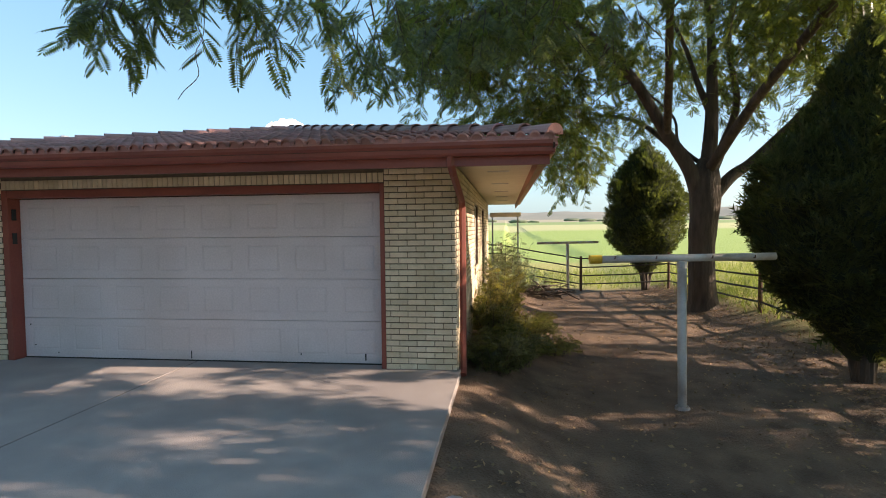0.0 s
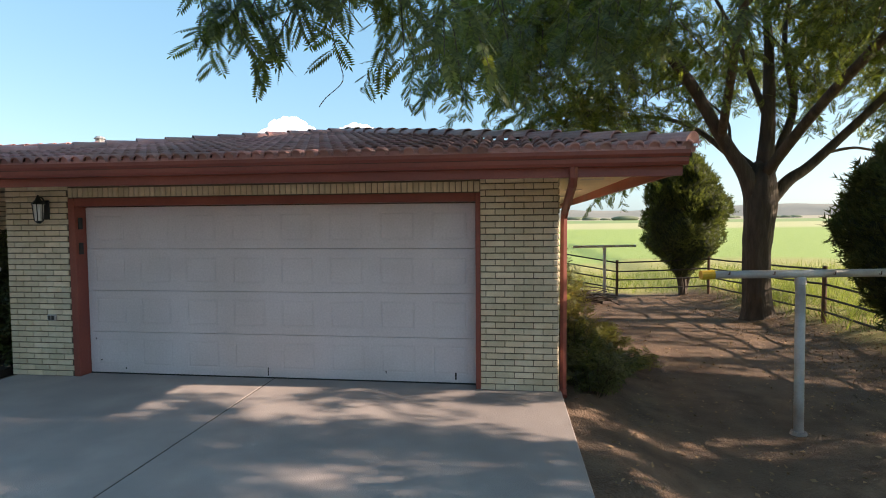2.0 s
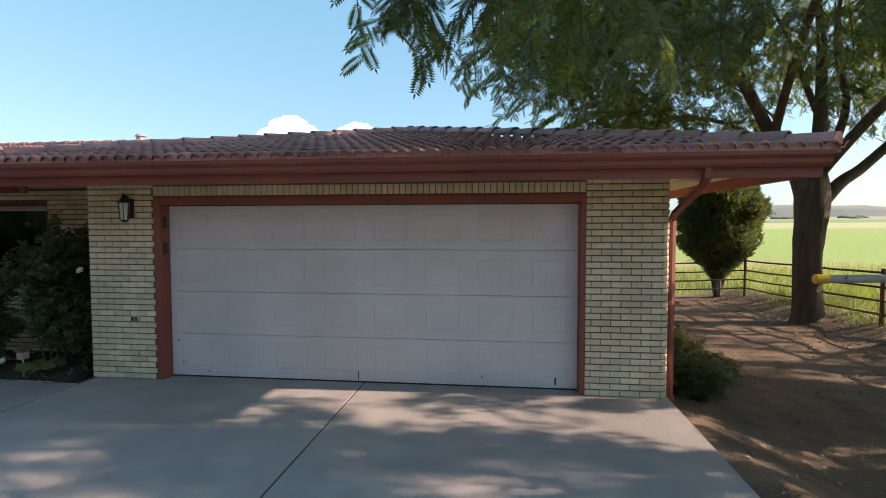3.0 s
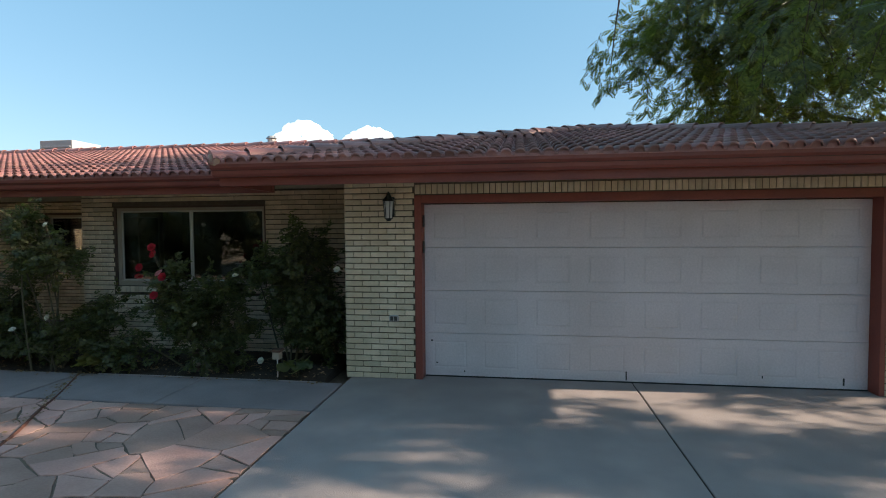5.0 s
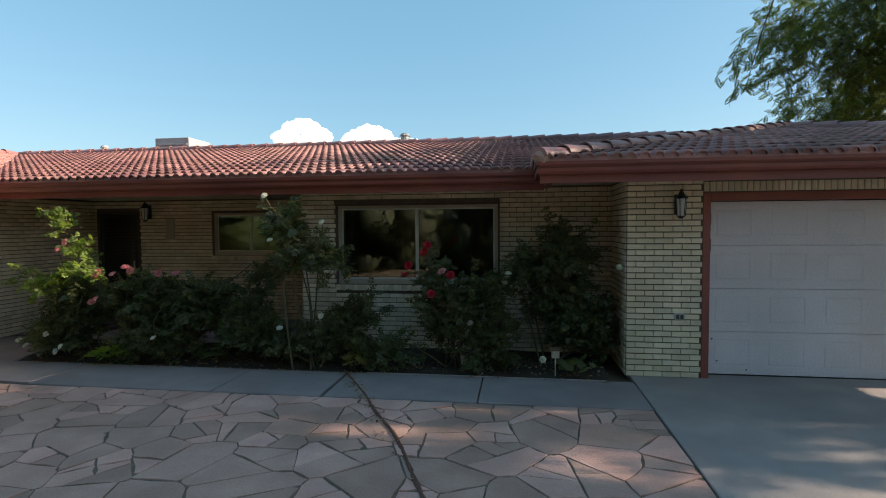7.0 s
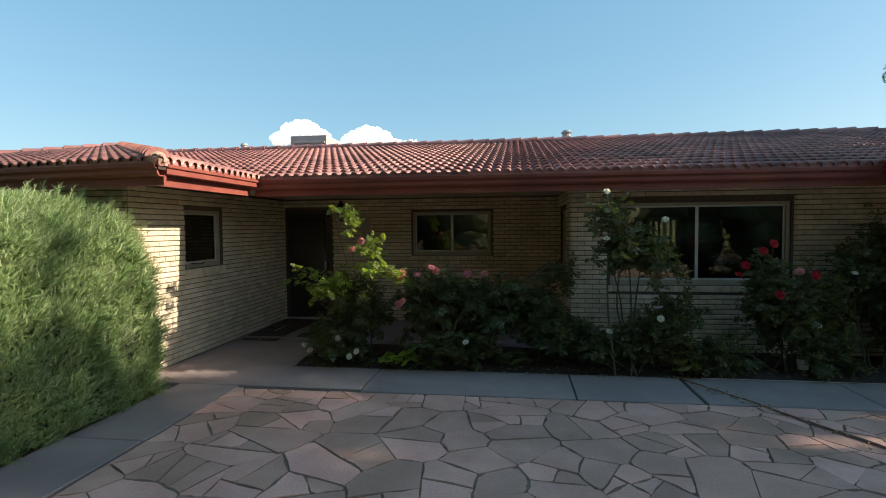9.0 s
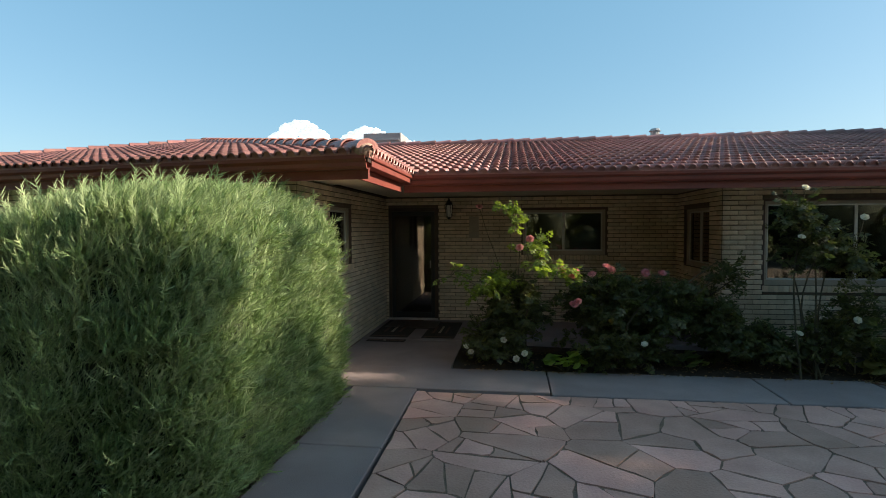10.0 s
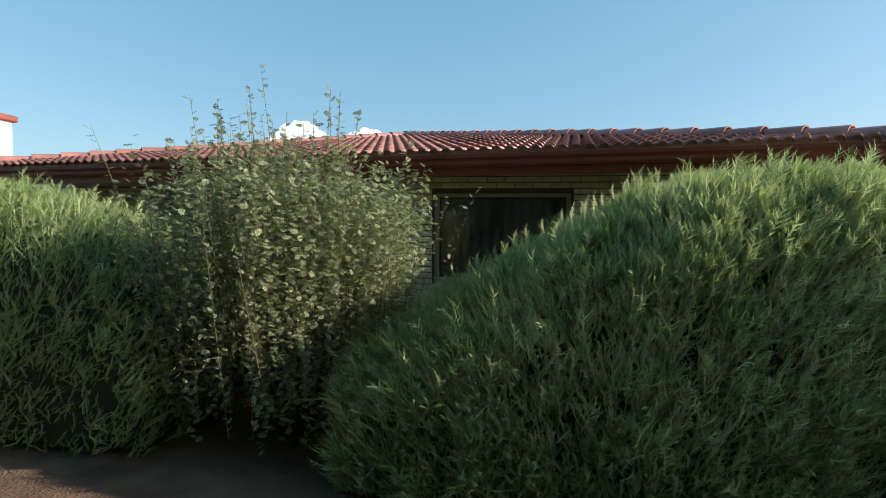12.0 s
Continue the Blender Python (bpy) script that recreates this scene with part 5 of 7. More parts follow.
for c, r, n in (((15.6, 4.2, 5.0), (1.6, 2.6, 1.5), 170), ((15.6, 8.8, 4.8), (1.6, 2.8, 1.5), 170), ((15.8, 6.5, 6.6), (1.5, 3.0, 0.9), 90)):
    hub, hub_d = blob_points(c, r, n // 5, trng, 0.25)
    pick_ = trng.integers(len(hub), size=n * 5)
    P.append(hub[pick_] + 0.14 * trng.normal(size=(len(pick_), 3)))
    W.append(hub_d[pick_] + 0.6 * trng.normal(size=(len(pick_), 3)))
under(link("crown", leaves("crown", np.concatenate(P), np.concatenate(W), *SHADE_LEAF, trng, M_LEAF, (0.8, 1.4), 0.3, 0.3), None), shade_tree3)["kind"] = "stuff"

# ---- junipers ----
JSPRIG = sprig_template(3, 0.17, 0.045, 0.022)


def juniper(x, y, profile, label, n, seed, lit=False):
    """Dark upright juniper. profile: rows of (height over the ground, radius)."""
    g = ground_z(x, y)
    root = empty("juniper", x, y, g)
    tagged(root, label, "conifer", "junipers in the yard")
    rng = np.random.default_rng(seed)
    sides = 18
    vs, fs = [], []
    hs = np.linspace(profile[0][0], profile[-1][0], 22)
    rs = np.interp(hs, [p[0] for p in profile], [p[1] for p in profile])
    for h, r in zip(hs, rs):
        for k in range(sides):
            a = 2 * math.pi * k / sides
            rr = max(0.02, r * (1 + 0.34 * noise.noise((2 * math.cos(a) + seed, 2 * math.sin(a), h * 1.6)) + 0.16 * noise.noise((6 * math.cos(a), 6 * math.sin(a), h * 4 + seed))))
            vs.append((rr * math.cos(a), rr * math.sin(a), h))
    for i in range(len(hs) - 1):
        for k in range(sides):
            j = (k + 1) % sides
            fs.append((i * sides + k, i * sides + j, (i + 1) * sides + j, (i + 1) * sides + k))
    body = poly_mesh("inner_foliage", np.array(vs), 4, np.array(fs).ravel(), M_CORESHADE, True)
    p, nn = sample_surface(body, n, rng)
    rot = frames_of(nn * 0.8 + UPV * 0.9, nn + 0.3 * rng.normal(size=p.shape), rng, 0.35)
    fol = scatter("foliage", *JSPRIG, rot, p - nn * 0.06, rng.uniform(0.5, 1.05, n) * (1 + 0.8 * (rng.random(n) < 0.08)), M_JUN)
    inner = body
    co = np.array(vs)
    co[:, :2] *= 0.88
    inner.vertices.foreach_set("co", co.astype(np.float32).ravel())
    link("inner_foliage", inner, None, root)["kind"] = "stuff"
    link("foliage", fol, None, root)["kind"] = "stuff"
    part("trunk", tube_bm([(0, 0, -0.1), (0.03, 0, 0.3), (-0.02, 0.02, profile[0][0] + 0.4)], [0.14, 0.11, 0.09], 9), M_BARK, root)
    for k in range(3):
        a = 2.1 * k
        part("stem", tube_bm([(0.05 * math.cos(a), 0.05 * math.sin(a), -0.05), (0.14 * math.cos(a), 0.14 * math.sin(a), 0.35), (0.3 * math.cos(a), 0.3 * math.sin(a), 0.9)], [0.07, 0.055, 0.03], 7), M_BARK, root)
    return root


juniper(6.0, 1.5, [(0.3, 0.2), (0.6, 0.42), (0.9, 0.72), (1.3, 1.08), (1.7, 1.3), (2.1, 1.42), (2.7, 1.3), (3.3, 0.9), (3.8, 0.6), (4.3, 0.3), (4.7, 0.05)], "large dark juniper with a ragged outline beside the clothes post", 21000, 3)
juniper(6.05, 12.4, [(0.55, 0.2), (1.0, 0.62), (1.8, 1.12), (2.7, 1.3), (3.5, 1.15), (4.3, 0.65), (5.0, 0.08)], "dark teardrop juniper near the back fence", 12000, 4)

# ---- hedges ----
def plume_template(n, length, seed):
    """A soft plume along +y: a thin bent axis with many short fine twiglets that lean forward, all triangles."""
    rng = random.Random(seed)
    v, f = [], []

    def blade(p, q, w):
        k = len(v)
        v.extend([(p[0] - w, p[1], p[2]), (p[0] + w, p[1], p[2] + w), q])
        f.append((k, k + 1, k + 2))

    bend = rng.uniform(-0.2, 0.2)
    blade((0, 0, 0), (bend * length * 0.5, length, 0.12 * length), 0.0045)
    for i in range(n):
        t = 0.1 + 0.8 * i / n
        p = (bend * length * 0.5 * t, length * t, 0.12 * length * t)
        a = rng.uniform(0, 6.28)
        L = length * rng.uniform(0.16, 0.34) * (1.1 - 0.5 * t)
        sp = rng.uniform(0.35, 0.75)
        blade(p, (p[0] + L * sp * math.cos(a), p[1] + L * 0.85, p[2] + L * sp * math.sin(a)), 0.0035)
    return np.array(v, np.float32), np.array(f, np.int32)


HSPRIG = plume_template(8, 0.13, 3)
HSPRIG2 = plume_template(13, 0.21, 4)


def hedge(name, label, xs, hs, y0, y1, n, seed, sweep, wild):
    """Clipped feathery hedge along x: height hs over xs, from y0 (front) to y1. sweep: the way in which its sprigs lean."""
    rng = np.random.default_rng(seed)
    root = empty(name, (xs[0] + xs[-1]) / 2, (y0 + y1) / 2, -0.06)
    tagged(root, label, "hedge", "clipped hedges before the wing")
    X = np.concatenate([[xs[0], xs[0] + 0.05, xs[0] + 0.16], np.linspace(xs[0] + 0.35, xs[-1] - 0.4, 40), [xs[-1] - 0.2, xs[-1] - 0.07, xs[-1]]])
    k = 26
    vs, fs = [], []
    for i, x in enumerate(X):
        e = min(x - xs[0], xs[-1] - x)
        t = min(1.0, e / 0.35)
        sh = math.sqrt(max(0.0, 1 - (1 - t) ** 2))
        h = np.interp(x, xs, hs) * (0.92 + 0.08 * sh)
        w = (y1 - y0) / 2 * (0.88 + 0.12 * sh)
        yc = (y0 + y1) / 2
        for j in range(k):
            a = math.pi * (j / (k - 1))
            ca, sa = math.cos(a), math.sin(a)
            yy_ = math.copysign(abs(ca) ** 0.40, ca)
            zz_ = abs(sa) ** 0.66
            bump = 1 + 0.05 * noise.noise((x * 1.3, 3 * yy_, zz_ * 2 + seed)) + 0.025 * noise.noise((x * 4, 8 * yy_, zz_ * 5))
            vs.append((x, yc - w * yy_ * bump, -0.06 + (h + 0.06) * zz_ * bump))
    m = len(X)
    for i in range(m - 1):
        for j in range(k - 1):
            fs.append((i * k + j, (i + 1) * k + j, (i + 1) * k + j + 1, i * k + j + 1))
    for i in (0, m - 1):
        for j in range(k // 2 - 1):
            q = (i * k + j, i * k + j + 1, i * k + k - 2 - j, i * k + k - 1 - j)
            fs.append(q if i == 0 else q[::-1])
    # Body painted near-black so that gaps between sprigs look shaded.
    body = poly_mesh("inner_foliage", np.array(vs), 4, np.array(fs).ravel(), M_CORESHADE, True)
    p, nn = sample_surface(body, n, rng)
    cen = np.array(((xs[0] + xs[-1]) / 2, (y0 + y1) / 2, 0.6))

    def lean_of(q):
        u = np.clip((q[:, 0] - cen[0]) / (0.5 * (xs[-1] - xs[0])), -1, 1)
        return np.stack([sweep[0] * (1.1 * u + 0.2), np.full(len(q), sweep[1]), np.full(len(q), sweep[2])], axis=1)

    flip = (nn * (p - cen)).sum(1) < 0
    nn[flip] *= -1
    lean = lean_of(p)
    calm = np.where(nn[:, 1] < -0.6, 0.35, 1.0)[:, None]
    d = nn * 0.28 * calm + lean - 0.75 * (lean * nn).sum(1, keepdims=True) * nn
    rot = frames_of(d, nn * 0.6 + 0.8 * rng.normal(size=p.shape), rng, 0.36)
    clump = np.clip(np.array([0.5 + 0.55 * noise.noise((q[0] * 4.2, q[1] * 4.2, q[2] * 4.2)) + 0.35 * noise.noise((q[0] * 9, q[1] * 9, q[2] * 9 + 4)) for q in p]), 0, 1)
    some = rng.random(n) < 0.2 + 1.3 * clump
    p, nn, rot, clump = p[some], nn[some], rot[some], clump[some]
    fol = scatter("foliage", *HSPRIG, rot, p - nn * (0.19 - 0.18 * clump)[:, None], rng.uniform(0.7, 1.3, len(p)) * (0.8 + 0.5 * clump), M_HEDGE)
    link("foliage", fol, None, root).matrix_parent_inverse = root.matrix_basis.inverted()
    root.children[-1]["kind"] = "stuff"
    p, nn = sample_surface(body, wild, rng)
    flip = (nn * (p - cen)).sum(1) < 0
    nn[flip] *= -1
    keep = (nn[:, 2] > 0.15) | (rng.random(wild) < 0.42)
    p, nn = p[keep], nn[keep]
    calm = np.where(nn[:, 1] < -0.6, 0.55, 1.0)[:, None]
    rot = frames_of(nn * 0.45 * calm + lean_of(p) * 1.3, nn + 0.3 * rng.normal(size=p.shape), rng, 0.28)
    me = scatter("outer_foliage", *HSPRIG2, rot, p - nn * 0.09, rng.uniform(0.5, 1.1, len(p)) * (1 + 0.5 * (rng.random(len(p)) < 0.1)), M_HEDGETIP)
    ob = under(link("outer_foliage", me, None), root)
    ob["kind"] = "stuff"
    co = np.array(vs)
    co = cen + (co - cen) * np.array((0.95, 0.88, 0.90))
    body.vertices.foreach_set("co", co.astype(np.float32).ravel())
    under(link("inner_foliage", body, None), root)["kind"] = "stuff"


hedge("cypress_hedge", "big rounded green hedge with sunlit feathery tips beside the path", [-18.75, -18.4, -17.9, -17.4, -16.8, -16.2, -15.6, -15.0, -14.72], [0.74, 0.90, 1.18, 1.48, 1.76, 1.96, 2.08, 1.98, 1.80], -3.85, -1.28, 90000, 21, (0.5, -0.15, 0.75), 26000)
hedge("cypress_hedge", "pale green rounded hedge before the brick wing", [-25.2, -24.2, -23.0, -22.0, -21.2, -20.6, -20.2], [1.7, 2.0, 2.05, 1.95, 1.66, 1.25, 0.85], -3.55, -1.5, 25000, 22, (0.5, -0.15, 0.75), 8000)

# ---- leafy shrub between the hedges ----
VLEAF = leaf_template(3, 0.040, 0.012, 0.019, 0.02)
shrub = empty("leafy_shrub", -19.4, -2.7, -0.07)
tagged(shrub, "tall airy shrub with small pale leaves and upright shoots", "shrub")
srng = np.random.default_rng(31)
P, W = [], []
bm = bmesh.new()
for k in range(900):
    a = srng.uniform(0, 2 * math.pi)
    rr = math.sqrt(srng.random())
    bx, by = -19.40 + 0.98 * rr * math.cos(a), -2.85 + 0.75 * rr * math.sin(a)
    top = 2.22 - 0.55 * rr ** 2 + srng.normal() * 0.13 + (0.35 if srng.random() < 0.08 else 0)
    z0 = srng.uniform(0.02, 1.6)
    lean = np.array((0.16 * math.cos(a) * rr + srng.normal() * 0.08, 0.16 * math.sin(a) * rr - 0.05 + srng.normal() * 0.08, 1.0))
    p0 = np.array((bx, by, z0))
    L = max(0.3, top - z0)
    if k % 6 == 0 or top > 2.25:
        tube_bm([p0, p0 + lean * L * 0.5, p0 + lean * L], [0.004, 0.003, 0.0015], 3, bm, False)
    m = int(L / 0.045)
    for i in range(m):
        q = p0 + lean * L * (i + 0.5) / m
        b = srng.uniform(0, 2 * math.pi)
        P.append(q)
        W.append((math.cos(b), math.sin(b), 0.35))
under(link("foliage", leaves("foliage", np.array(P), np.array(W), *VLEAF, srng, M_VINE, (0.7, 1.25), 0.0, 0.3), None), shrub)["kind"] = "stuff"
under(part("stem_growth", bm, M_STEM), shrub)["kind"] = "stuff"
for k in range(7):
    a = 0.9 * k
    under(part("stem", tube_bm([(-19.4 + 0.1 * math.cos(a), -2.7 + 0.1 * math.sin(a), -0.1), (-19.4 + 0.3 * math.cos(a), -2.7 + 0.2 * math.sin(a), 0.5), (-19.4 + 0.6 * math.cos(a), -2.75 + 0.4 * math.sin(a), 1.3)], [0.03, 0.022, 0.012], 6), M_STEM), shrub)

# ---- roses ----
RLEAF = leaf_template(2, 0.068, 0.028, 0.038, 0.15)


def bloom_mesh(name, mat, r):
    """A rose: three rings of cupped petals."""
    bm = bmesh.new()
    for ring, (n, rad, h, lean) in enumerate(((6, 1.0, 0.35, 0.35), (6, 0.82, 0.62, 0.2), (5, 0.62, 0.80, 0.08), (4, 0.40, 0.90, 0.0), (3, 0.20, 0.95, -0.04))):
        for k in range(n):
            a0 = 2 * math.pi * (k + 0.37 * ring) / n
            w = math.pi / n * 1.3
            q = []
            for (t, zz_) in ((0.0, 0.0), (0.6, h * 0.55), (1.0, h)):
                for s in (-1, 0, 1):
                    ra = rad * (0.35 + 0.65 * math.sin(t * 1.75)) + lean * t * t * (1.0 if s == 0 else 0.6)
                    a = a0 + s * w * (0.5 + 0.5 * t)
                    q.append(bm.verts.new((r * ra * math.cos(a), r * ra * math.sin(a), r * (zz_ - (0.10 if s and t == 1.0 else 0)))))
            for i in (0, 1):
                for j in (0, 1):
                    bm.faces.new((q[i * 3 + j], q[i * 3 + j + 1], q[i * 3 + j + 4], q[i * 3 + j + 3]))
    me = bpy.data.meshes.new(name)
    bm.to_mesh(me)
    bm.free()
    me.polygons.foreach_set("use_smooth", [True] * len(me.polygons))
    me.materials.append(mat)
    return me


BLOOM = {"pink": bloom_mesh("pink_bloom", M_PINK, 0.041), "red": bloom_mesh("red_bloom", M_REDP, 0.041), "white": bloom_mesh("white_bloom", M_WHITEP, 0.036)}


def rose_bush(x, y, label, masses, blooms, seed, canes=7, lime=()):
    """masses: rows of (centre, radii, leaves); blooms: rows of (colour, place)."""
    rng = np.random.default_rng(seed)
    root = empty("rose_bush", x, y, 0.0)
    tagged(root, label, "rose bush", "roses in the flower bed")
    P, W = [], []
    shoot_v = bmesh.new()

    def shoots(c, r, n, each, length):
        """Arching leafy shoots through an ellipsoid; leaves stand along their outer two thirds."""
        ps, ws = [], []
        start, way = blob_points(c, np.array(r) * 0.62, n, rng, 0.05)
        for p, d in zip(start, way):
            d = d * np.array((1, 1, 0.5)) + np.array((0, -0.1, 0.55)) + 0.35 * rng.normal(size=3)
            d /= np.linalg.norm(d)
            L = length * rng.uniform(0.6, 1.25)
            q = p - d * L * 0.35
            path = [q.copy()]
            for k in range(each):
                d = d + np.array((0, 0, -0.5 / each)) + 0.10 * rng.normal(size=3)
                d /= np.linalg.norm(d)
                q = q + d * L / each
                path.append(q.copy())
                if k > each * 0.2 and q[2] > 0.04:
                    side = np.cross(d, (0, 0, 1.0)) * (1 if k % 2 else -1)
                    ps.append(q + 0.012 * rng.normal(size=3))
                    ws.append(side + 0.5 * d + 0.3 * rng.normal(size=3))
            if min(z[2] for z in path) > 0.02:
                tube_bm(path[::3] + [path[-1]], 0.0035, 3, shoot_v, False)
        return ps, ws

    for c, r, n in masses:
        p, w = shoots(c, r, max(5, n // 9), 12, 0.30)
        P.append(np.array(p))
        W.append(np.array(w))
    if P:
        under(link("foliage", leaves("foliage", np.concatenate(P), np.concatenate(W), *RLEAF, rng, M_ROSELEAF, (0.65, 1.35), 0.3, 0.3), None), root)["kind"] = "stuff"
    P, W = [], []
    for c, r, n in lime:
        p, w = shoots(c, r, max(3, n // 11), 12, 0.24)
        P.append(np.array(p))
        W.append(np.array(w))
    under(part("shoot_growth", shoot_v, M_STEM), root)["kind"] = "stuff"
    if P:
        ob = under(link("young_foliage", leaves("young_foliage", np.concatenate(P), np.concatenate(W), *RLEAF, rng, M_LIMELEAF, (0.65, 1.25), 0.2, 0.3), None), root)
        ob["kind"] = "stuff"
        ob["label"] = "yellow-green leaves with sunlight put into their colour"
    for k in range(canes):
        c, r, n = masses[k % len(masses)]
        e = np.array(c) + np.array(r) * rng.uniform(-0.6, 0.8, 3)
        s = np.array((x + rng.normal() * 0.1, y + rng.normal() * 0.07, -0.03))
        mid = (s + e) / 2 + np.array((rng.normal() * 0.08, rng.normal() * 0.08, 0.1))
        under(part("cane", tube_bm(spline([s, mid, e], 4), [0.014 - 0.001 * i for i in range(9)], 5), M_STEM), root)
    for col, p in blooms:
        c = min((m[0] for m in masses), key=lambda c: (Vector(c) - Vector(p)).length)
        low = Vector(p).lerp(Vector(c), 0.6) - Vector((0, 0, 0.06))
        under(part("flower_stalk", tube_bm([low, Vector(p).lerp(low, 0.4) - Vector((0, 0, 0.03)), p], 0.004, 5), M_STEM), root)
        ob = new("bloom", BLOOM[col])
        ob.location = p
        ob.rotation_euler = Matrix.Rotation(rng.uniform(0.3, 1.25), 3, "X").to_euler()
        ob.rotation_euler.y = rng.uniform(-0.5, 0.5)
        ob.scale = (1, 1, 1) if col != "white" else (0.9, 0.9, 0.9)
        under(ob, root)
        ob["label"] = col + " rose in bloom"
    return root


rose_bush(-6.55, 0.35, "tall dark rose bush against the garage corner", [((-6.5, 0.35, 0.95), (0.52, 0.45, 0.75), 1700), ((-6.85, 0.3, 1.25), (0.42, 0.35, 0.32), 420), ((-6.25, 0.35, 0.5), (0.45, 0.4, 0.45), 700), ((-6.5, 0.4, 1.72), (0.22, 0.2, 0.2), 130), ((-6.35, 0.35, 1.45), (0.42, 0.35, 0.4), 600), ((-6.1, 0.4, 0.6), (0.35, 0.35, 0.6), 700)],
          [("white", (-6.70, -0.23, 0.22)), ("white", (-5.82, -0.05, 1.28)), ("white", (-7.1, -0.05, 1.2))], 41)
rose_bush(-7.75, 0.05, "rose bush with red blooms before the wide window", [((-7.8, 0.05, 0.75), (0.50, 0.42, 0.5), 1500), ((-7.4, 0.15, 1.0), (0.35, 0.3, 0.3), 420), ((-8.0, 0.0, 1.15), (0.22, 0.2, 0.32), 260), ((-7.25, 0.2, 0.5), (0.3, 0.3, 0.35), 380), ((-7.4, -0.05, 0.3), (0.5, 0.2, 0.25), 400), ((-8.6, -0.1, 0.25), (0.5, 0.18, 0.22), 300)],
          [("red", (-8.11, -0.15, 1.46)), ("pink", (-7.85, -0.4, 1.25)), ("red", (-7.74, -0.49, 1.22)), ("red", (-8.35, -0.1, 1.18)), ("red", (-8.0, -0.3, 0.98)), ("red", (-8.05, -0.25, 1.55)), ("red", (-8.3, -0.15, 1.3)), ("white", (-7.55, -0.2, 0.62))], 42)
rose_bush(-9.55, -0.1, "tall standard rose with white blooms and a bare stem", [((-9.62, -0.2, 1.5), (0.42, 0.36, 0.38), 560), ((-9.8, -0.25, 1.9), (0.24, 0.2, 0.22), 240), ((-9.3, -0.25, 1.35), (0.32, 0.3, 0.28), 320), ((-9.25, -0.05, 0.45), (0.5, 0.36, 0.36), 800), ((-8.95, 0.1, 0.75), (0.28, 0.25, 0.3), 260), ((-9.9, -0.1, 0.3), (0.5, 0.2, 0.28), 500), ((-10.4, -0.05, 0.45), (0.6, 0.3, 0.4), 900)],
          [("white", (-9.264, -0.46, 1.83)), ("white", (-9.914, -0.58, 2.145)), ("white", (-9.9, -0.5, 1.62)), ("white", (-9.3, -0.45, 0.72)), ("white", (-9.85, -0.4, 0.55))], 43, 9)
rose_bush(-11.6, 0.0, "wide dense rose bush with pink blooms", [((-11.2, 0.1, 0.75), (0.65, 0.5, 0.5), 1900), ((-11.9, 0.0, 0.85), (0.62, 0.5, 0.5), 1900), ((-10.6, 0.2, 0.65), (0.45, 0.4, 0.45), 900), ((-11.7, -0.1, 0.35), (0.9, 0.4, 0.35), 1300), ((-10.35, 0.3, 1.1), (0.25, 0.2, 0.3), 160)],
          [("pink", (-12.31, -0.42, 1.16)), ("pink", (-12.42, -0.40, 1.24)), ("pink", (-12.27, -0.42, 1.22)), ("pink", (-12.08, -0.4, 1.19)), ("pink", (-11.92, -0.38, 1.28)), ("pink", (-11.86, -0.36, 1.24)), ("pink", (-11.48, -0.35, 1.21)), ("pink", (-11.28, -0.3, 1.2)), ("pink", (-12.25, -0.5, 0.88)), ("pink", (-12.3, -0.5, 0.85)), ("white", (-11.5, -0.45, 0.4))], 44, 10)
rose_bush(-13.0, 0.05, "rose bush with yellow-green sunlit shoots and pink blooms", [((-12.95, 0.05, 0.75), (0.5, 0.45, 0.5), 1200), ((-13.2, -0.05, 0.35), (0.5, 0.4, 0.35), 900)],
          [("pink", (-12.91, -0.35, 1.50)), ("pink", (-12.79, -0.35, 1.60)), ("pink", (-13.45, 0.5, 2.02)), ("white", (-13.55, -0.35, 0.3)), ("white", (-13.5, -0.3, 0.22)), ("white", (-12.95, -0.4, 0.18)), ("white", (-12.85, -0.42, 0.25)), ("white", (-13.1, -0.38, 0.4))], 45, 9,
          lime=[((-13.3, -0.1, 1.05), (0.45, 0.35, 0.32), 380), ((-12.75, -0.25, 1.4), (0.22, 0.2, 0.3), 160), ((-12.95, -0.2, 1.78), (0.13, 0.12, 0.22), 70), ((-13.1, -0.15, 1.95), (0.12, 0.1, 0.12), 40), ((-12.5, -0.4, 1.25), (0.25, 0.2, 0.15), 120), ((-13.75, -0.1, 1.2), (0.12, 0.12, 0.16), 50)])

# ---- low plants in the bed ----


def strap_plant(x, y, n, L, label, seed):
    rng = random.Random(seed)
    root = empty("strap_leaf_plant", x, y, 0.0)
    tagged(root, label, "plant")
    for k in range(n):
        a = 2 * math.pi * k / n + rng.uniform(-0.2, 0.2)
        l_ = L * rng.uniform(0.7, 1.1)
        bend = rng.uniform(0.3, 0.95)
        bm = bmesh.new()
        rows = []
        for i in range(6):
            t = i / 5
            r = l_ * (bend * t * t + 0.12 * t)
            z = l_ * (t - 0.55 * bend * t * t) + 0.0
            w = 0.02 * (1 - t) ** 0.5 + 0.002
            rows.append([bm.verts.new((r * math.cos(a) - s * w * math.sin(a), r * math.sin(a) + s * w * math.cos(a), z - (0.006 if s == 0 else 0))) for s in (-1, 0, 1)])
        for p, q in zip(rows, rows[1:]):
            for s in (0, 1):
                bm.faces.new((p[s], p[s + 1], q[s + 1], q[s]))
        part("leaf", bm, M_ROSELEAF, root)


strap_plant(-8.72, -0.05, 14, 0.55, "clump of arching strap leaves at the bed's edge", 1)
strap_plant(-7.15, -0.1, 9, 0.3, "small clump of strap leaves in the bed", 2)


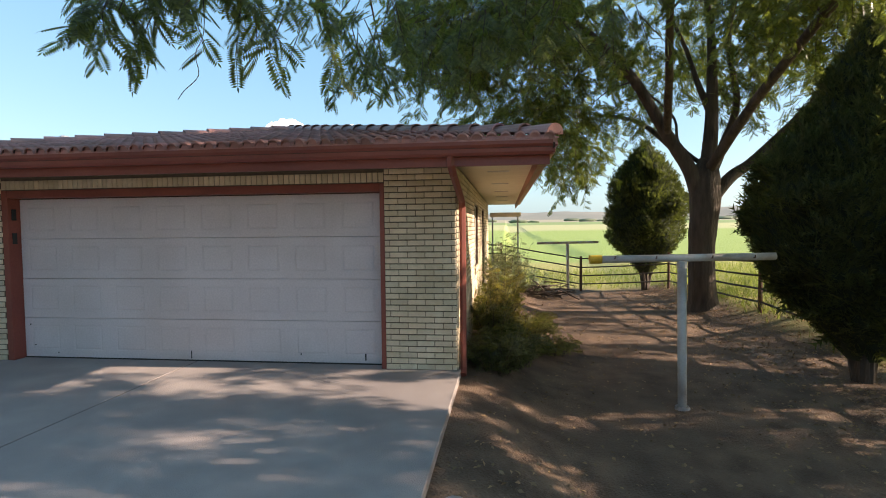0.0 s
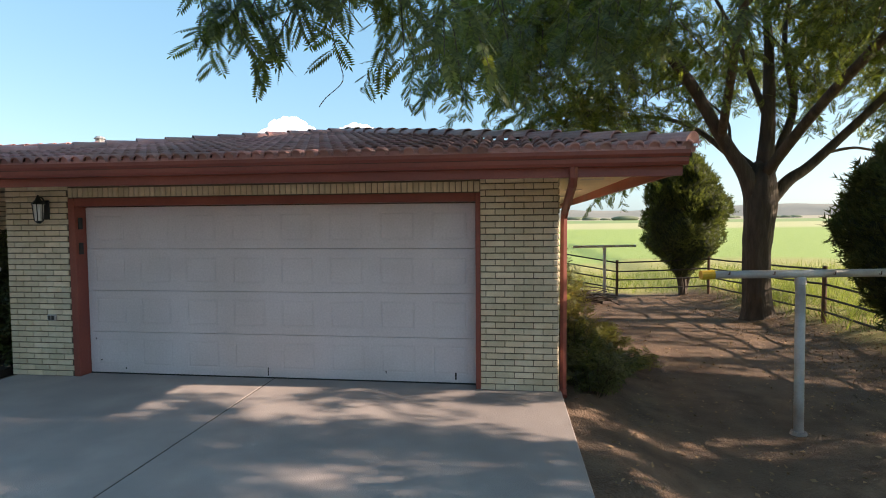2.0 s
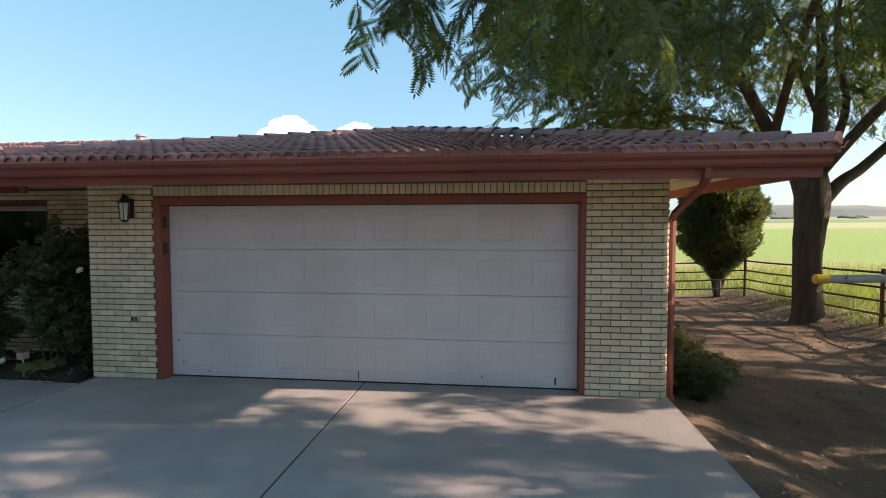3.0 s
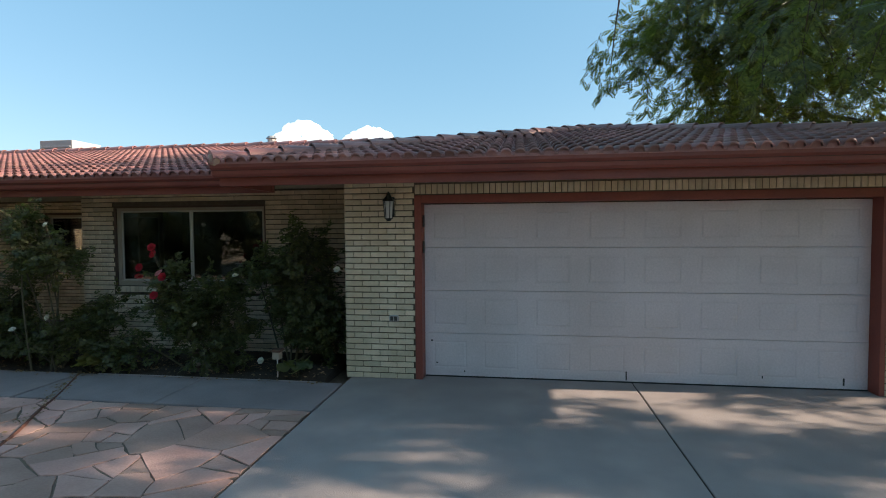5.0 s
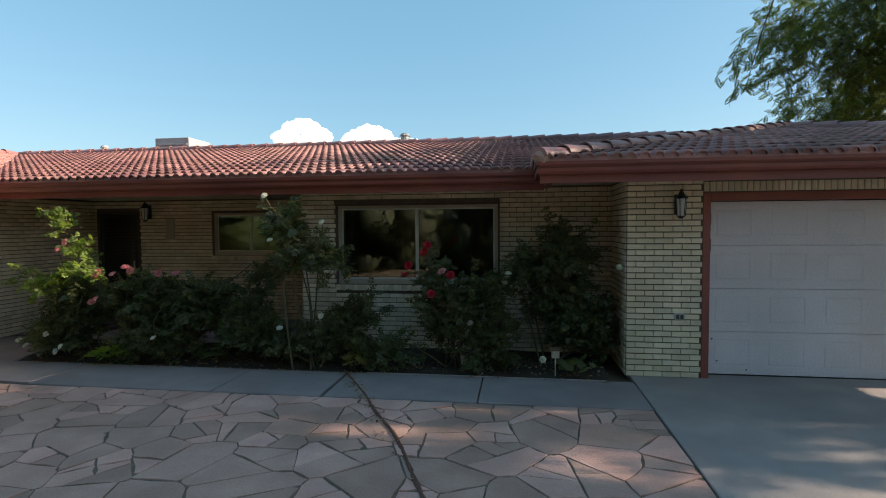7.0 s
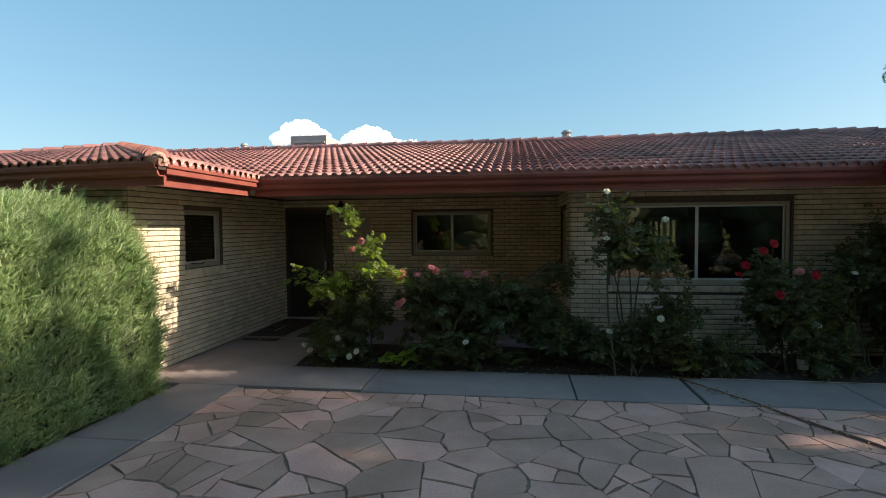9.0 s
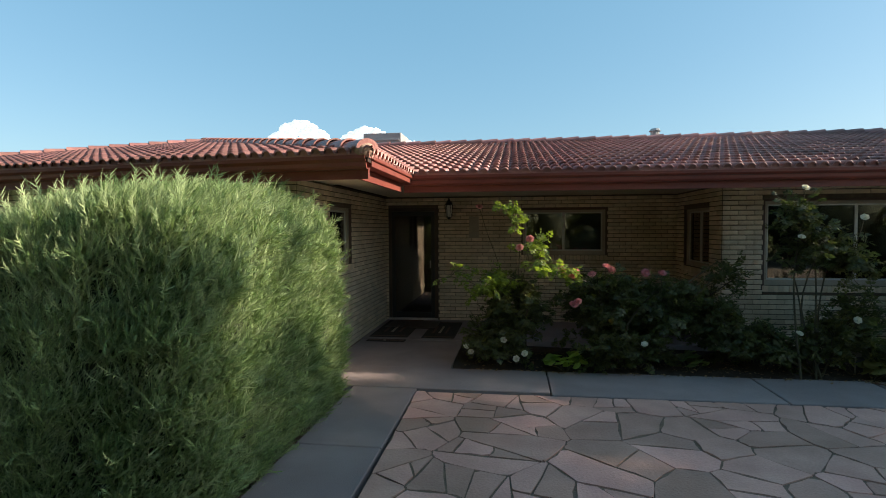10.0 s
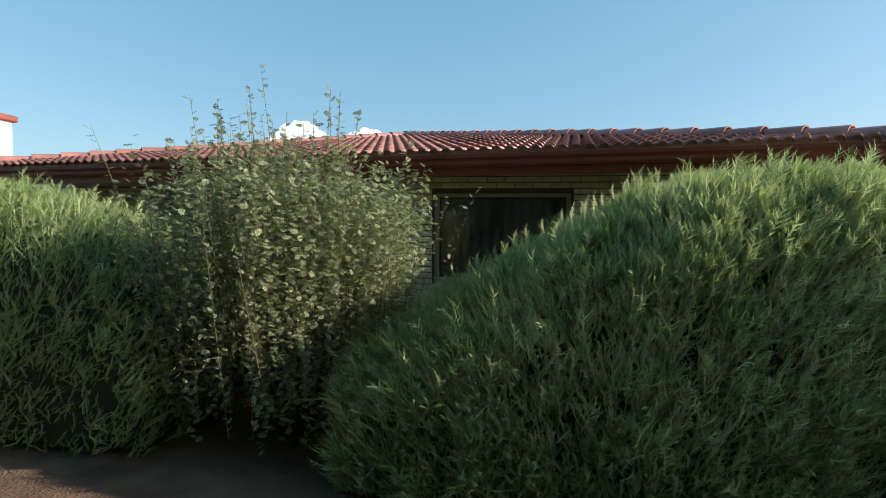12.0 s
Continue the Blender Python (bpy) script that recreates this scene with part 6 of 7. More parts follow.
def broad_plant(x, y, n, r, label, seed, mat):
    rng = random.Random(seed)
    root = empty("broad_leaf_plant", x, y, 0.0)
    tagged(root, label, "plant", "low plants along the walk")
    for k in range(n):
        a, d = rng.uniform(0, 6.28), r * math.sqrt(rng.random())
        z = 0.08 + 0.22 * rng.random() * (1 - d / (r + 0.01)) + 0.04
        s = rng.uniform(0.045, 0.085)
        bm = bmesh.new()
        c = bm.verts.new((0, 0, -0.012))
        rim = [bm.verts.new((s * (1 + 0.14 * math.cos(5 * q)) * math.cos(q), s * (1 + 0.14 * math.cos(5 * q)) * math.sin(q), 0.006 * math.cos(5 * q))) for q in (2 * math.pi * i / 12 for i in range(12))]
        for i in range(12):
            bm.faces.new((c, rim[i], rim[(i + 1) % 12]))
        bm.transform(pose(d * math.cos(a), d * math.sin(a), z, rng.uniform(-35, 35), rng.uniform(-35, 35), rng.uniform(0, 360)))
        part("leaf", bm, mat, root)
        if k % 4 == 0:
            part("stalk", tube_bm([(0, 0, -0.02), (d * math.cos(a), d * math.sin(a), z)], 0.004, 4), M_STEM, root)


broad_plant(-12.35, -0.22, 34, 0.24, "low plant with broad lime leaves beside the walk", 1, M_LIMELEAF)
broad_plant(-10.9, -0.1, 22, 0.18, "low broad-leaved plant beside the walk", 2, M_ROSELEAF)
broad_plant(-8.98, -0.2, 20, 0.16, "dry yellowish weed clump at the end of the joint", 3, M_WEED)
broad_plant(-6.3, -0.12, 16, 0.2, "low green plant at the bed's edge", 4, M_ROSELEAF)

# ---- clothes posts ----


def clothes_post(x, y, top, half_l, half_r, turn, label, cap):
    g = ground_z(x, y)
    root = empty("clothes_post", x, y, g)
    root.rotation_euler = (0, 0, radians(turn))
    tagged(root, label, "clothes post", "T-shaped clothes posts")
    h = top - g
    part("upright", tube_bm([(0.02, 0, -0.1), (0.012, 0, 0.5), (0, 0, h - 0.03)], 0.048, 12), M_GALV, root, smooth=True)
    part("crossbar", tube_bm([(-half_l, 0, h - 0.012), (0, 0, h), (half_r, 0, h + 0.012)], 0.042, 12), M_GALV, root, smooth=True)
    part("collar", tube_bm([(0, 0, h - 0.11), (0, 0, h - 0.045)], 0.056, 12), M_GALV, root)
    if cap:
        part("end_tape", tube_bm([(-half_l - 0.012, 0, h - 0.012), (-half_l + 0.12, 0, h - 0.010)], 0.049, 12), M_YELLOW, root, "yellow tape wrapped round the bar's end")
    for k, s in enumerate((-0.75, -0.3, 0.3, 0.75)):
        xx = s * (half_l if s < 0 else half_r)
        part("line_hook", tube_bm([(xx, -0.04, h + 0.0), (xx, -0.07, h + 0.0), (xx, -0.075, h + 0.03)], 0.006, 5), M_RUST, root)
    part("footing", tube_bm([(0.02, 0, -0.08), (0.02, 0, 0.03)], [0.10, 0.075], 10), M_CONC, root)
    return root


clothes_post(3.31, 0.2, 1.262, 1.0, 1.0, 4, "galvanised T-shaped clothes post with a yellow-taped end", True)
clothes_post(3.4, 11.7, 1.06, 1.0, 1.0, 4, "thin grey T-shaped clothes post farther back", False)

# ---- pipe fence ----
fence = empty("pipe_fence", 6.63, 11.65, ground_z(6.63, 11.65))
tagged(fence, "rusty steel pipe fence with four rails round the yard", "fence")
corner = (6.63, 11.75)
line_a = [(6.63 + 0.02 * (11.75 - y), y) for y in (11.75, 8.9, 5.9, 2.9, -0.1, -3.2, -6.4)]
line_b = [(x, 11.75 + 0.16 * (6.63 - x)) for x in (6.63, 3.9, 1.2, -1.5, -4.2)]
for ln in (line_a, line_b):
    for i, (x, y) in enumerate(ln):
        if ln is line_b and i == 0:
            continue
        g = ground_z(x, y)
        under(part("fence_post", tube_bm([(x, y, g - 0.1), (x, y, g + 1.18)], 0.045, 8), M_RUST), fence)
    for (a, b) in zip(ln, ln[1:]):
        for h in (0.24, 0.52, 0.80, 1.10):
            pa, pb = (*a, ground_z(*a) + h), (*b, ground_z(*b) + h)
            under(part("rail", tube_bm([pa, ((pa[0] + pb[0]) / 2, (pa[1] + pb[1]) / 2, (pa[2] + pb[2]) / 2 - 0.015), pb], 0.024, 6), M_RAIL), fence)

# ---- heap of prunings, bucket, awning, odds and ends in the side yard ----
prng = random.Random(8)
heap = empty("branch_heap", 2.5, 10.4, ground_z(2.5, 10.4))
tagged(heap, "heap of grey pruned branches on the ground", "branch heap")
for k in range(46):
    a = prng.uniform(0, math.pi)
    L = prng.uniform(0.5, 1.2)
    cx, cy, cz = 2.5 + prng.gauss(0, 0.35), 10.4 + prng.gauss(0, 0.3), ground_z(2.5, 10.4) + 0.05 + abs(prng.gauss(0, 0.16))
    dx, dy, dz = L / 2 * math.cos(a), L / 2 * math.sin(a), prng.uniform(-0.14, 0.18)
    under(part("branch", tube_bm([(cx - dx, cy - dy, max(cz - dz, ground_z(2.5, 10.4) + 0.01)), (cx + prng.gauss(0, 0.05), cy, cz + 0.04), (cx + dx, cy + dy, max(cz + dz, ground_z(2.5, 10.4) + 0.01))], [0.022, 0.018, 0.009], 5), M_BARK), heap)
bm = bmesh.new()
bmesh.ops.create_cone(bm, cap_ends=False, segments=16, radius1=0.16, radius2=0.19, depth=0.42, matrix=Matrix.Translation((0, 0, 0.21)))
bmesh.ops.create_circle(bm, cap_ends=True, segments=16, radius=0.16, matrix=Matrix.Translation((0, 0, 0.01)))
bucket = part("bucket", bm, M_BLACK)
bucket.location = (1.6, 9.6, ground_z(1.6, 9.6))
tagged(bucket, "black plastic bucket by the branch heap", "bucket")
part("bucket_rim", tube_bm([(0.19 * math.cos(a), 0.19 * math.sin(a), 0.42) for a in (2 * math.pi * k / 16 for k in range(17))], 0.01, 5), M_BLACK, bucket)
part("bucket_handle", tube_bm([(0.19 * math.cos(a), 0.05, 0.42 - 0.12 * math.sin(a)) for a in (math.pi * k / 10 for k in range(11))], 0.005, 5), M_GALV, bucket)
awn = empty("patio_awning", 1.35, 11.6, 2.0)
tagged(awn, "ribbed pale patio awning at the back corner", "awning")
for k in range(10):
    under(part("awning_rib", box_bm(0.86 + 0.1 * k, 11.2, 2.02, 0.94 + 0.1 * k, 13.0, 2.06, 0.006), M_SOFFIT if k % 2 else M_TAN), awn)
under(part("awning_edge", box_bm(0.86, 11.18, 1.93, 1.86, 11.2, 2.07, 0.004), M_SOFFIT), awn)
for x, y in ((1.8, 12.9), (0.9, 12.9)):
    under(part("awning_post", tube_bm([(x, y, ground_z(x, y) - 0.05), (x, y, 2.02)], 0.03, 8), M_GALV), awn)
rock = bmesh.new()
bmesh.ops.create_icosphere(rock, subdivisions=2, radius=0.07)
for v in rock.verts:
    v.co = Vector((v.co.x * 1.3, v.co.y, v.co.z * 0.7)) * (1 + 0.25 * noise.noise(v.co * 20))
rk = part("rock", rock, M_CONC, smooth=True)
rk.location = (1.06, -2.75, ground_z(1.06, -2.75) + 0.03)
tagged(rk, "pale fist-sized stone beside the slab", "stone")

# debris in the open joint of the court
hp = [(-9.1, -0.22, 0.015), (-8.85, -0.62, 0.02), (-8.55, -1.12, 0.016), (-8.38, -1.46, 0.016), (-8.0, -2.1, 0.016), (-7.72, -2.75, 0.016), (-7.35, -3.6, 0.016), (-6.9, -4.8, 0.016), (-6.5, -6.2, 0.016)]
jrng = random.Random(8)
bm = bmesh.new()
rows = []
for p, q in zip(spline(hp, 14), spline(hp, 14)[1:]):
    d = (q - p).normalized()
    sd = Vector((-d.y, d.x, 0))
    rows.append([bm.verts.new((p.x + sd.x * w, p.y + sd.y * w, h)) for w, h in ((-0.010 - 0.014 * jrng.random(), 0.0015), (-0.004, 0.010 + 0.006 * jrng.random()), (0.004, 0.011 + 0.006 * jrng.random()), (0.010 + 0.014 * jrng.random(), 0.0015))])
for a, b in zip(rows, rows[1:]):
    for k in range(3):
        bm.faces.new((a[k], a[k + 1], b[k + 1], b[k]))
tagged(part("joint_debris", bm, M_HOSE), "red-brown soil and dry debris packed in the paving joint", "debris", kind="structure")


def bed_lantern(x, y, label):
    root = empty("garden_lantern", x, y, 0.0)
    tagged(root, label, "garden light", "garden lights in the bed")
    part("stake", tube_bm([(0, 0, -0.05), (0, 0, 0.22)], 0.008, 6), M_GALV, root)
    part("housing", box_bm(-0.045, -0.045, 0.22, 0.045, 0.045, 0.31, 0.006), M_TAN, root)
    part("cap", box_bm(-0.065, -0.065, 0.31, 0.065, 0.065, 0.335, 0.008), M_RUST, root)
    return root


bed_lantern(-9.03, 0.02, "small square garden light with a rusty cap")
bed_lantern(-6.55, -0.12, "small square garden light half hidden by leaves")
bm = bmesh.new()
bmesh.ops.create_cone(bm, cap_ends=True, segments=14, radius1=0.055, radius2=0.065, depth=0.12, matrix=Matrix.Translation((0, 0, 0.06)))
jar = part("glass_jar_light", bm, M_TAN)
jar.location = (-7.62, -0.05, 0.09)
tagged(jar, "pale jar-shaped garden light on a stone", "garden light")
part("jar_lid", tube_bm([(0, 0, 0.12), (0, 0, 0.15)], 0.068, 14), M_RUST, jar)
part("jar_foot", tube_bm([(0, 0, -0.12), (0, 0, 0.0)], [0.05, 0.03], 8), M_RUST, jar)
edge = part("bed_border", tube_bm([(-8.8, -0.285, 0.01), (-8.0, -0.29, 0.014), (-7.0, -0.285, 0.01), (-6.0, -0.29, 0.012)], 0.008, 5), M_CONC)
tagged(edge, "thin pale edging strip along the bed", "edging")

# ---- dark flat panels before the front door ----


def door_mat(x0, y0, x1, y1, z, label):
    root = empty("door_mat", (x0 + x1) / 2, (y0 + y1) / 2, z)
    tagged(root, label, "mat", "mats before the front door")
    w, d = (x1 - x0) / 2, (y1 - y0) / 2
    part("mat_base", box_bm(-w, -d, 0.001, w, d, 0.012, 0.004), M_DARKPANEL, root)
    for a in (-1, 1):
        part("border", box_bm(-w + 0.03, a * (d - 0.06) - 0.015, 0.0125, w - 0.03, a * (d - 0.06) + 0.015, 0.016, 0.002), M_RUST, root)
    for k in range(3):
        part("stripe", box_bm(-w * 0.55 + k * w * 0.4, -d * 0.5, 0.0125, -w * 0.4 + k * w * 0.4, d * 0.35, 0.016, 0.002), M_TAN if k == 1 else M_RUST, root)


door_mat(-15.24, 1.12, -14.64, 1.272, 0.0, "narrow dark panel at the edge of the porch step")
door_mat(-15.26, 1.36, -14.64, 2.84, 0.02, "long dark panel before the front door")
door_mat(-14.42, 1.36, -13.9, 2.7, 0.02, "dark panel beside the front door")

# ---- weeds, litter and grass ----
wrng = np.random.default_rng(51)
GRASS = (np.array([(-0.006, 0, 0), (0.006, 0, 0), (0.004, 0.2, 0.03), (-0.004, 0.2, 0.03), (0.004, 0.2, 0.03), (-0.004, 0.2, 0.03), (-0.0008, 0.38, -0.02), (0.0008, 0.38, -0.02)], np.float32), np.array([(0, 1, 2, 3), (5, 4, 7, 6)], np.int32))


def grass(name, label, pts, size, mat):
    pts = np.array(pts)
    w = np.concatenate([0.45 * wrng.normal(size=(len(pts), 2)), np.ones((len(pts), 1))], axis=1)
    rot = frames_of(w, wrng.normal(size=pts.shape), wrng)
    ob = link(name, scatter(name, *GRASS, rot, pts, wrng.uniform(*size, len(pts)), mat), None)
    return tagged(ob, label, "grass", kind="stuff")


pts = []
while len(pts) < 9000:
    x, y = wrng.uniform(6.2, 11), wrng.uniform(-6, 13)
    if wrng.random() < sm(6.2, 7.4, x) * (0.5 + noise.noise((x, y, 0))):
        pts.append((x, y, ground_z(x, y) - 0.02))
while len(pts) < 16000:
    x, y = wrng.uniform(-2, 16), wrng.uniform(12.3, 19)
    if wrng.random() < sm(12.2, 13.4, y):
        pts.append((x, y, ground_z(x, y) - 0.02))
M_GRASS = surf("rough_grass", (0.13, 0.17, 0.05), (0.19, 0.21, 0.075), 1.2, 0.7, 0.0, 20, island=0.35, transl=(1.8, 1.8, 0.9))
grass("fence_grass", "rough yellow-green grass along the pipe fence", pts, (0.5, 1.5), M_GRASS)
wr2 = np.random.default_rng(52)
WLEAF = leaf_template(4, 0.13, 0.02, 0.06, 0.1)


def weed_clump(x, y, h, r, n, mat, label, seed):
    rng = np.random.default_rng(seed)
    g = ground_z(x, y)
    root = empty("weed_clump", x, y, g)
    tagged(root, label, "weeds", "weeds along the side wall")
    P, W = [], []
    bm = bmesh.new()
    for k in range(n):
        a, d = rng.uniform(0, 6.28), r * math.sqrt(rng.random())
        top = np.array((d * 1.3 * math.cos(a), d * 1.3 * math.sin(a), h * rng.uniform(0.5, 1.0) * (1 - 0.3 * d / r)))
        b = np.array((d * 0.5 * math.cos(a), d * 0.5 * math.sin(a), -0.02))
        tube_bm([b, (b + top) / 2 + np.array((0, 0, 0.06)), top], [0.006, 0.005, 0.002], 3, bm, False)
        for i in range(9):
            t = 0.25 + 0.75 * i / 8
            P.append(b + (top - b) * t)
            q = rng.uniform(0, 6.28)
            W.append((math.cos(q), math.sin(q), 0.5))
    part("stem_growth", bm, M_STEM, root)["kind"] = "stuff"
    link("foliage", leaves("foliage", np.array(P), np.array(W), *WLEAF, rng, mat, (0.5, 1.2), 0.1, 0.3), None, root)["kind"] = "stuff"


for k, (x, y, h, r, n, m) in enumerate(((1.15, 2.2, 0.9, 0.3, 34, M_WEED), (1.25, 3.3, 1.1, 0.35, 42, M_WEED), (1.35, 4.5, 1.3, 0.4, 46, M_WEED), (1.3, 5.9, 1.5, 0.4, 50, M_VINE), (1.4, 7.4, 1.7, 0.45, 50, M_VINE), (1.5, 9.0, 1.9, 0.5, 60, M_VINE),
                                        (1.75, 3.0, 0.5, 0.4, 40, M_WEED), (1.45, 1.1, 0.5, 0.42, 60, M_ROSELEAF), (1.25, 0.45, 0.55, 0.32, 50, M_ROSELEAF), (2.1, 2.4, 0.3, 0.35, 30, M_WEED), (2.2, 11.0, 1.0, 0.5, 40, M_VINE), (1.2, 1.6, 0.8, 0.25, 30, M_ROSELEAF),
                                        (1.9, 4.3, 0.4, 0.4, 30, M_WEED), (0.98, 2.8, 0.7, 0.2, 24, M_WEED))):
    weed_clump(x, y, h, r, n, m, "tall dry yellow-green weeds against the side wall" if m is not M_ROSELEAF else "dark leafy weeds at the corner of the garage", 60 + k)
LIT = (np.array([(-0.012, -0.03, 0), (0.014, -0.01, 0.006), (0.008, 0.032, 0), (-0.014, 0.012, 0.008)], np.float32), np.array([(0, 1, 2, 3)], np.int32))
lp_, ln_ = [], []
while len(lp_) < 22000:
    x, y = wr2.uniform(0.95, 8.0), wr2.uniform(-6.5, 12.5)
    dens = 0.15 + 0.85 * sm(3.6, 6.2, x) * sm(-6, 0, y) + 0.5 * sm(-1.5, -3, y)
    if wr2.random() < dens:
        lp_.append((x, y, ground_z(x, y) + 0.008))
rot = frames_of(wr2.normal(size=(len(lp_), 3)) * np.array((1, 1, 0.25)), UPV + 0.45 * wr2.normal(size=(len(lp_), 3)), wr2)
lit = link("leaf_litter", scatter("leaf_litter", *LIT, rot, np.array(lp_), wr2.uniform(0.25, 1.0, len(lp_)), M_LITTER), None)
tagged(lit, "dry fallen leaves and twigs scattered on the yard", "leaf litter", kind="stuff")
lp2 = [(wr2.uniform(-13.6, -5.8), -0.27 - abs(wr2.normal()) * 0.05, 0.012) for _ in range(260)] + [(wr2.uniform(-13.6, -5.95), wr2.uniform(-0.26, 0.5), 0.045) for _ in range(900)] + [(-9.1 + 0.5 * t + wr2.normal() * 0.06, -0.25 - t * 0.9 + wr2.normal() * 0.05, 0.012) for t in np.abs(wr2.normal(size=160)) * 1.1]
rot = frames_of(wr2.normal(size=(len(lp2), 3)) * np.array((1, 1, 0.2)), UPV + 0.3 * wr2.normal(size=(len(lp2), 3)), wr2)
tagged(link("path_litter", scatter("path_litter", *LIT, rot, np.array(lp2), wr2.uniform(0.3, 0.8, len(lp2)), M_LITTER), None), "dry petals and leaves along the bed's edge", "leaf litter", kind="stuff")

# ---- distance ----
# Distance haze is mixed into these two flat colours.
M_WOOD = surf("far_trees", (0.13, 0.16, 0.10), (0.18, 0.20, 0.13), 0.3, 0.9, 0.0)
M_HILL = surf("hazy_hills", (0.22, 0.22, 0.19), (0.28, 0.26, 0.22), 0.01, 1.0, 0.0)
drng = random.Random(77)
bm = bmesh.new()
for k in range(150):
    x, y = drng.uniform(-500, 700), drng.uniform(420, 680)
    if drng.random() < 0.35:
        x, y = drng.uniform(350, 700), drng.uniform(-50, 400)
    s = drng.uniform(1.4, 3.4)
    r = bmesh.ops.create_icosphere(bm, subdivisions=2, radius=1.0)
    for v in r["verts"]:
        kk = 1 + 0.35 * noise.noise(v.co * 2.3 + Vector((k, 0, 0)))
        v.co = Vector((x + v.co.x * s * 3.2 * kk, y + v.co.y * s * kk, ground_z(x, y) + s * 0.4 + v.co.z * s * 0.75 * kk * (1 + 0.5 * noise.noise(v.co * 6))))
back_p, back_w = [], []
# Unseen row south of the house, raised westward to cut sky light.
for k in range(26):
    x, y = -34 + 1.9 * k + drng.uniform(-0.6, 0.6), -17.5 + drng.uniform(-2.0, 1.5)
    y += 5.0 if x < -13 else 3.0 if x < -7 else 0.0
    for q in range(8 if x < -13 else 6 if x < -7 else 2):
        s = drng.uniform(1.3, 2.1)
        z = 1.0 + q * 1.5
        r = bmesh.ops.create_icosphere(bm, subdivisions=2, radius=1.0)
        ox, oy = drng.uniform(-0.6, 0.6), drng.uniform(-0.6, 0.6)
        for v in r["verts"]:
            kk = 0.72 * (1 + 0.45 * noise.noise(v.co * 2.1 + Vector((k, q, 0))))
            v.co = Vector((x + ox + v.co.x * s * kk, y + oy + v.co.y * s * kk, z + v.co.z * s * kk))
        p, d = blob_points((x + ox, y + oy, z), (s, s, s), 190, wr2, 0.5)
        back_p.append(p)
        back_w.append(d)
back_p, back_w = np.concatenate(back_p), np.concatenate(back_w)
back = scatter("tree_row", *JSPRIG, frames_of(back_w + 0.8 * wr2.normal(size=back_w.shape), UPV + 0.5 * wr2.normal(size=back_w.shape), wr2), back_p, wr2.uniform(2.5, 5.0, len(back_p)), M_JUN)
tagged(link("tree_row", back, None), "row of dark leafy trees across the drive, unseen, raised to cut sky light", "trees", kind="stuff")
tagged(part("far_woods", bm, M_WOOD, smooth=True), "dark tree clumps beyond the fields, and unseen ones across the drive", "woods", kind="stuff")
out_b = part("back_wing", box_bm(-36.0, 6.0, -0.1, -26.4, 9.6, 2.6), M_STUCCO)
tagged(out_b, "low plain outbuilding behind the wing", "outbuilding")
under(part("roof", box_bm(-36.3, 5.7, 2.6, -26.2, 9.9, 2.75, 0.02), M_TILEJ), out_b)
bm = bmesh.new()
rows = []
for i in range(121):
    a = radians(-40 + i * 1.6)
    R = 2300
    h = 40 + 26 * noise.noise((i * 0.11, 0, 5)) + 9 * noise.noise((i * 0.5, 2, 5)) + (26 * sm(70, 110, i))
    cx, cy = R * math.sin(a), R * math.cos(a)
    rows.append([bm.verts.new((cx * k, cy * k, z)) for k, z in ((0.93, 20), (0.97, 20 + h * 0.6), (1.0, 20 + h), (1.1, 10))])
for p, q in zip(rows, rows[1:]):
    for j in range(3):
        bm.faces.new((p[j], p[j + 1], q[j + 1], q[j]))
bmesh.ops.recalc_face_normals(bm, faces=bm.faces)
tagged(part("backdrop", bm, M_HILL, smooth=True), "low hazy hills on the horizon", "hills", kind="structure")
bm = bmesh.new()
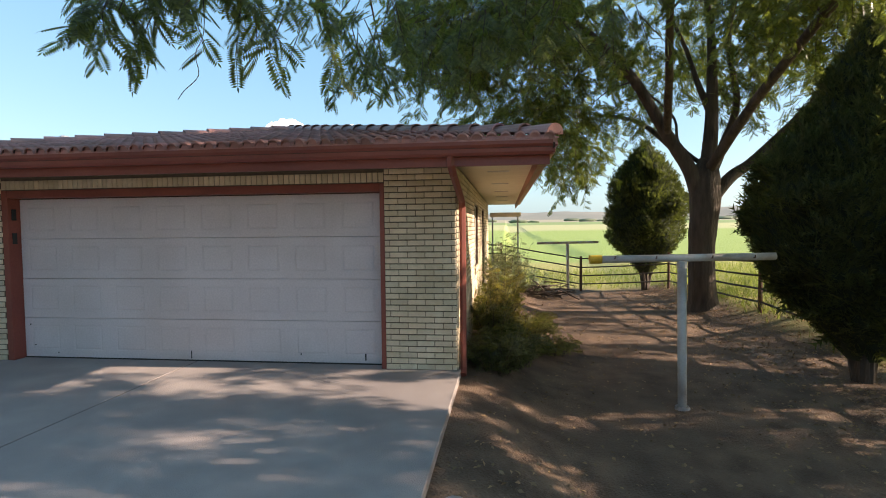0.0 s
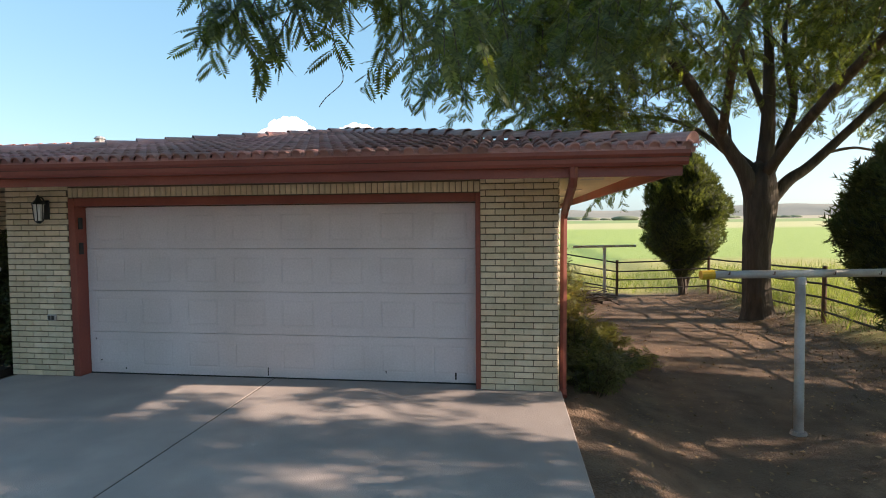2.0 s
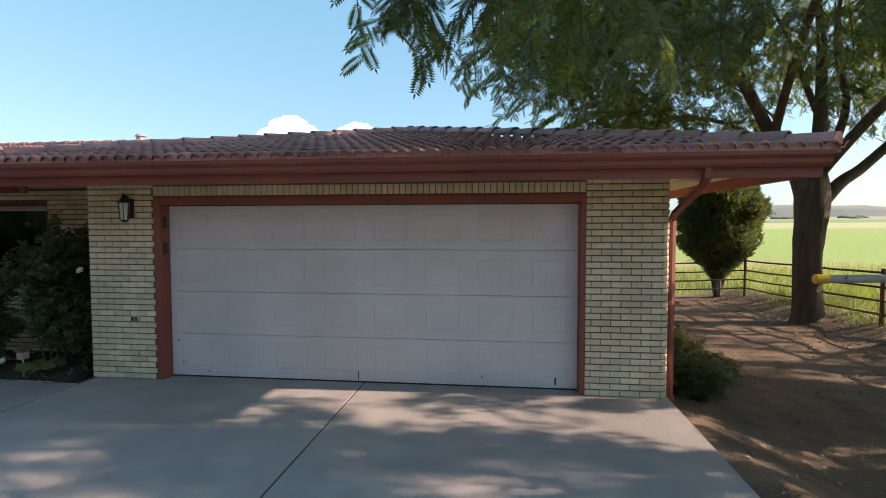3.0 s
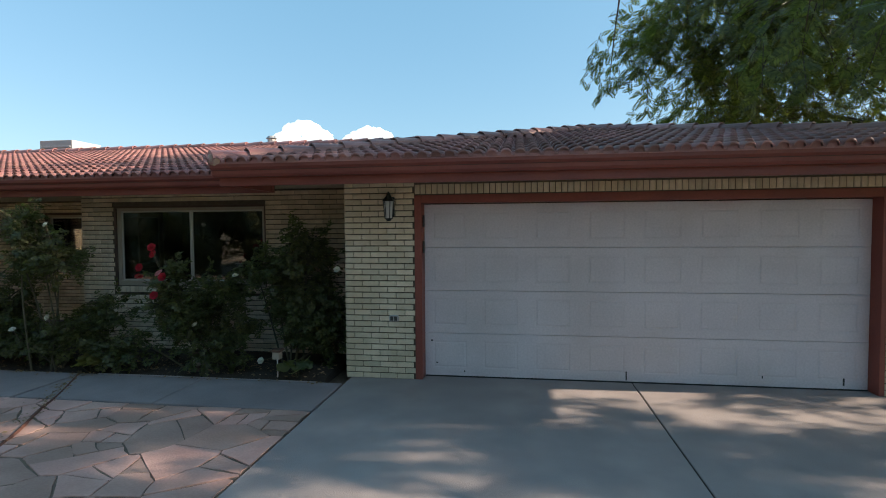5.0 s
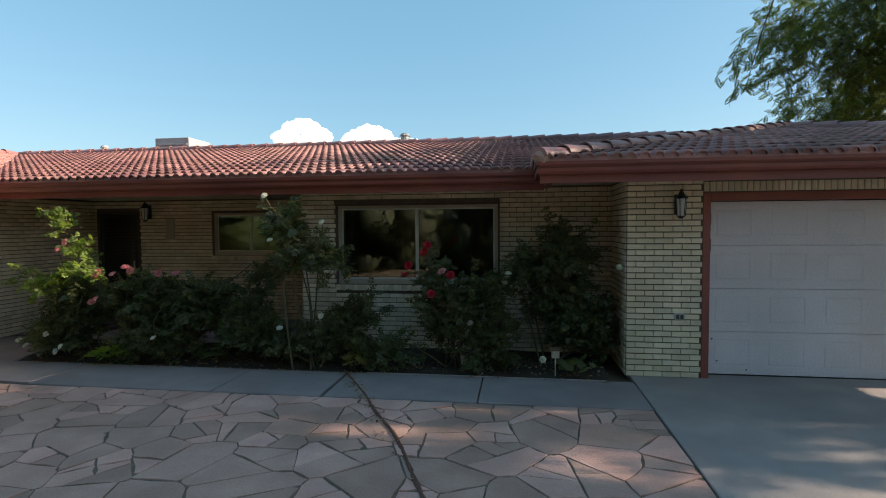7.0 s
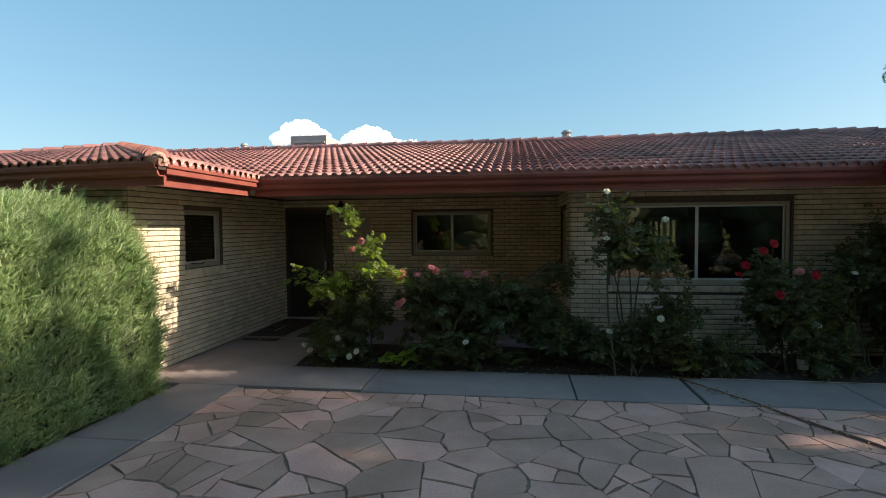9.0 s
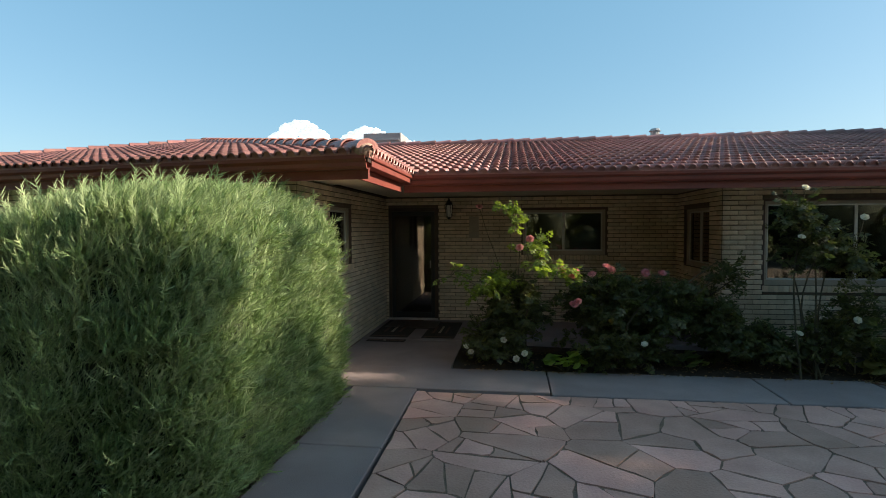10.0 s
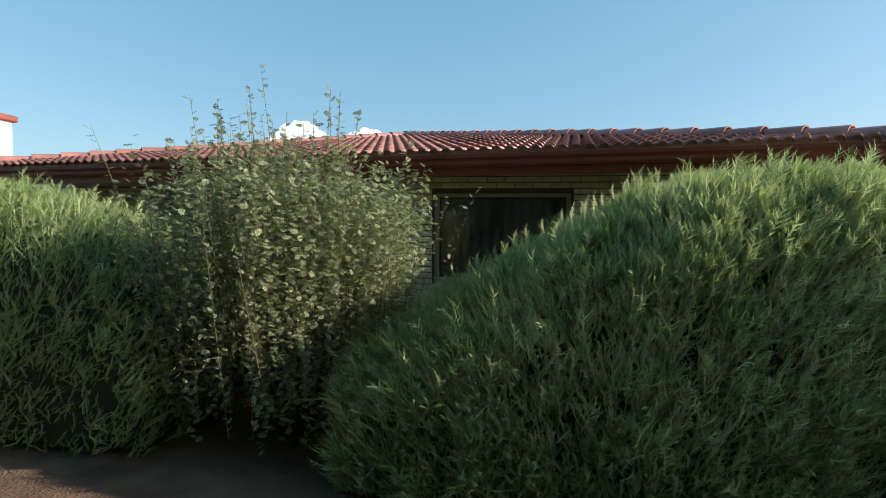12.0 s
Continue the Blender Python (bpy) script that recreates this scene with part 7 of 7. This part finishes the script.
for (u0, u1, z0, z1, n) in ((-990, -760, 340, 432, 150), (-690, -500, 335, 398, 100), (-760, -380, 332, 348, 50)):
    for k in range(n):
        t = drng.random()
        x = u0 + (u1 - u0) * t
        z = z0 + (z1 - z0) * drng.random() * math.sin(math.pi * min(1, max(0, 0.1 + 0.8 * t)))
        r_ = drng.uniform(7, 17) if z1 > 350 else drng.uniform(4, 8)
        r = bmesh.ops.create_icosphere(bm, subdivisions=2, radius=1.0)
        for v in r["verts"]:
            kk = 1 + 0.4 * noise.noise(v.co * 2.5 + Vector((k, z, 0))) + 0.08 * noise.noise(v.co * 7)
            v.co = Vector((x + v.co.x * r_ * 1.25 * kk, 2000 + drng.uniform(-5, 5) * 0 + v.co.y * r_ * kk, z + v.co.z * r_ * 0.9 * kk))
tagged(part("cloud", bm, M_CLOUD, smooth=True), "small white heap cloud low over the roof", "cloud", kind="stuff")

# ---- bricks, piece by piece ----
lay_bricks(w_gar, (-5.73, 0, 0), 0, 6.55, TOP, [(0.83, 0, 5.73, 2.262)], lambda u, z: True, [(0.835, 2.145, 5.725, 2.262, 0.0655)])
lay_bricks(w_main, (-10.15, 1.0, 0), 0, 4.42, TOP, [(0.52, 0.85, 2.915, 2.115)], lambda u, z: u > 3.0 or (u < 1.9 and z < 0.95))
lay_bricks(w_ret, (-5.73, 1.0, 0), -90, 0.99, TOP)
lay_bricks(w_porch, (-15.38, 3.0, 0), 0, 5.23, TOP, [(0.05, 0, 1.0, 2.12), (2.53, 1.155, 4.05, 2.09)], lambda u, z: 1.0 < u < 2.5)
lay_bricks(w_inner, (-10.15, 3.0, 0), -90, 1.99, TOP, [(0.38, 1.02, 1.56, 2.06)])
lay_bricks(w_wing, (-15.38, -1.05, 0), 90, 4.05, TOP, [(1.03, 1.135, 1.96, 2.07)], lambda u, z: u < 2.4)
lay_bricks(w_front, (-19.3, -1.05, 0), 0, 3.92, TOP, [(0.8, 0.935, 2.37, 2.08)], lambda u, z: 0.1 < u < 0.8 and z > 0.3)
lay_bricks(w_back, (-25.0, 1.0, 0), 0, 5.695, TOP)
lay_bricks(w_side, (0.82, 0.0, -0.6), 90, 10.4, TOP + 0.6, [(3.22, 1.4, 4.52, 2.65), (6.22, 0.75, 7.22, 2.65)])
